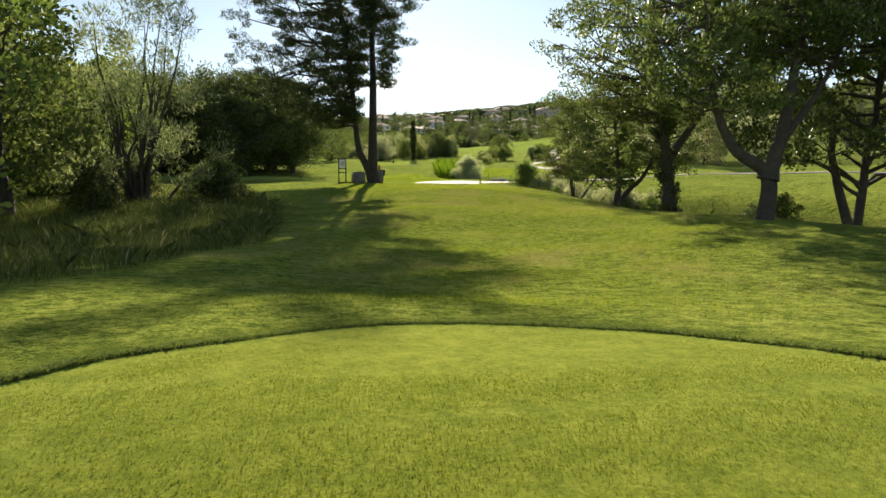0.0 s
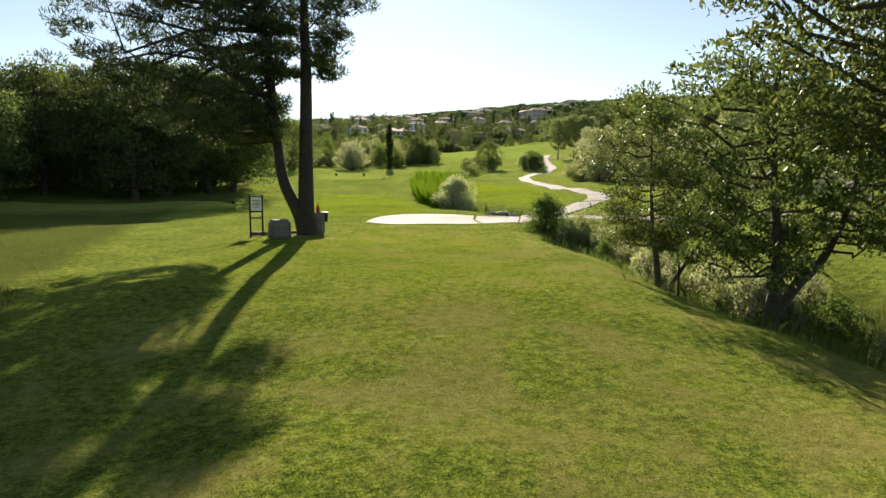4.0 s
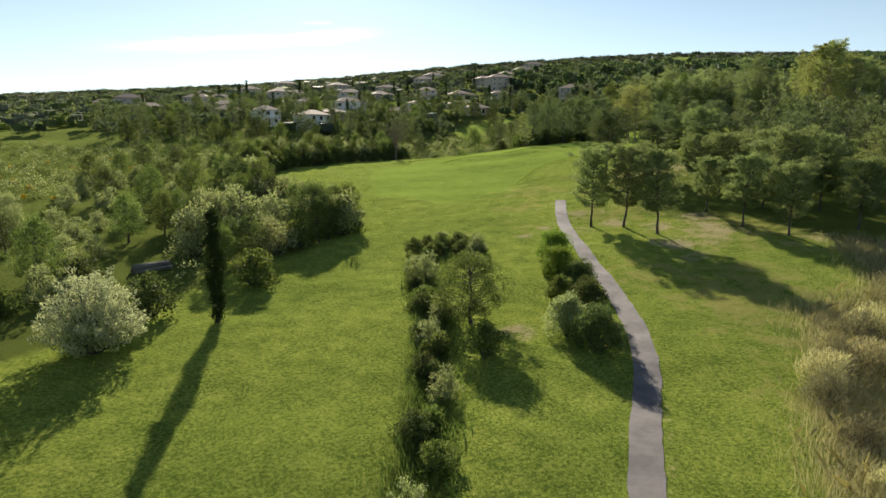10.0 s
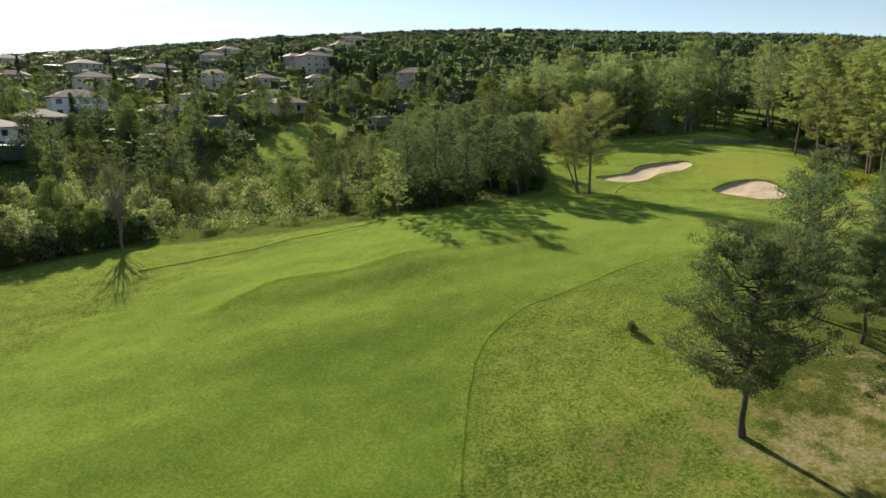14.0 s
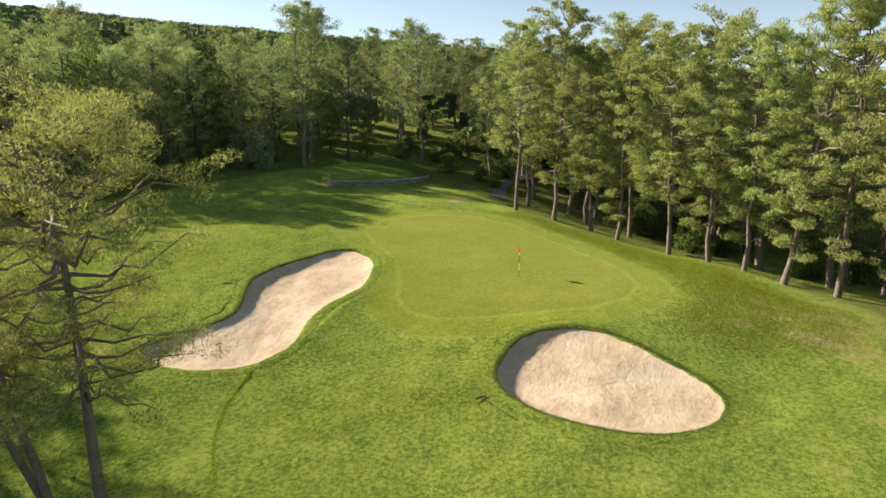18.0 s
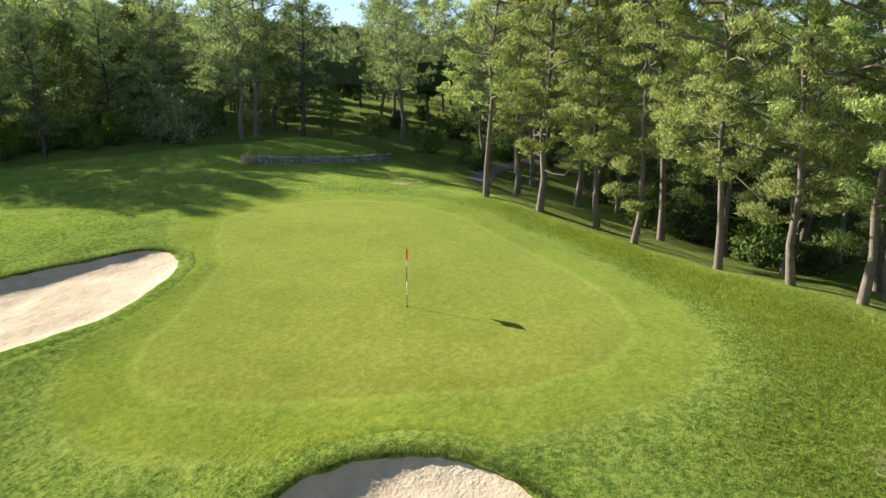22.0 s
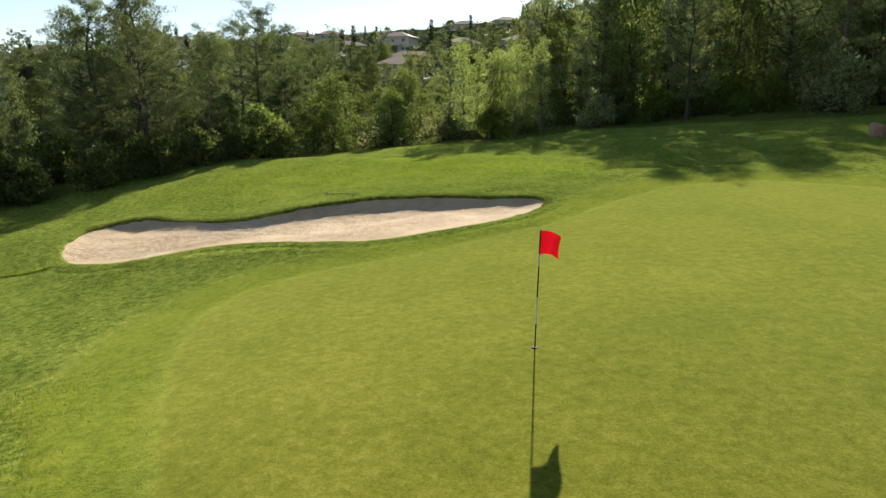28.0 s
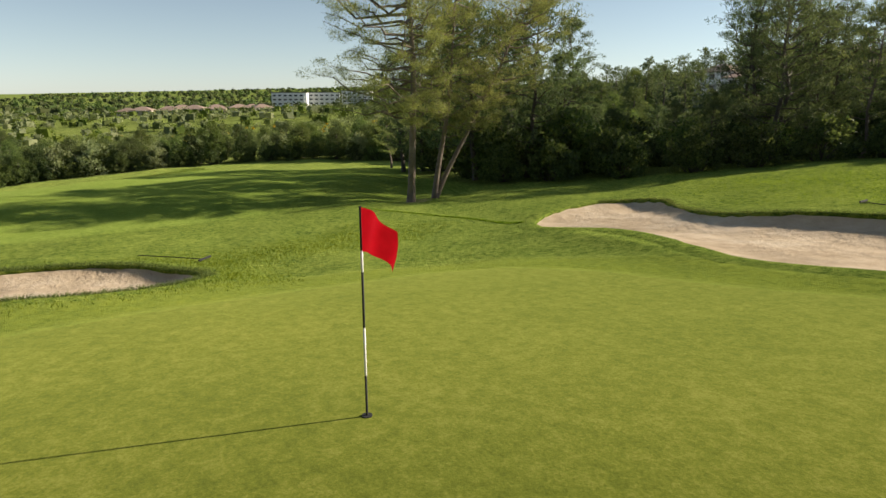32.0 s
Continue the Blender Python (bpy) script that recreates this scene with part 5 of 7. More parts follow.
plant(ROUND_TREES[2], -27.0, 212.0, "tree", "dense dark round tree at the corner of the thicket", "tree", size=0.8)


def make_spray(seed, height, width, stems, per, leaf, leafmat, bark):
    """Shrub of long straight stems fanning out from one foot, leafy along their length."""
    r = np.random.RandomState(seed)
    wood, c = [], []
    for i in range(stems):
        a, u = i * 2.39996, np.sqrt((i + 0.5) / stems)
        end = np.array([np.cos(a) * u * width / 2, np.sin(a) * u * width / 2, height * (1.02 - 0.72 * u * u) * r.uniform(0.8, 1.1)])
        l = wiggle(np.array([0, 0, -0.2]), end, 6, 0.06, r)
        wood.append(tube(l, np.linspace(0.05, 0.01, 6), 5))
        c += [on_line(l, t) + r.normal(size=3) * 0.07 for t in np.linspace(0.35, 1.0, 9)]
    v, f = leaf_cards(np.array(c), per, np.full(len(c), 0.36), leaf[0], leaf[1], r, up=0.5, flat=0.9)
    wv, wf = joined(wood)
    return mesh_of("stem", wv, wf, bark), mesh_of("foliage", v, f, leafmat, smooth=False)


plant(make_spray(534, 6.2, 7.6, 64, 44, (0.19, 0.075), SILVER_LEAVES, DARK_BARK), -46.2, 178.6, "shrub", "large silvery shrub of straight fanning stems on the fairway's edge", "shrub")


def make_bare_tree(seed, height, bark):
    """Almost leafless tree, its limbs fanning upwards."""
    r = np.random.RandomState(seed)
    trunk = wiggle(np.array([0, 0, -0.3]), np.array([0.2, 0.1, height * 0.5]), 6, 0.08, r)
    wood, tips = [tube(trunk, np.linspace(0.24, 0.13, 6), 8)], []
    for i in range(26):
        a, u = i * 2.39996, np.sqrt((i + 0.5) / 26)
        s = on_line(trunk, r.uniform(0.35, 1.0))
        e = np.array([np.cos(a) * u * height * 0.30, np.sin(a) * u * height * 0.30, height * (1.0 - 0.30 * u * u) * r.uniform(0.85, 1.0)])
        l = wiggle(s, e, 6, 0.12, r)
        wood.append(tube(l, np.linspace(0.075, 0.015, 6), 5))
        for t in (0.45, 0.6, 0.75, 0.88):
            q = on_line(l, t)
            w = tube(wiggle(q, q + (e - s) * 0.24 + r.normal(size=3) * 0.45, 4, 0.05, r), [0.03, 0.022, 0.015, 0.008], 4)
            wood.append(w)
            tips.append(w[0][-1])
    v, f = leaf_cards(np.array(tips), 9, np.full(len(tips), 0.45), 0.16, 0.07, r)
    wv, wf = joined(wood)
    return mesh_of("trunk", wv, wf, bark), mesh_of("crown", v, f, BROWN_STALKS, smooth=False)


plant(make_bare_tree(535, 13.0, BARK), 6.2, 303.5, "bare_tree", "nearly leafless tree with limbs fanning upwards behind the hedge", "tree")
plant(DARK_BUSHES[0], -43.6, 186.0, "shrub", "dark rounded shrub behind the silvery one", "shrub", size=1.35)
plant(DARK_BUSHES[1], -50.0, 193.8, "shrub", "dark rounded shrub beside the stacked pipes", "shrub", size=1.3)
plant(BUSHES[1], -34.8, 193.0, "shrub", "grey-green shrub behind the cypress", "shrub", size=1.3)
plant(ROUND_TREES[0], -18.4, 176.2, "tree", "small round leafy tree beside the ditch", "tree", size=0.66)
ROW_BUSHES = [make_bush(450 + k, 2.3, 2.7, 90, 130, (0.11, 0.055), 0.40, m, DARK_BARK, ragged=0.08) for k, m in enumerate((DARK_LEAVES, BRIGHT_LEAVES, LEAVES, PALE_LEAVES))]
for x, y, s, k in ((-3.6, 190.0, 1.0, 1), (-6.4, 184.0, 0.95, 1), (-6.0, 180.4, 0.8, 0), (-10.0, 176.8, 0.8, 2), (-12.6, 170.9, 0.95, 3), (-9.2, 173.9, 0.9, 0), (-11.9, 167.6, 0.95, 0)):
    plant(ROW_BUSHES[k], x, y, "hedge_bush", "clipped rounded bush in the row along the path", "bush", "row of bushes along the path", size=s * 1.36)


def make_reeds():
    """Reeds and rank grass along the ditch."""
    r = np.random.RandomState(9)
    line = smooth_line(DITCH, 10)
    n = 60000
    t = r.uniform(0.145, 0.56, n)
    i = (t * (len(line) - 1)).astype(int)
    wide = np.interp(t, [0.1, 0.2, 0.4, 0.56], [0.7, 1.7, 1.6, 0.9])
    p = line[i] + np.clip(r.normal(size=(n, 2)), -1.5, 1.5) * wide[:, None] * 0.72
    z = ground_z(p[:, 0], p[:, 1])
    h = r.uniform(0.7, 1.9, n) * np.interp(t, [0.1, 0.2, 0.5, 0.56], [0.5, 1.0, 1.0, 0.6]) * (1 + 0.28 * wave(p[:, 0], p[:, 1], 3.0, 19))
    a, b = r.uniform(0, 6.28, n), np.clip(r.normal(size=(n, 2)), -1.6, 1.6) * 0.22
    s = np.c_[np.cos(a), np.sin(a), 0 * a] * 0.009
    foot = np.c_[p, z - 0.05]
    mid = foot + np.c_[b * 0.35 * h[:, None], 0.6 * h]
    tip = foot + np.c_[b * 1.4 * h[:, None], h]
    v = np.stack([foot - s, foot + s, mid + s * 0.8, tip, mid - s * 0.8], 1).reshape(-1, 3)
    k = np.arange(n) * 5
    f = np.c_[k, k + 1, k + 2, k + 3, k + 4]
    tagged(new("reeds", mesh_of("reeds", v, f, REED_LEAVES, smooth=False)), "bright green reeds standing in the ditch", "reeds", kind="stuff")


make_reeds()


def make_water():
    """Thin run of water in the bed of the ditch."""
    c = smooth_line([(-26.6, 160.7), (-24.9, 165.8), (-23.6, 170.0), (-21.6, 176.0), (-20.2, 181.0), (-19.6, 185.5)], 8)
    d = np.gradient(c, axis=0)
    side = np.c_[-d[:, 1], d[:, 0]] / np.linalg.norm(d, axis=1)[:, None]
    w = 0.22 + 0.06 * wave(c[:, 0], c[:, 1], 3.0, 31)
    z = ground_z(c[:, 0], c[:, 1]) + 0.10
    n = len(c)
    v = np.vstack([np.c_[c - side * w[:, None], z], np.c_[c + side * w[:, None], z]])
    m, nt, p = nodes_of("ditch_water")
    nt.links.new(ramp(nt, noise_tex(nt, 1.5), [(0.3, (0.020, 0.024, 0.016)), (0.7, (0.045, 0.048, 0.034))]), p.inputs["Base Color"])
    p.inputs["Roughness"].default_value, p.inputs["IOR"].default_value = 0.05, 1.333
    nt.links.new(bump(nt, noise_tex(nt, 9.0, 3), 0.12, 0.02), p.inputs["Normal"])
    tagged(new("water", mesh_of("water", v, [(i + 1, i, n + i, n + i + 1) for i in range(n - 1)], m)), "thin run of water glinting in the ditch", "water", kind="structure")


make_water()


# ---- the flag ----


def make_flag():
    x, y = 92.0, 266.0
    top = thing("golf_flag", "red flag on a black and white striped pole in the hole", "flag", at=pose(x, y, gz(x, y)))
    marks = [(-0.1, 0.44, BLACK_PAINT), (0.44, 0.94, WHITE_PAINT), (0.94, 1.50, BLACK_PAINT), (1.50, 1.71, WHITE_PAINT), (1.71, 2.13, BLACK_PAINT)]
    for lo, hi, m in marks:
        v, f = tube([(0, 0, lo), (0, 0, hi)], [0.0125, 0.0125], 12)
        part("pole_section", mesh_of("pole_section", v, f, m), top, "black band" if m is BLACK_PAINT else "white band")
    n, w = 14, 9
    verts, faces = [], []
    for i in range(n + 1):
        u = i / n
        for j in range(w):
            s = j / (w - 1)
            verts.append((0.013 + (0.44 - 0.05 * s) * u, 0.065 * math.sin(u * 7 + s * 2.2) * u, 2.12 - 0.42 * s * (1 - 0.22 * u) - (0.17 + 0.05 * s) * u * u))
    for i in range(n):
        faces += [(i * w + j, i * w + j + 1, (i + 1) * w + j + 1, (i + 1) * w + j) for j in range(w - 1)]
    part("cloth", mesh_of("cloth", verts, faces, RED_CLOTH), top, "red cloth", at=pose(0, 0, 0, 0, 0, 24))
    v, f = tube([(0, 0, -0.02), (0, 0, 0.012)], [0.054, 0.054], 20)
    part("hole_rim", mesh_of("hole_rim", v, f, BLACK_PAINT, smooth=False), top, "dark rim of the hole")


make_flag()

# ---- undergrowth, rank grass, far woods ----


def blades(places, h_lo, h_hi, width, bend, r, mat, name, label, category):
    n = len(places)
    z = ground_z(places[:, 0], places[:, 1])
    h, a, b = r.uniform(h_lo, h_hi, n), r.uniform(0, 6.28, n), r.normal(size=(n, 2)) * bend
    s = np.c_[np.cos(a), np.sin(a), 0 * a] * width * 0.5
    foot = np.c_[places, z - 0.02]
    mid, tip = foot + np.c_[b * 0.35 * h[:, None], 0.6 * h], foot + np.c_[b * 1.3 * h[:, None], h]
    v = np.stack([foot - s, foot + s, mid + s * 0.8, tip, mid - s * 0.8], 1).reshape(-1, 3)
    k = np.arange(n) * 5
    return tagged(new(name, mesh_of(name, v, np.c_[k, k + 1, k + 2, k + 3, k + 4], mat, smooth=False)), label, category, kind="stuff")


def fill(ring, n, seed):
    r = np.random.RandomState(seed)
    q = np.asarray(ring)
    p = np.c_[r.uniform(q[:, 0].min(), q[:, 0].max(), n * 4), r.uniform(q[:, 1].min(), q[:, 1].max(), n * 4)]
    return p[inside(p[:, 0], p[:, 1], ring) > 0][:n], r


RANK = [(-63.4, 44.0), (-62.6, 48.8), (-61.3, 51.0), (-61.2, 57.9), (-61.8, 64.6), (-63.6, 71), (-70, 78), (-80, 70), (-80, 44)]
p, r = fill(RANK, 80000, 21)
blades(p, 0.10, 0.36, 0.006, 0.45, r, DARK_GRASS, "tall_grass", "rank tall grass beside the tee", "tall grass")
p, r = fill(RANK, 7000, 22)
blades(p, 0.2, 0.45, 0.003, 0.3, r, DRY_STALKS, "seed_stalks", "pale dry seed stalks in the rank grass", "dry grass")



def along(line, n, wide, seed, lo=0.0, hi=1.0):
    r = np.random.RandomState(seed)
    c = smooth_line(line, 10)
    t = r.uniform(lo, hi, n) * (len(c) - 1.001)
    i = t.astype(int)
    return c[i] + (c[i + 1] - c[i]) * (t - i)[:, None] + r.normal(size=(n, 2)) * wide, r


p, r = along([(-14, 143), (-7, 151), (1, 157.5), (9, 166), (18, 168), (27, 180)], 30000, 1.6, 23)
blades(p, 0.3, 1.3, 0.016, 0.35, r, DRY_STALKS, "dry_grass", "tawny dry grass on the slope above the path", "dry grass")
p, r = along(BANK, 30000, 1.3, 24)
blades(p, 0.12, 0.55, 0.009, 0.4, r, LEAVES, "bank_grass", "rank grass and weeds along the ditch", "tall grass")
for ring, seed in ((BUNKER_LONG, 81), (BUNKER_ROUND, 82)):
    p, r = along(list(smooth_ring(ring, 3)) + [smooth_ring(ring, 3)[0]], 18000, 0.13, seed)
    q = (inside(p[:, 0], p[:, 1], smooth_ring(ring, 8)) < 0.06) & ((p - np.mean(ring, 0)) @ SUNWARD > (0.3 if seed == 81 else -9))
    n = int(q.sum())
    zz = ground_z(p[q][:, 0], p[q][:, 1], sand=False)
    h, a, b = r.uniform(0.04, 0.14, n), r.uniform(0, 6.28, n), r.normal(size=(n, 2)) * 0.5
    s = np.c_[np.cos(a), np.sin(a), 0 * a] * 0.008
    foot = np.c_[p[q], zz]
    v = np.stack([foot - s, foot + s, foot + np.c_[b * h[:, None], h]], 1).reshape(-1, 3)
    tagged(new("lip_grass", mesh_of("lip_grass", v, np.arange(len(v)).reshape(-1, 3), LEAVES, smooth=False)), "shaggy uncut grass on the bunker's lip", "grass", kind="stuff")
for line, n, wide, seed, words in (([(8.7, 267.2), (12.3, 268.7), (15.8, 269.7), (19.4, 267.9), (23.8, 266.1), (28.6, 265.5), (36, 262.5), (41.6, 260.1)], 7000, 0.6, 83, "shaggy strip of uncut grass across the fairway"),
                                   ([(5.8, 288.8), (14.7, 287.4), (25.1, 285.7), (34.5, 283.5)], 7000, 0.10, 84, "line of longer grass along the fairway")):
    p, r = along(line, n, wide, seed)
    blades(p, 0.05, 0.17, 0.025, 0.5, r, BRIGHT_LEAVES, "shaggy_grass", words, "grass")
p, r = along(TEE_FRONT[:8], 14000, 0.02, 27)
blades(p + np.array([0.0, 0.03]), 0.02, 0.06, 0.007, 0.5, r, LEAVES, "fringe_grass", "uncut fringe round the tee", "grass")
p, r = along(DITCH, 7000, 0.8, 25, 0.0, 0.16)
blades(p, 0.12, 0.42, 0.010, 0.4, r, BRIGHT_LEAVES, "ditch_grass", "bright grass in the mouth of the ditch", "tall grass")
p, r = along(DITCH, 12000, 0.9, 26, 0.5, 1.0)
blades(p, 0.3, 1.0, 0.03, 0.3, r, LEAVES, "ditch_weeds", "rank weeds along the ditch", "tall grass")
for i, (x, y) in enumerate(((-43.2, 78.5), (-43.0, 75.5), (-42.6, 72.8), (-43.6, 70.0), (-42.4, 66.8), (-42.8, 58), (-44.0, 55.0))):
    plant((PALE_BUSHES if i % 2 else BUSHES)[i % 3], x, y, "shrub", "weedy grey-green shrub in the ditch", "shrub", "shrubs along the ditch", size=random.uniform(0.28, 0.42))
for i, (x, y, s) in enumerate(((-16.8, 199.5, 0.7), (-15.0, 200.6, 0.65), (-13.2, 200.4, 0.7), (-11.2, 199.6, 0.75), (-9.6, 198.2, 0.7), (-14.2, 198.0, 0.6), (-12.0, 196.6, 0.65), (-16.2, 196.4, 0.6), (-10.0, 196.4, 0.6))):
    plant(DARK_BUSHES[i % 2], x, y, "shrub", "dense dark shrub at the end of the ditch", "shrub", "shrubs along the ditch", size=s)
for i, (x, y, s) in enumerate(((-36.5, 141, 0.5), (-32.5, 149, 0.45), (-29.0, 155.5, 0.5), (-25.8, 163, 0.55), (-24.0, 168.5, 0.6), (-22.5, 174, 0.6), (-20.5, 183, 0.7), (-19.6, 188.5, 0.7), (-18.6, 192.5, 0.65), (-15.5, 197.5, 0.6), (-12.5, 198.5, 0.55),
                                 (-10.3, 196.0, 0.6), (-20.0, 169.0, 0.9), (-19.8, 179, 0.6))):
    plant((BUSHES, DARK_BUSHES, PALE_BUSHES)[i % 3][i % 2], x, y, "shrub", "low shrub growing in the ditch", "shrub", "shrubs along the ditch", size=s)


for i, (x, y) in enumerate(((-29.6, 154.6), (-28.0, 158.0), (-26.2, 161.6), (-25.2, 165.4), (-23.4, 169.6), (-23.6, 172.0), (-21.9, 175.8), (-21.2, 178.4), (-20.4, 181.0), (-20.6, 184.6), (-19.2, 187.0), (-19.0, 190.6))):
    plant((DARK_BUSHES, BUSHES, DARK_BUSHES, PALE_BUSHES)[i % 4][i % 2], x + (1.1 if i % 2 else -0.9), y, "shrub", "low dark shrub growing in the ditch", "shrub", "shrubs along the ditch", size=0.55 + 0.1 * (i % 3))


WEEDS = [make_bush(660 + k, 1.1, 1.2, 26, 60, (0.11, 0.035), 0.28, m, DARK_BARK, up=0.9, ragged=0.4) for k, m in enumerate((SILVER_LEAVES, PALE_LEAVES))]
p, r = along([(-43.2, 63), (-42.9, 70), (-42.3, 76), (-42.1, 83)], 34, 0.7, 95)
for i, (x, y) in enumerate(p):
    plant(WEEDS[i % 2], x, y, "weed", "tall grey-green weed growing in the ditch", "weed", "weeds along the ditch", size=0.8 + 0.5 * r.uniform())


def short_turf(ring, n, seed, h, w, mat, label, fade=2.5):
    """Single short blades standing out of mown turf."""
    p, r = fill(ring, n, seed)
    p = p[r.uniform(0, 1, len(p)) < 0.08 + inside(p[:, 0], p[:, 1], ring) / fade]
    z = ground_z(p[:, 0], p[:, 1])
    a, b, k = r.uniform(0, 6.28, len(p)), r.normal(size=(len(p), 2)) * 0.5, r.uniform(0.5, 1.4, len(p)) * h
    s = np.c_[np.cos(a), np.sin(a), 0 * a] * w * 0.5
    foot = np.c_[p, z - 0.005]
    v = np.stack([foot - s, foot + s, foot + np.c_[b * k[:, None], k]], 1).reshape(-1, 3)
    tagged(new("grass_blades", mesh_of("grass_blades", v, np.arange(len(v)).reshape(-1, 3), mat, smooth=False)), label, "grass", kind="stuff")


TURF_BLADES = leafy("turf_blades", (0.060, 0.112, 0.006), (0.290, 0.360, 0.040), 0.52)
TEE_BLADES = leafy("tee_blades", (0.050, 0.085, 0.005), (0.190, 0.225, 0.026), 0.45)
short_turf([(-62, 41.5), (-59, 41.6), (-55.5, 40.5), (-48, 50), (-48, 68), (-46, 84), (-52, 88), (-60, 78), (-60, 66), (-59, 52)], 170000, 71, 0.042, 0.010, TURF_BLADES, "short rough turf between the tee and the path")
short_turf([(-65, 35.4), (-54.6, 35.4), (-56.2, 38.8), (-57.4, 40.5), (-58.5, 41.0), (-59.7, 41.0), (-60.7, 40.5), (-62, 39.6)], 200000, 72, 0.012, 0.004, TEE_BLADES, "close-mown turf of the tee", 0.3)
short_turf([(86, 257), (90.5, 255.5), (95, 256.4), (100, 259.5), (104.5, 263.6), (108.4, 269), (110.4, 275), (112.5, 270), (109, 261), (101, 250.5), (92, 245), (86, 246), (83, 252)], 110000, 73, 0.085, 0.022, TURF_BLADES, "lush rough turf on the shoulder of the green")
short_turf([(74, 285), (80, 284), (86, 286), (92, 285), (97, 283), (100, 288), (96, 296), (86, 300), (76, 296), (71, 289)], 60000, 74, 0.06, 0.020, TURF_BLADES, "lush rough turf on the mound behind the long bunker", 6.0)
short_turf([(73.5, 268), (75.2, 262), (74.6, 257), (77, 252.5), (80, 252.2), (84, 255.5), (86, 261.5), (84, 267), (79, 267.5), (77, 272), (73, 275.5), (70, 272)], 60000, 75, 0.06, 0.018, TURF_BLADES, "rough turf round the sand")
short_turf([(-52, 97), (-46, 97), (-45.5, 103), (-46.5, 118), (-52, 124), (-58, 118), (-58, 100)], 60000, 76, 0.055, 0.020, TURF_BLADES, "mown rough turf beside the reeds")
short_turf([(-40, 97), (-36, 97.5), (-33.5, 103), (-31.5, 112), (-30, 122), (-32, 134), (-38, 134), (-41, 120), (-42, 106)], 90000, 77, 0.055, 0.020, TURF_BLADES, "mown rough turf between the ditch and the path")
# willow beside the tee
WILLOW = make_bush(610, 8.2, 6.6, 120, 130, (0.20, 0.035), 0.55, WILLOW_LEAVES, DARK_BARK, stems=10, up=0.8, ragged=0.3)
plant(WILLOW, -67.6, 64.6, "willow", "many-stemmed willow with thin airy silver-green leaves", "willow", size=1.12)
plant(BROAD[2], -70.5, 59.5, "tree", "leafy broadleaf tree beside the tee", "tree", size=1.05)
plant(BROAD[3], -73.5, 66, "tree", "leafy broadleaf tree beside the tee", "tree", size=1.15)
for i, (x, y) in enumerate(((-65, 69), (-66.5, 73), (-64.6, 66), (-69, 71), (-68, 60))):
    plant(DARK_BUSHES[i % 2], x, y, "shrub", "dark low shrub at the willow's foot", "shrub", size=random.uniform(0.5, 0.75))
# undergrowth of the woods
for i, (x, y) in enumerate(scatter([(104, 243), (115, 256), (117, 267), (124, 273), (134, 284), (140, 296), (165, 300), (165, 250), (130, 225), (105, 225)], 60, 2.6, 31)):
    plant((DARK_BUSHES, BUSHES)[i % 2][i % 2], x, y, "shrub", "dark undergrowth beneath the pines", "shrub", "undergrowth", size=random.uniform(0.7, 1.5))
for i, (x, y) in enumerate(scatter([(80, 318), (92, 317), (106, 313.5), (118, 307), (128, 300), (136, 306), (125, 322), (100, 330)], 40, 2.2, 32)):
    plant((PALE_BUSHES, BUSHES, BRIGHT_BUSHES)[i % 3][i % 2], x, y, "shrub", "dense shrub at the foot of the wood", "shrub", "undergrowth", size=random.uniform(0.6, 1.3))
for i, (x, y) in enumerate(scatter([(36, 287), (48, 283), (60, 283.5), (68, 293), (74, 296), (80, 303), (70, 312), (50, 312), (36, 300)], 34, 2.4, 33)):
    plant((DARK_BUSHES, BUSHES)[i % 2][i % 2], x, y, "shrub", "dark dense shrub at the foot of the grove", "shrub", "undergrowth", size=random.uniform(0.9, 1.7))
for i, (x, y, s) in enumerate(((62, 283.5, 1.2), (59.5, 284.2, 1.4), (64.2, 286, 1.3), (67, 289, 1.25), (69.5, 292.2, 1.3), (57, 283.6, 1.2), (71.2, 295.2, 1.3), (73, 298, 1.35), (75, 301, 1.2), (65.8, 289.5, 1.5), (61, 287, 1.6))):
    plant(DARK_BUSHES[i % 2], x, y, "shrub", "dark dense shrub at the foot of the grove", "shrub", "undergrowth", size=s * 0.75)
for i, (x, y) in enumerate(scatter([(70, 300), (78, 308), (92, 318), (96, 330), (85, 350), (60, 350), (45, 330), (55, 312)], 34, 4.2, 34)):
    plant((BROAD, PINES, DARK_TREES)[i % 3][i % 3], x, y, "tree", "leafy tree in the hollow behind the bunker", "tree", "trees in the hollow", size=(random.uniform(0.55, 0.9) if i % 3 != 1 else random.uniform(0.5, 0.75)) * (0.6 if in_ring(x, y, LOW_GROVE) else 1.0))
SAPLINGS = [make_tree(536 + k, 8.6, 0.055, 0.14, 1.25, 54, 130, (0.11, 0.055), 0.46, BARK, LIGHT_LEAVES, "pine", (0.3 - 0.2 * k, 0.1), up=0.5, flat=1.0, limb=0.03) for k in range(3)]
for i, (x, y) in enumerate(((92.5, 316), (93.8, 315.3), (95, 316.2), (96.2, 315.2), (97.4, 316.0), (94.2, 317.4), (91.4, 315.2), (98.6, 315.0), (95.6, 317.6))):
    plant(SAPLINGS[i % 3], x, y, "sapling", "slender young tree with a thin stem and light leaves", "sapling", "clump of saplings", size=random.uniform(0.8, 1.05))



# box hidden inside each far clump, added to stop light and deepen its shade
BLOCKER_V = np.array([(x, y, z) for x in (-1, 1) for y in (-1, 1) for z in (-1, 1)]) / 1.55
BLOCKER_F = np.array([(0, 1, 3, 2), (4, 6, 7, 5), (0, 4, 5, 1), (2, 3, 7, 6), (0, 2, 6, 4), (1, 5, 7, 3)])


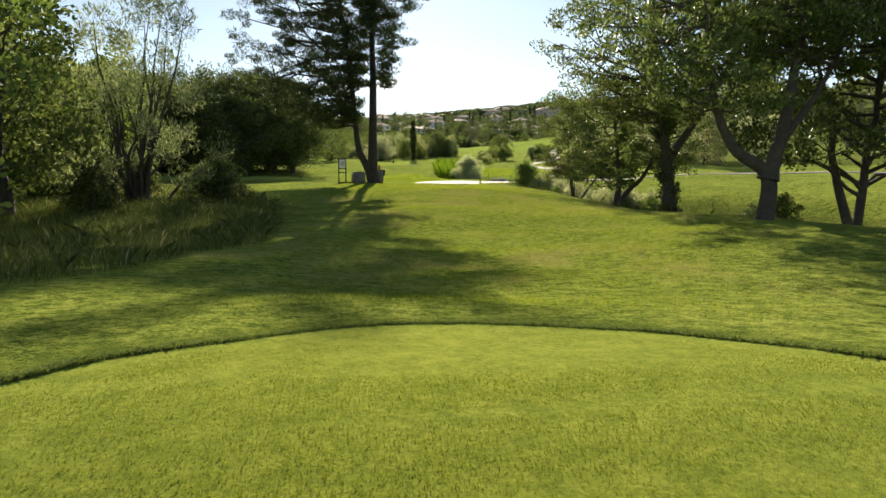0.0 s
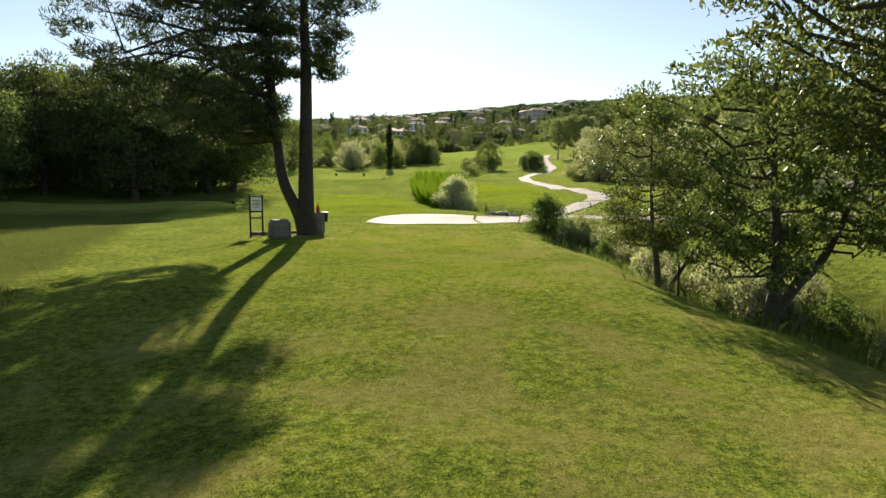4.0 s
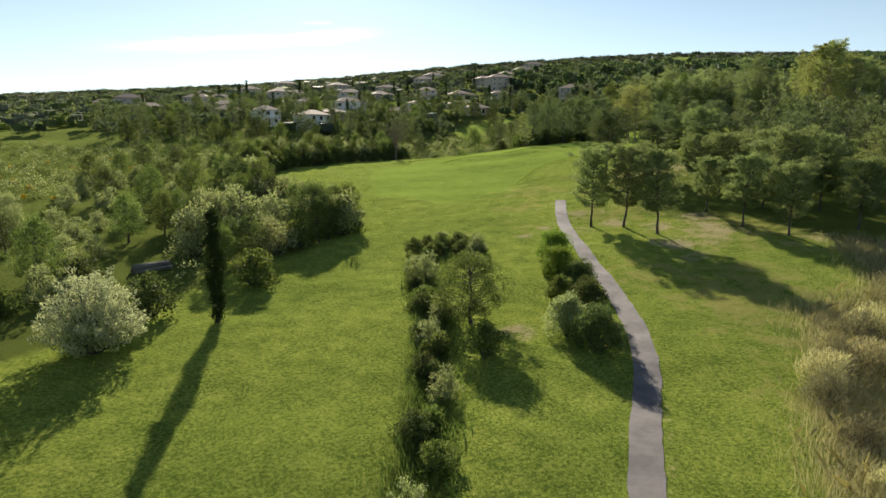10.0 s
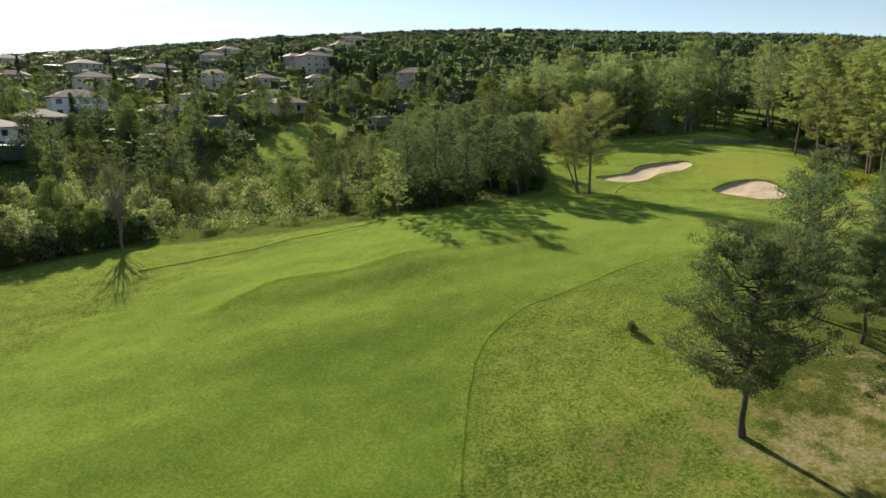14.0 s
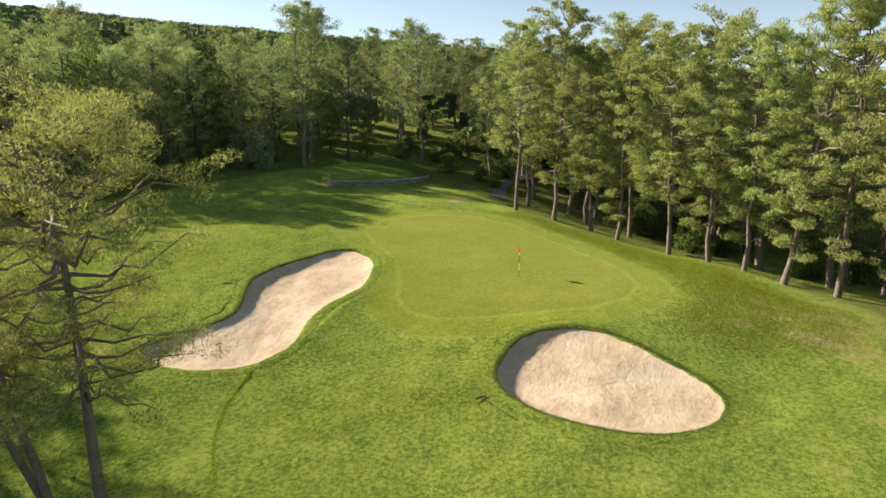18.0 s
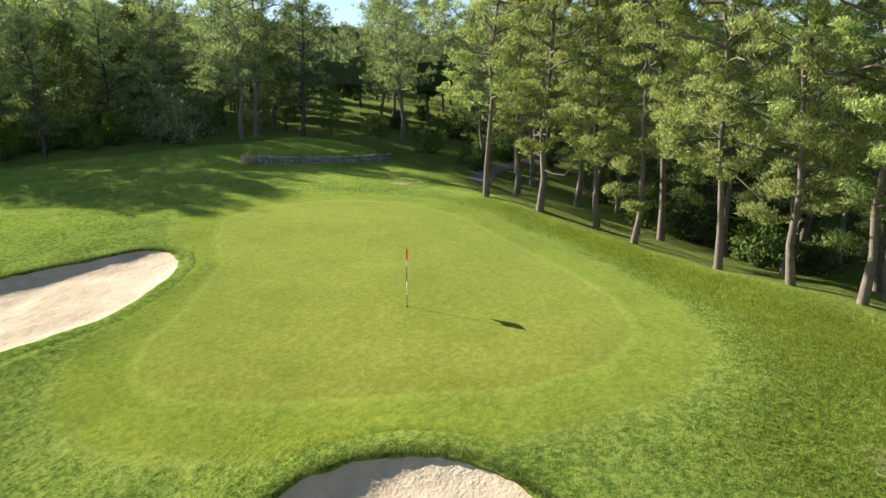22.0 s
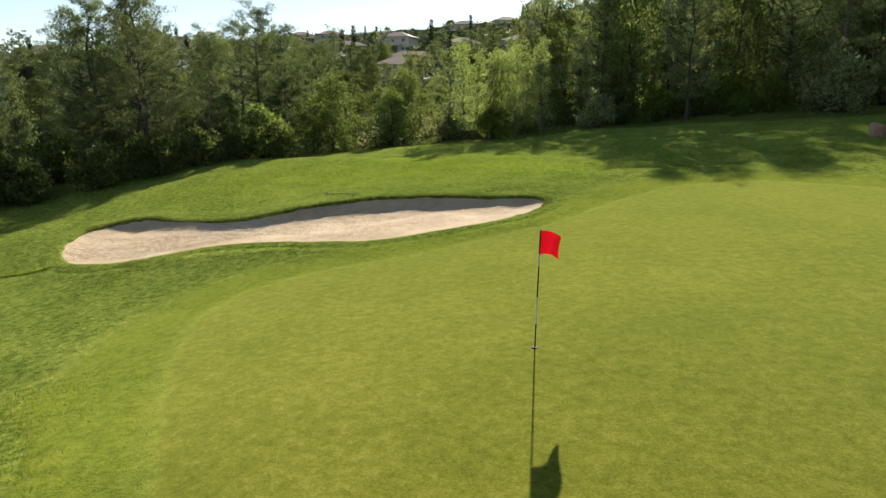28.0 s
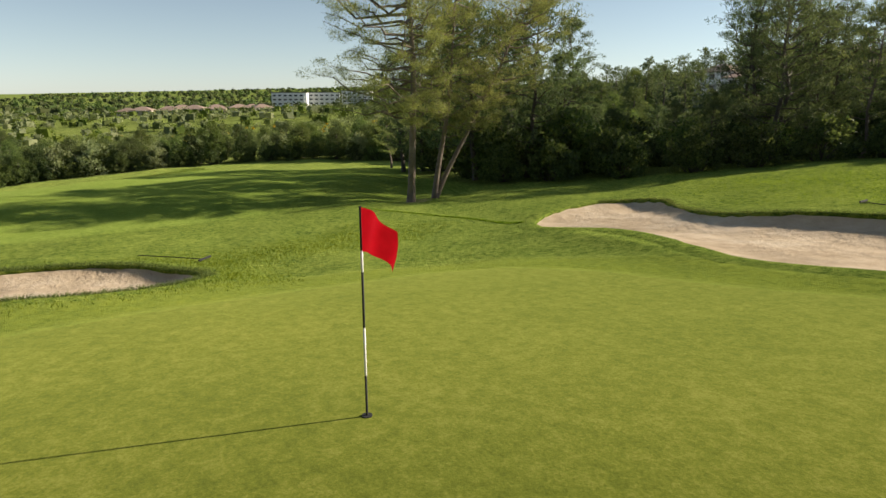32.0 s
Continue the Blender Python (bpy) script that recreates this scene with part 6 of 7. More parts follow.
def clumps_stuff(name, label, category, p, size, per, leaf, mats, seed, lift=0.45, tall=1.0, solid=True):
    """Far bushes and crowns, too many to count: leaf clumps on the ground, joined by colour."""
    r = np.random.RandomState(seed)
    z = ground_z(p[:, 0], p[:, 1])
    c = np.c_[p, z + size * lift * tall]
    kinds = r.randint(0, len(mats), len(p))
    for k, m in enumerate(mats):
        q = kinds == k
        v, f = leaf_cards(c[q], per, size[q], leaf[0], leaf[1], r, up=0.4, flat=0.8 * tall)
        if solid:
            core = BLOCKER_V[None] * (size[q] * r.uniform(0.62, 0.78, q.sum()))[:, None, None]
            turn = r.uniform(0, 6.28, q.sum())[:, None]
            core = np.stack([core[:, :, 0] * np.cos(turn) - core[:, :, 1] * np.sin(turn), core[:, :, 0] * np.sin(turn) + core[:, :, 1] * np.cos(turn), core[:, :, 2] * 0.8 * tall], 2)
            core += r.normal(size=core.shape) * size[q][:, None, None] * 0.06 + c[q][:, None, :]
            f = np.concatenate([f, (BLOCKER_F[None] + 8 * np.arange(q.sum())[:, None, None]).reshape(-1, 4) + len(v)])
            v = np.concatenate([v, core.reshape(-1, 3)])
        tagged(new(name, mesh_of(name, v, f, m, smooth=False)), label, category, kind="stuff")


def spread(n, seed, x0, x1, y0, y1):
    r = np.random.RandomState(seed)
    return np.c_[r.uniform(x0, x1, n), r.uniform(y0, y1, n)], r


def clear_of(p, margin=2.0):
    keep = (inside(p[:, 0], p[:, 1], MOWN) < -margin) & (inside(p[:, 0], p[:, 1], LAWN) < -1)
    for x, y, *_ in HOUSES:
        keep &= np.hypot(p[:, 0] - x, p[:, 1] - y) > 9
    return p[keep]


# x, y, width, depth, storeys, turn, kind
HOUSES = [(-25.5, 393, 10, 9, 2, 10, 1), (-40, 416, 12, 9, 1, -20, 0), (3, 408, 11, 9, 1, 30, 0), (13, 425, 14, 10, 2, 5, 1), (36, 420, 15, 9, 1, 0, 2), (54, 452, 10, 8, 1, 20, 1), (-42, 446, 13, 10, 1, 10, 0), (-55, 481, 13, 9, 2, -15, 0),
          (-13, 500, 12, 10, 2, 25, 0), (-2, 470, 12, 9, 1, -10, 0), (24, 485, 13, 10, 2, 0, 0), (48, 515, 13, 9, 1, 15, 0), (70, 490, 12, 9, 2, -20, 0), (93, 497, 13, 10, 1, 10, 0), (125, 512, 16, 10, 3, 5, 0), (141, 446, 14, 11, 2, -30, 0),
          (128, 545, 14, 10, 2, 12, 0), (179, 590, 18, 12, 2, 0, 0), (199, 615, 18, 12, 3, -10, 0), (155, 570, 14, 10, 2, 20, 0), (-46, 540, 14, 10, 1, 0, 0), (-28, 565, 13, 10, 2, 10, 0), (0, 560, 14, 10, 1, -15, 0), (30, 570, 13, 10, 2, 25, 0), (62, 560, 14, 10, 1, 0, 0),
          (95, 585, 13, 10, 2, -12, 0), (240, 425, 14, 10, 2, 30, 0), (76, 425, 13, 10, 1, 10, 0), (78, 450, 16, 9, 1, 0, 2), (112, 480, 12, 9, 1, 0, 0), (-8, 384, 12, 9, 2, 40, 1), (-75, 455, 13, 9, 1, 20, 0), (-90, 500, 14, 10, 2, 0, 0), (-110, 540, 14, 10, 1, 15, 0), (230, 690, 16, 12, 2, 0, 0), (120, 640, 15, 11, 2, 8, 0),
          (60, 640, 14, 10, 1, -8, 0), (0, 640, 14, 10, 2, 20, 0), (-60, 620, 14, 10, 1, 0, 0)]
p, r = spread(1500, 41, -130, -28, 190, 345)
p = clear_of(p)
p = p[(inside(p[:, 0], p[:, 1], BELT_WEST) < 1)]
clumps_stuff("maquis", "low grey-green scrub covering the slope", "scrub", p, r.uniform(0.7, 1.9, len(p)), 105, (0.30, 0.16), [PALE_LEAVES, LEAVES, DARK_LEAVES], 42, solid=False)
p, r = spread(2600, 43, -70, 110, 298, 400)
p = clear_of(p, 4)
clumps_stuff("maquis", "low scrub between the fairway and the houses", "scrub", p, r.uniform(0.8, 2.2, len(p)), 105, (0.32, 0.17), [LEAVES, PALE_LEAVES, DARK_LEAVES, DARK_NEEDLES], 44, solid=False)
p, r = spread(240, 45, -130, -60, 195, 330)
p = clear_of(p)
GORSE = leafy("gorse_flowers", (0.40, 0.27, 0.010), (0.62, 0.44, 0.02), 0.3)
clumps_stuff("gorse", "yellow flowering gorse in the scrub", "gorse", p[:60], r.uniform(0.5, 0.9, 60), 40, (0.3, 0.16), [GORSE], 46)
p, r = spread(2300, 47, -180, 260, 370, 720)
p = clear_of(p)
clumps_stuff("garden_trees", "trees of the gardens round the far houses", "far trees", p, r.uniform(2.0, 4.2, len(p)), 66, (0.8, 0.45), [HAZE_LEAVES, LEAVES, DARK_NEEDLES, HAZE_LEAVES], 48, 0.75)
p, r = spread(5000, 49, -700, 1000, 560, 1180)
clumps_stuff("hill_woods", "woods covering the far hill", "far woods", clear_of(p), r.uniform(4.0, 7.5, len(p))[:len(clear_of(p))], 84, (1.05, 0.65), [HAZE_LEAVES, HAZE_LEAVES, DARK_NEEDLES], 50, 0.6, 0.7)
p, r = spread(1900, 51, 130, 520, 150, 600)
p = clear_of(p, 20)
clumps_stuff("slope_woods", "pine woods on the far slope", "far woods", p, r.uniform(2.8, 4.6, len(p)), 44, (1.2, 0.6), [DARK_NEEDLES, DARK_NEEDLES, DARK_LEAVES], 52, 1.6)
p, r = spread(2600, 53, -700, -110, 120, 560)
clumps_stuff("valley_scrub", "scrub and olive trees across the valley", "far woods", clear_of(p), r.uniform(1.4, 3.2, len(p))[:len(clear_of(p))], 36, (0.9, 0.5), [PALE_LEAVES, BRIGHT_LEAVES, PALE_LEAVES, LEAVES], 54, 0.6)
p, r = spread(1500, 55, -1400, -350, 0, 900)
clumps_stuff("plain_woods", "trees on the far plain", "far woods", p, r.uniform(3.0, 6.0, len(p)), 26, (2.2, 1.2), [LEAVES, DARK_LEAVES], 56, 0.6)
p, r = spread(900, 57, -500, 300, -300, 20)
clumps_stuff("back_woods", "woods behind the tee", "far woods", clear_of(p), r.uniform(3.0, 6.0, len(p))[:len(clear_of(p))], 30, (1.8, 1.0), [LEAVES, DARK_LEAVES], 58, 0.6)

MIDDLE = [(-75, 345), (-20, 352), (30, 345), (62, 352), (48, 385), (85, 400), (125, 395), (150, 440), (60, 440), (-20, 440), (-95, 400)]
for i, (x, y) in enumerate(scatter(MIDDLE, 150, 5.5, 64, LAWN +  [(h[0], h[1]) for h in HOUSES] + [(h[0], h[1] - 5) for h in HOUSES])):
    if i % 5 in (0, 2):
        plant((DARK_TREES if i % 5 else BROAD)[i % 3], x, y, "tree", "dark full-crowned tree between the fairway and the houses", "tree", "trees below the houses", size=random.uniform(0.6, 1.0))
    else:
        FAR_PINES.append((THIN_PINES[i % 4], x, y, random.uniform(0.65, 1.0)))


def joined_copies(pieces, k):
    """Many plants as one sheet of four-cornered faces: mesh k of each, set on the ground."""
    vs, fs, o, cache = [], [], 0, {}
    for i, (meshes, x, y, size) in enumerate(pieces):
        me = meshes[k]
        if me.name not in cache:
            co, lv = np.empty(len(me.vertices) * 3), np.empty(len(me.loops), np.int32)
            me.vertices.foreach_get("co", co)
            me.loops.foreach_get("vertex_index", lv)
            st, tot = np.empty(len(me.polygons), np.int32), np.empty(len(me.polygons), np.int32)
            me.polygons.foreach_get("loop_start", st)
            me.polygons.foreach_get("loop_total", tot)
            cache[me.name] = co.reshape(-1, 3), lv[st[tot == 4][:, None] + np.arange(4)]
        co, f = cache[me.name]
        a = i * 2.4
        turned = np.c_[co[:, 0] * math.cos(a) - co[:, 1] * math.sin(a), co[:, 0] * math.sin(a) + co[:, 1] * math.cos(a), co[:, 2]]
        vs.append(turned * size + (x, y, gz(x, y)))
        fs.append(f + o)
        o += len(co)
    return np.concatenate(vs), np.concatenate(fs)


for kinds, words in ((THIN_PINES, "dark pines of the far woods, seen only as a mass"), (THIN_LIGHT_PINES, "light green pines of the far woods, seen only as a mass")):
    chosen = [q for q in FAR_PINES if q[0] in kinds]
    for k in (0, 1):
        v, f = joined_copies(chosen, k)
        tagged(new("far_pine_crowns" if k else "far_pine_trunks", mesh_of("far_pines", v, f, kinds[0][k].materials[0], smooth=not k)), words if k else "bare trunks of the far pines", "far pines", kind="stuff")

for kinds, words in ((PALE_BUSHES, "pale grey-green shrubs deep in the thicket, seen only as a mass"), (BUSHES, "green shrubs deep in the thicket, seen only as a mass")):
    chosen = [q for q in FAR_SHRUBS if q[0] in kinds]
    for k in (0, 1):
        v, f = joined_copies(chosen, k)
        tagged(new("thicket_shrubs" if k else "thicket_stems", mesh_of("thicket", v, f, kinds[0][k].materials[0], smooth=not k)), words if k else "stems of the shrubs deep in the thicket", "shrubs", kind="stuff")

# ---- houses ----


def hip_roof(w, d, z, rise, eave=0.5, thick=0.18):
    a, b = w / 2 + eave, d / 2 + eave
    k = min(a, b)
    ridge = max(a - k, 0.01)
    v = [(-a, -b, z), (a, -b, z), (a, b, z), (-a, b, z), (-ridge, 0, z + rise), (ridge, 0, z + rise)]
    v += [(x, y, z - thick) for x, y, _ in v[:4]]
    return v, [(0, 1, 5, 4), (1, 2, 5), (2, 3, 4, 5), (3, 0, 4), (1, 0, 6, 7), (2, 1, 7, 8), (3, 2, 8, 9), (0, 3, 9, 6), (6, 9, 8, 7)]


def make_house(x, y, w, d, storeys, turn, kind):
    z, h = gz(x, y), 2.9 * storeys
    words = ("pastel villa with a tiled hipped roof on the hillside", "white villa with a tiled hipped roof", "long low house with a pale roof")[kind]
    top = thing("house", words, "house", "houses on the hillside", at=pose(x, y, z, 0, 0, turn))
    wall = WHITE_PAINT if kind == 1 else PLASTER
    part("wall", from_bm("wall", box_bm(w, d, h + 1.5, 0.03, (0, 0, -1.5)), wall), top)
    v, f = hip_roof(w, d, h, 0.22 * d)
    part("roof", mesh_of("roof", v, f, ROOF, smooth=False), top, "tiled roof")
    part("chimney", from_bm("chimney", box_bm(0.6, 0.6, 1.3, 0.03, (w * 0.25, d * 0.1, h + 0.2)), wall), top)
    n = max(2, int(w // 3.2))
    for s in range(storeys):
        for k in range(n):
            wx = -w / 2 + w * (k + 0.5) / n
            door = s == 0 and k == n // 2
            win = part("door" if door else "window", from_bm("frame", box_bm(1.5, 0.14, 2.2 if door else 1.35, 0.02), WHITE_PAINT if kind != 1 else WOOD), top, at=pose(wx, -d / 2 - 0.02, 2.9 * s + (0.05 if door else 0.95)))
            part("pane", from_bm("pane", box_bm(1.25, 0.06, 1.95 if door else 1.12, 0.01, (0, 0, 0.1)), GLASS), win, at=pose(0, -0.06, 0))
    if kind != 2:
        porch = part("porch", from_bm("porch", box_bm(w * 0.45, 2.6, 0.22, 0.03, (w * 0.12, -d / 2 - 1.4, 2.6)), wall), top)
        for k in (-1, 1):
            part("post", from_bm("post", box_bm(0.28, 0.28, 2.6, 0.03), wall), porch, at=pose(w * 0.12 + k * w * 0.2, -d / 2 - 2.5, 0))
    return top


for row in HOUSES:
    make_house(*row)


def make_block(x, y, w, d, storeys, turn):
    z = gz(x, y)
    top = thing("apartment_block", "white flat-roofed apartment block far across the valley", "building", "far apartment blocks", at=pose(x, y, z, 0, 0, turn))
    part("wall", from_bm("wall", box_bm(w, d, storeys * 3 + 2, 0.05, (0, 0, -1)), WHITE_PAINT), top)
    part("roof", from_bm("roof", box_bm(w + 0.6, d + 0.6, 0.4, 0.05, (0, 0, storeys * 3 + 1)), CONCRETE), top)
    for s in range(storeys):
        part("balcony", from_bm("balcony", box_bm(w * 0.9, 1.6, 1.1, 0.04, (0, -d / 2 - 0.7, s * 3 + 0.4)), WHITE_PAINT), top)
        for k in range(int(w // 4)):
            part("window", from_bm("window", box_bm(2.2, 0.2, 1.6, 0.02), GLASS), top, at=pose(-w / 2 + 4 * k + 2.2, -d / 2 - 0.02, s * 3 + 1.0))


for x, y, w, d, s, t in ((-395, 345, 26, 13, 4, 70), (-400, 372, 24, 13, 4, 75), (-398, 398, 24, 13, 4, 72), (-385, 422, 20, 13, 3, 80)):
    make_block(x, y, w, d, s, t)
for i, (x, y) in enumerate(((-330, 275), (-345, 288), (-335, 302), (-350, 318), (-325, 262), (-360, 260), (-372, 290), (-380, 315), (-340, 245), (-365, 235), (-385, 268))):
    make_house(x, y, 13, 10, 1, 70 + 11 * (i % 4), 0)
for i, (x, y) in enumerate(scatter([(-60, 400), (130, 420), (220, 600), (0, 620), (-100, 520)], 26, 16, 61)):
    plant(FAR_CYPRESS, x, y, "cypress_tree", "slim dark cypress in a garden on the hillside", "cypress", "cypresses on the hillside", size=random.uniform(0.8, 1.25))


def make_palm():
    r = np.random.RandomState(66)
    v, f = tube(wiggle(np.array([0, 0, -0.3]), np.array([0.3, 0.1, 8.0]), 6, 0.05, r), [0.3, 0.24, 0.22, 0.2, 0.2, 0.22], 8)
    pieces = []
    for k in range(26):
        a, e = k * 2.39996, r.uniform(-0.5, 1.0)
        c = [(0.3 + math.cos(a) * s * 2.2, 0.1 + math.sin(a) * s * 2.2, 8.0 + e * s * 1.4 - 1.3 * s * s) for s in (0, 0.3, 0.6, 0.85, 1.0)]
        side = np.array([-math.sin(a), math.cos(a), 0]) * 0.28
        row = [np.array(q) - side * w for q, w in zip(c, (0.2, 1, 1, 0.7, 0.1))] + [np.array(q) + side * w for q, w in zip(c, (0.2, 1, 1, 0.7, 0.1))]
        pieces.append((np.array(row), [(i, i + 1, i + 6, i + 5) for i in range(4)]))
    lv, lf = joined(pieces)
    return mesh_of("trunk", v, f, BARK), mesh_of("crown", lv, lf, LEAVES, smooth=False)


PALM = make_palm()
for x, y in ((59, 560), (20, 460), (30, 505), (64, 470), (40, 440), (88, 530)):
    plant(PALM, x, y, "palm_tree", "palm tree in a garden on the hillside", "palm", "palms on the hillside", size=random.uniform(0.9, 1.2))

WAYSIDE = make_bush(641, 2.2, 2.4, 110, 110, (0.13, 0.045), 0.38, LEAVES, DARK_BARK, up=0.8, ragged=0.2)
SILVER = make_bush(640, 2.2, 2.6, 120, 130, (0.11, 0.042), 0.38, SILVER_LEAVES, DARK_BARK, up=0.7, ragged=0.10)
plant(SILVER, -44.0, 102.5, "shrub", "rounded silver-leaved shrub at the end of the reeds", "shrub", size=1.3)
plant(WAYSIDE, -43.7, 84.0, "shrub", "rounded grey-green shrub on the ditch's bank", "shrub", size=0.85)
for line, seed in (([(-44.9, 93.9), (-45.1, 92.8), (-45.5, 91.6), (-45.7, 89.4)], 91), ([(-36.6, 95.0), (-35.1, 94.4)], 92)):
    p, r = along(line, 900, 0.035, seed)
    z = ground_z(p[:, 0], p[:, 1]) + 0.03
    a, h = r.uniform(0, 6.28, len(p)), r.uniform(0.03, 0.09, len(p))
    w = np.c_[np.cos(a), np.sin(a), 0 * a] * 0.008
    foot = np.c_[p, z]
    v = np.stack([foot - w, foot + w, foot + np.c_[r.normal(size=(len(p), 2)) * 0.03, h]], 1).reshape(-1, 3)
    tagged(new("joint_grass", mesh_of("joint_grass", v, np.arange(len(v)).reshape(-1, 3), BRIGHT_LEAVES, smooth=False)), "grass growing in a joint of the asphalt", "grass", kind="stuff")
for line, n, seed in (([(76, 277), (73.4, 276.4), (70.6, 275.1), (67.4, 272.7)], 2600, 93), ([(12.8, 236.2), (16.3, 240.5), (19.9, 244.6), (23.6, 247.7), (28.3, 249.2), (33.1, 248.9), (38.4, 248.6), (43.2, 248.1), (51.8, 246.1)], 6000, 94)):
    p, r = along(line, n, 0.05, seed)
    blades(p, 0.03, 0.10, 0.016, 0.6, r, TURF_BLADES, "shaggy_grass", "thin line of longer grass where two cuts meet", "grass")

# ---- small things ----


def make_sign():
    x, y = -58.35, 81.9
    top = thing("hole_sign", "small notice board on two dark posts beside the tee", "sign", at=pose(x, y, gz(x, y), 0, 0, 18))
    for k in (-1, 1):
        part("post", from_bm("post", box_bm(0.07, 0.07, 2.0, 0.008), BLACK_PAINT), top, at=pose(0.27 * k, 0, -0.1))
    board = part("board", from_bm("board", box_bm(0.50, 0.04, 0.62, 0.01), WHITE_PAINT), top, "pale printed board", at=pose(0, 0, 1.16))
    for z, w in ((0.44, 0.36), (0.34, 0.30), (0.26, 0.34), (0.16, 0.22)):
        part("print_bar", from_bm("print_bar", box_bm(w, 0.006, 0.035), CONCRETE), board, at=pose(0, -0.022, z))
    for z in (1.78, 1.10, 0.82):
        part("rail", from_bm("rail", box_bm(0.50, 0.055, 0.06, 0.006), BLACK_PAINT), top, at=pose(0, 0, z))


def rough_block(sx, sy, sz, seed, amount=0.06, cuts=3):
    bm = box_bm(sx, sy, sz, min(sx, sy, sz) * 0.12)
    bmesh.ops.subdivide_edges(bm, edges=bm.edges[:], cuts=cuts, use_grid_fill=True)
    r = random.Random(seed)
    for v in bm.verts:
        k = noise.noise(v.co * (1.6 / max(sx, sz)) * 1.2 + Vector((seed, 0, 0)))
        v.co += v.normal * (k * amount * 2 + r.uniform(-0.2, 0.2) * amount)
    return bm


def make_washer():
    x, y = -57.3, 79.9
    tagged(new("concrete_block", from_bm("concrete_block", rough_block(0.85, 0.8, 0.85, 3, 0.03), CONCRETE, True)), "rough concrete block standing on the turf", "block").matrix_basis = pose(x, y, gz(x, y) - 0.05, 0, 0, 12)
    x, y = -55.65, 82.0
    top = thing("ball_washer", "red ball washer with a black bin on a concrete stand", "ball washer", at=pose(x, y, gz(x, y), 0, 0, 10))
    part("stand", from_bm("stand", rough_block(0.5, 0.5, 1.0, 5, 0.015, 2), CONCRETE, True), top, "weathered concrete stand")
    v, f = tube([(0, 0, 0.98), (0, 0, 1.05), (0, 0, 1.22), (0, 0, 1.27), (0, 0, 1.33)], [0.10, 0.085, 0.085, 0.05, 0.03], 14)
    body = part("body", mesh_of("body", v, f, RED_METAL), top, "red painted metal body")
    v, f = tube([(0, 0, 1.33), (0, 0, 1.40)], [0.035, 0.03], 10)
    part("knob", mesh_of("knob", v, f, RED_METAL), body)
    v, f = tube([(0, 0, 0), (0, 0, 0.42), (0, 0, 0.45)], [0.13, 0.16, 0.17], 16)
    bin_ = part("bin", mesh_of("bin", v, f, BLACK_PAINT), top, "black plastic bin", at=pose(0.36, 0.25, 0.55))
    part("bag_edge", mesh_of("bag_edge", *tube([(0, 0, 0.43), (0, 0, 0.46)], [0.178, 0.175], 16), WHITE_PAINT), bin_, "pale bag folded over the rim")
    x, y = -57.0, 82.8
    tagged(new("timber_edging", from_bm("timber_edging", box_bm(3.4, 0.14, 0.16, 0.02), WOOD)), "low weathered timber edging round a bare patch", "edging").matrix_basis = pose(x, y, gz(x, y) - 0.03, 0, 0, 14)


make_sign()
make_washer()


def make_stake(x, y, h, lean, label="thin dark marker stake standing in the turf"):
    top = tagged(new("marker_stake", mesh_of("marker_stake", *tube([(0, 0, -0.15), (0, 0, h * 0.5), (0, 0, h)], [0.035, 0.032, 0.03], 8), BLACK_PAINT)), label, "stake", "marker stakes")
    top.matrix_basis = pose(x, y, gz(x, y), lean[0], lean[1], 0)


for x, y, h, lean in ((-43.7, 88.3, 0.75, (0, 14)), (-39.4, 94.4, 0.8, (0, 0)), (-43.9, 94.4, 0.75, (0, 3)), (-37.9, 146.1, 1.2, (0, 0)), (-46.1, 68.5, 0.9, (0, 0)), (-20.8, 178.5, 0.9, (0, 0)), (-21.6, 186.5, 0.9, (0, 0)), (-21.9, 173.8, 0.9, (0, 0))):
    make_stake(x, y, h, lean)


def make_rock(x, y, s, seed):
    bm = bmesh.new()
    bmesh.ops.create_icosphere(bm, subdivisions=3, radius=0.5)
    for v in bm.verts:
        k = noise.noise(v.co * 2.2 + Vector((seed * 3.1, 1, 0))) * 0.5 + noise.noise(v.co * 6 + Vector((seed, 4, 2))) * 0.12
        v.co *= 1 + k
        v.co.z = max(v.co.z * 0.62, -0.3)
    ob = tagged(new("boulder", from_bm("boulder", bm, STONE)), "pale grey boulder at the mouth of the ditch", "boulder", "boulders at the ditch")
    ob.matrix_basis = pose(x, y, gz(x, y) + 0.08 * s, 0, 0, seed * 47) @ Matrix.Diagonal((s * 1.2, s * 0.85, s, 1))


for i, (x, y, s) in enumerate(((-43.45, 94.3, 0.6), (-42.9, 93.8, 0.85), (-42.2, 93.5, 0.75), (-41.45, 93.4, 1.0), (-40.7, 93.8, 0.8), (-40.2, 94.3, 0.7), (-43.3, 95.3, 0.5), (-40.1, 95.1, 0.55))):
    make_rock(x, y, s, i + 2)


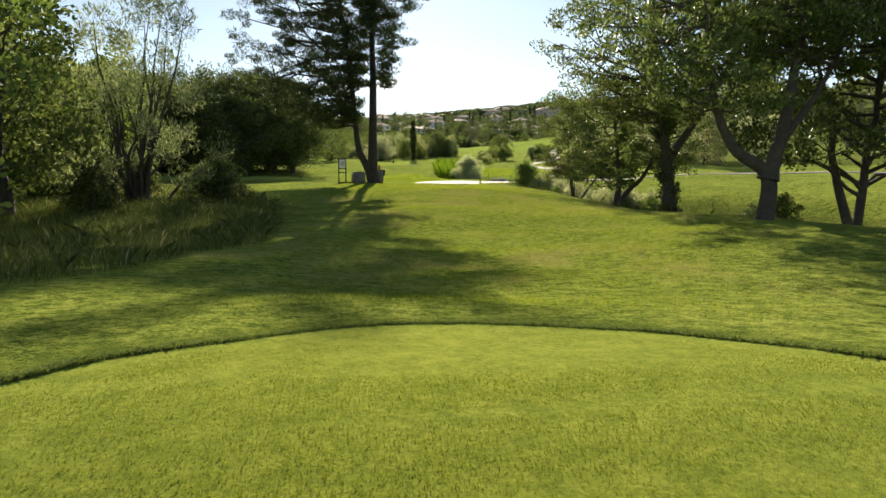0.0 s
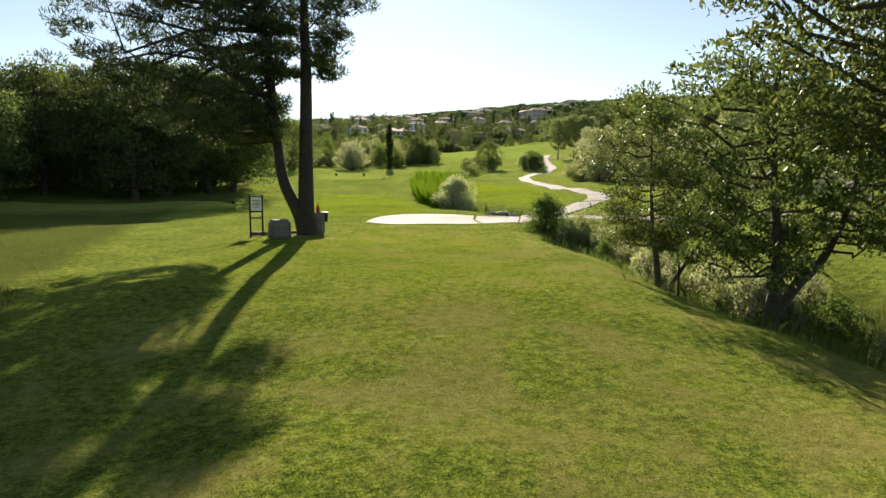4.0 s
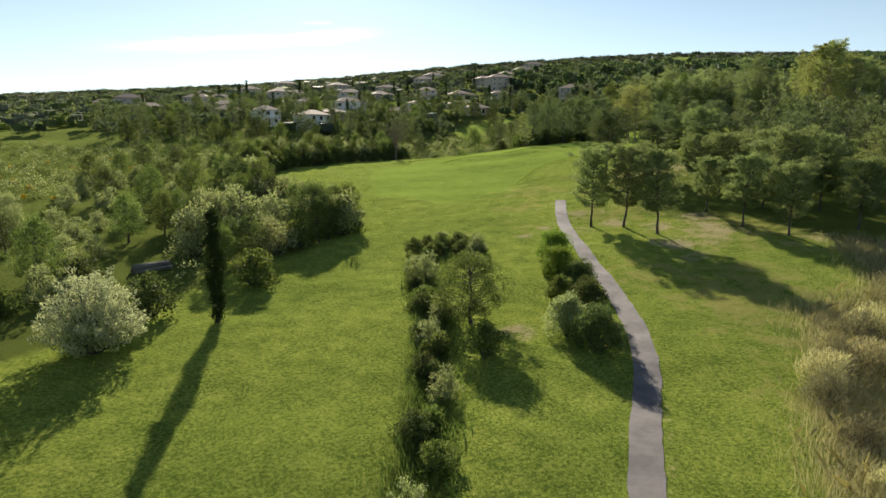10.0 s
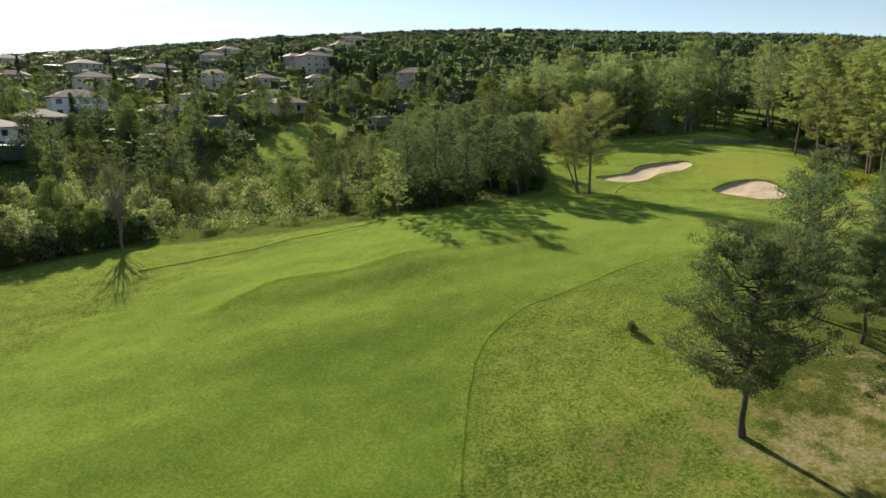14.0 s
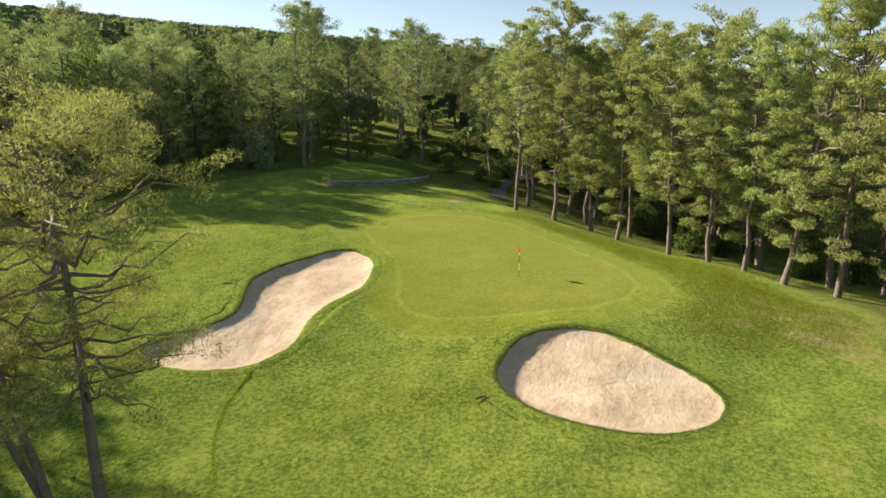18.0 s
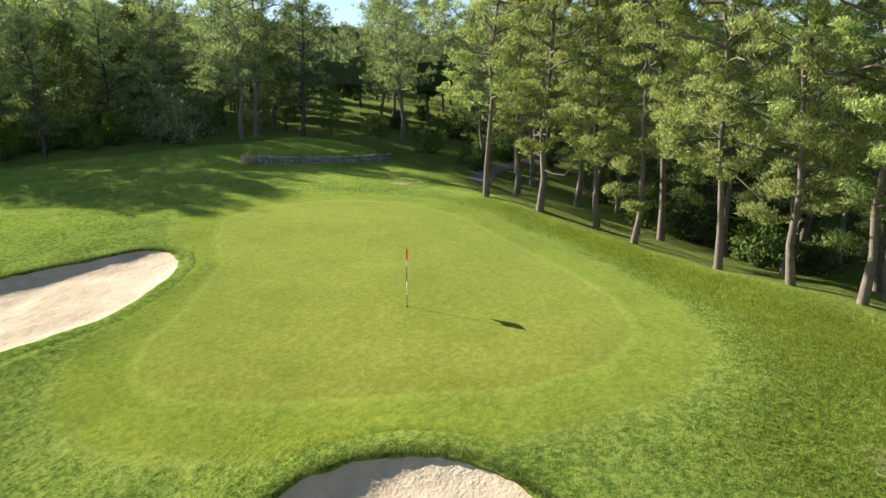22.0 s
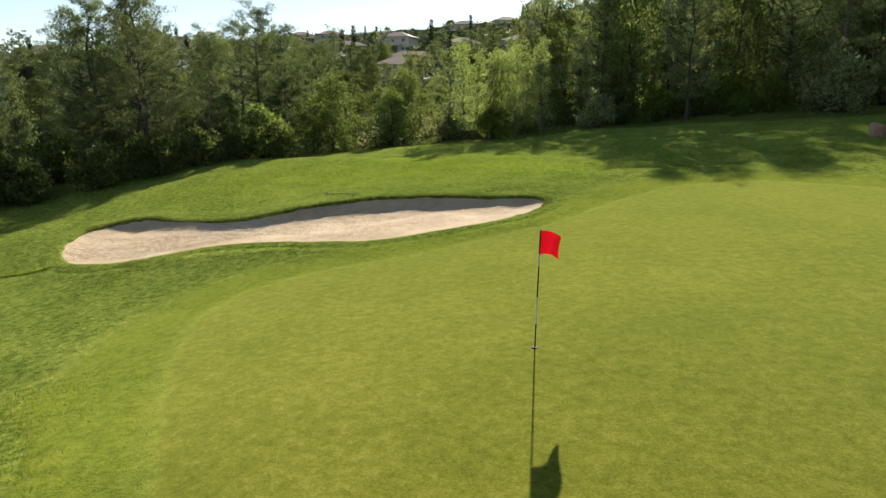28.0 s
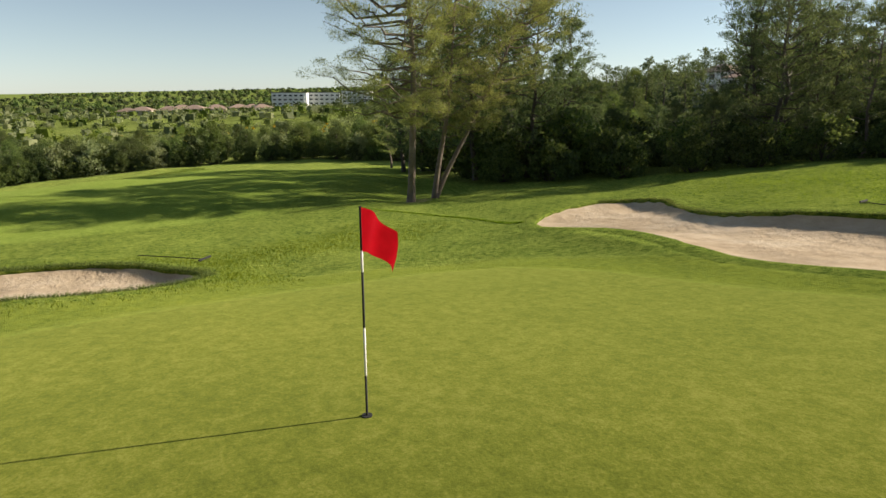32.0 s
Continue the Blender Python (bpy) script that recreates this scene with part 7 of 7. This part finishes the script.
def make_pipes():
    for i, (dx, dz) in enumerate(((-0.5, 0.22), (0.0, 0.22), (0.5, 0.22), (-0.25, 0.62), (0.25, 0.62))):
        r = 0.24
        t = np.linspace(0, 2 * np.pi, 16, endpoint=False)
        ring = lambda q, y: np.c_[q * np.cos(t), np.full(16, y), q * np.sin(t)]
        v = np.concatenate([ring(r, -1.9), ring(r, 1.9), ring(r * 0.8, 1.9), ring(r * 0.8, -1.9)])
        f = [(a * 16 + k, a * 16 + (k + 1) % 16, ((a + 1) % 4) * 16 + (k + 1) % 16, ((a + 1) % 4) * 16 + k) for a in range(4) for k in range(16)]
        ob = tagged(new("concrete_pipe", mesh_of("concrete_pipe", v, f, CONCRETE)), "pale concrete pipe lying in a stack on the grass", "pipe", "stack of pipes")
        ob.matrix_basis = pose(-45.0, 200.2, gz(-45.0, 200.2), 0, 0, 118) @ pose(dx, 0.1 * (i % 2), dz)


make_pipes()


def make_tee_marker(x, y, mat, words, size=1.4):
    top = tagged(new("tee_marker", mesh_of("tee_marker", *tube([(0, 0, -0.1), (0, 0, 0.05), (0, 0, 0.14), (0, 0, 0.21), (0, 0, 0.25)], [0.05, 0.09, 0.12, 0.09, 0.02], 12), mat)), words, "tee marker", "tee markers")
    top.matrix_basis = pose(x, y, gz(x, y)) @ Matrix.Diagonal((size, size, size, 1))


for x, y in ((-62.1, 110.1), (-47.2, 144.8), (-51.1, 146.0)):
    make_tee_marker(x, y, BLACK_PAINT, "small dark tee marker on the mown tee")
for x, y in ((-44.9, 140.9), (-44.5, 141.3)):
    make_tee_marker(x, y, WHITE_PAINT, "small white tee marker on the turf", 0.8)


def make_valve_box(x, y, size=1.0):
    top = thing("valve_box", "round irrigation cover set in the turf", "valve box", at=pose(x, y, gz(x, y) - 0.02) @ Matrix.Diagonal((size, size, size, 1)))
    part("collar", mesh_of("collar", *tube([(0, 0, -0.1), (0, 0, 0.05), (0, 0, 0.06)], [0.34, 0.34, 0.30], 20), CONCRETE), top)
    part("lid", mesh_of("lid", *tube([(0, 0, 0.05), (0, 0, 0.085), (0, 0, 0.09)], [0.27, 0.27, 0.24], 20), BLACK_PAINT), top, "dark lid")


make_valve_box(-49.7, 102.2, 0.45)
plant(DARK_BUSHES[0], 32.1, 241.0, "brush_pile", "low heap of dark cuttings lying on the turf", "brush pile", size=0.28)


def make_rake(a, b, label):
    """A bunker rake lying from a (head) to b."""
    za, zb = gz(*a) + 0.06, gz(*b) + 0.05
    d = math.hypot(b[0] - a[0], b[1] - a[1])
    top = thing("bunker_rake", label, "rake", "bunker rakes", at=pose(a[0], a[1], max(za, zb) - 0.04, 0, 0, math.degrees(math.atan2(b[1] - a[1], b[0] - a[0]))))
    part("handle", mesh_of("handle", *tube([(0, 0, 0.06), (d * 0.5, 0, 0.05), (d, 0, 0.02)], [0.014, 0.014, 0.014], 8), BLACK_PAINT), top)
    head = part("head", from_bm("head", box_bm(0.05, 0.62, 0.06, 0.01), BLACK_PAINT), top, at=pose(0, 0, 0.06))
    for k in range(9):
        part("tine", mesh_of("tine", *tube([(0, 0, 0), (0.02, 0, -0.09)], [0.008, 0.004], 5), BLACK_PAINT), head, at=pose(0, -0.28 + 0.07 * k, 0.01))


make_rake((76.95, 264.9), (75.4, 262.9), "dark bunker rake lying on the turf by the sand")
make_rake((84.6, 284.5), (86.0, 284.9), "dark bunker rake lying on the bunker's far edge")


def make_wall():
    """Dry-stone retaining wall of the raised tee behind the green, stone by stone."""
    line = smooth_line([(115.4, 292.3), (116.4, 290.2), (118.2, 288.0), (120.6, 286.0), (123.4, 284.3), (125.2, 284.2)], 10)
    step = np.r_[0, np.cumsum(np.linalg.norm(np.diff(line, axis=0), axis=1))]
    top = thing("stone_wall", "low dry-stone retaining wall of a raised tee", "wall", kind="structure")
    r = random.Random(8)
    blocks = [from_bm("stone", rough_block(1, 0.36, 1, 20 + k, 0.045, 2), STONE, True) for k in range(6)]
    z0 = [gz(*p) for p in line]
    for course in range(3):
        s = r.uniform(-0.2, 0.1)
        while s < step[-1] - 0.15:
            w = r.uniform(0.35, 0.75)
            c = s + w / 2
            x, y, z = np.interp(c, step, line[:, 0]), np.interp(c, step, line[:, 1]), np.interp(c, step, z0)
            x2, y2 = np.interp(c + 0.1, step, line[:, 0]), np.interp(c + 0.1, step, line[:, 1])
            ob = part("stone", blocks[r.randrange(6)], top)
            ob.matrix_basis = pose(x, y, min(z, gz(x - 0.5, y - 0.5)) - 0.12 + course * 0.27, 0, 0, math.degrees(math.atan2(y2 - y, x2 - x)) + r.uniform(-4, 4)) @ Matrix.Diagonal((w * 0.97, 1, r.uniform(0.25, 0.31), 1))
            s += w
    x, y = 115.0, 292.6
    ob = tagged(new("end_stone", from_bm("end_stone", rough_block(0.55, 0.5, 0.85, 44, 0.06), plain("pink_stone", (0.42, 0.24, 0.17), (0.58, 0.38, 0.29), 3, 0.9), True)), "upright pinkish stone at the end of the wall", "stone")
    ob.matrix_basis = pose(x, y, gz(x, y) - 0.1)


make_wall()
make_path("wood_path", [(121.5, 274.0), (126, 275), (133, 276.2), (140, 276), (149, 274.5), (160, 270)], 1.8, 1.8, "grey gravel path leading into the pine wood", 7)
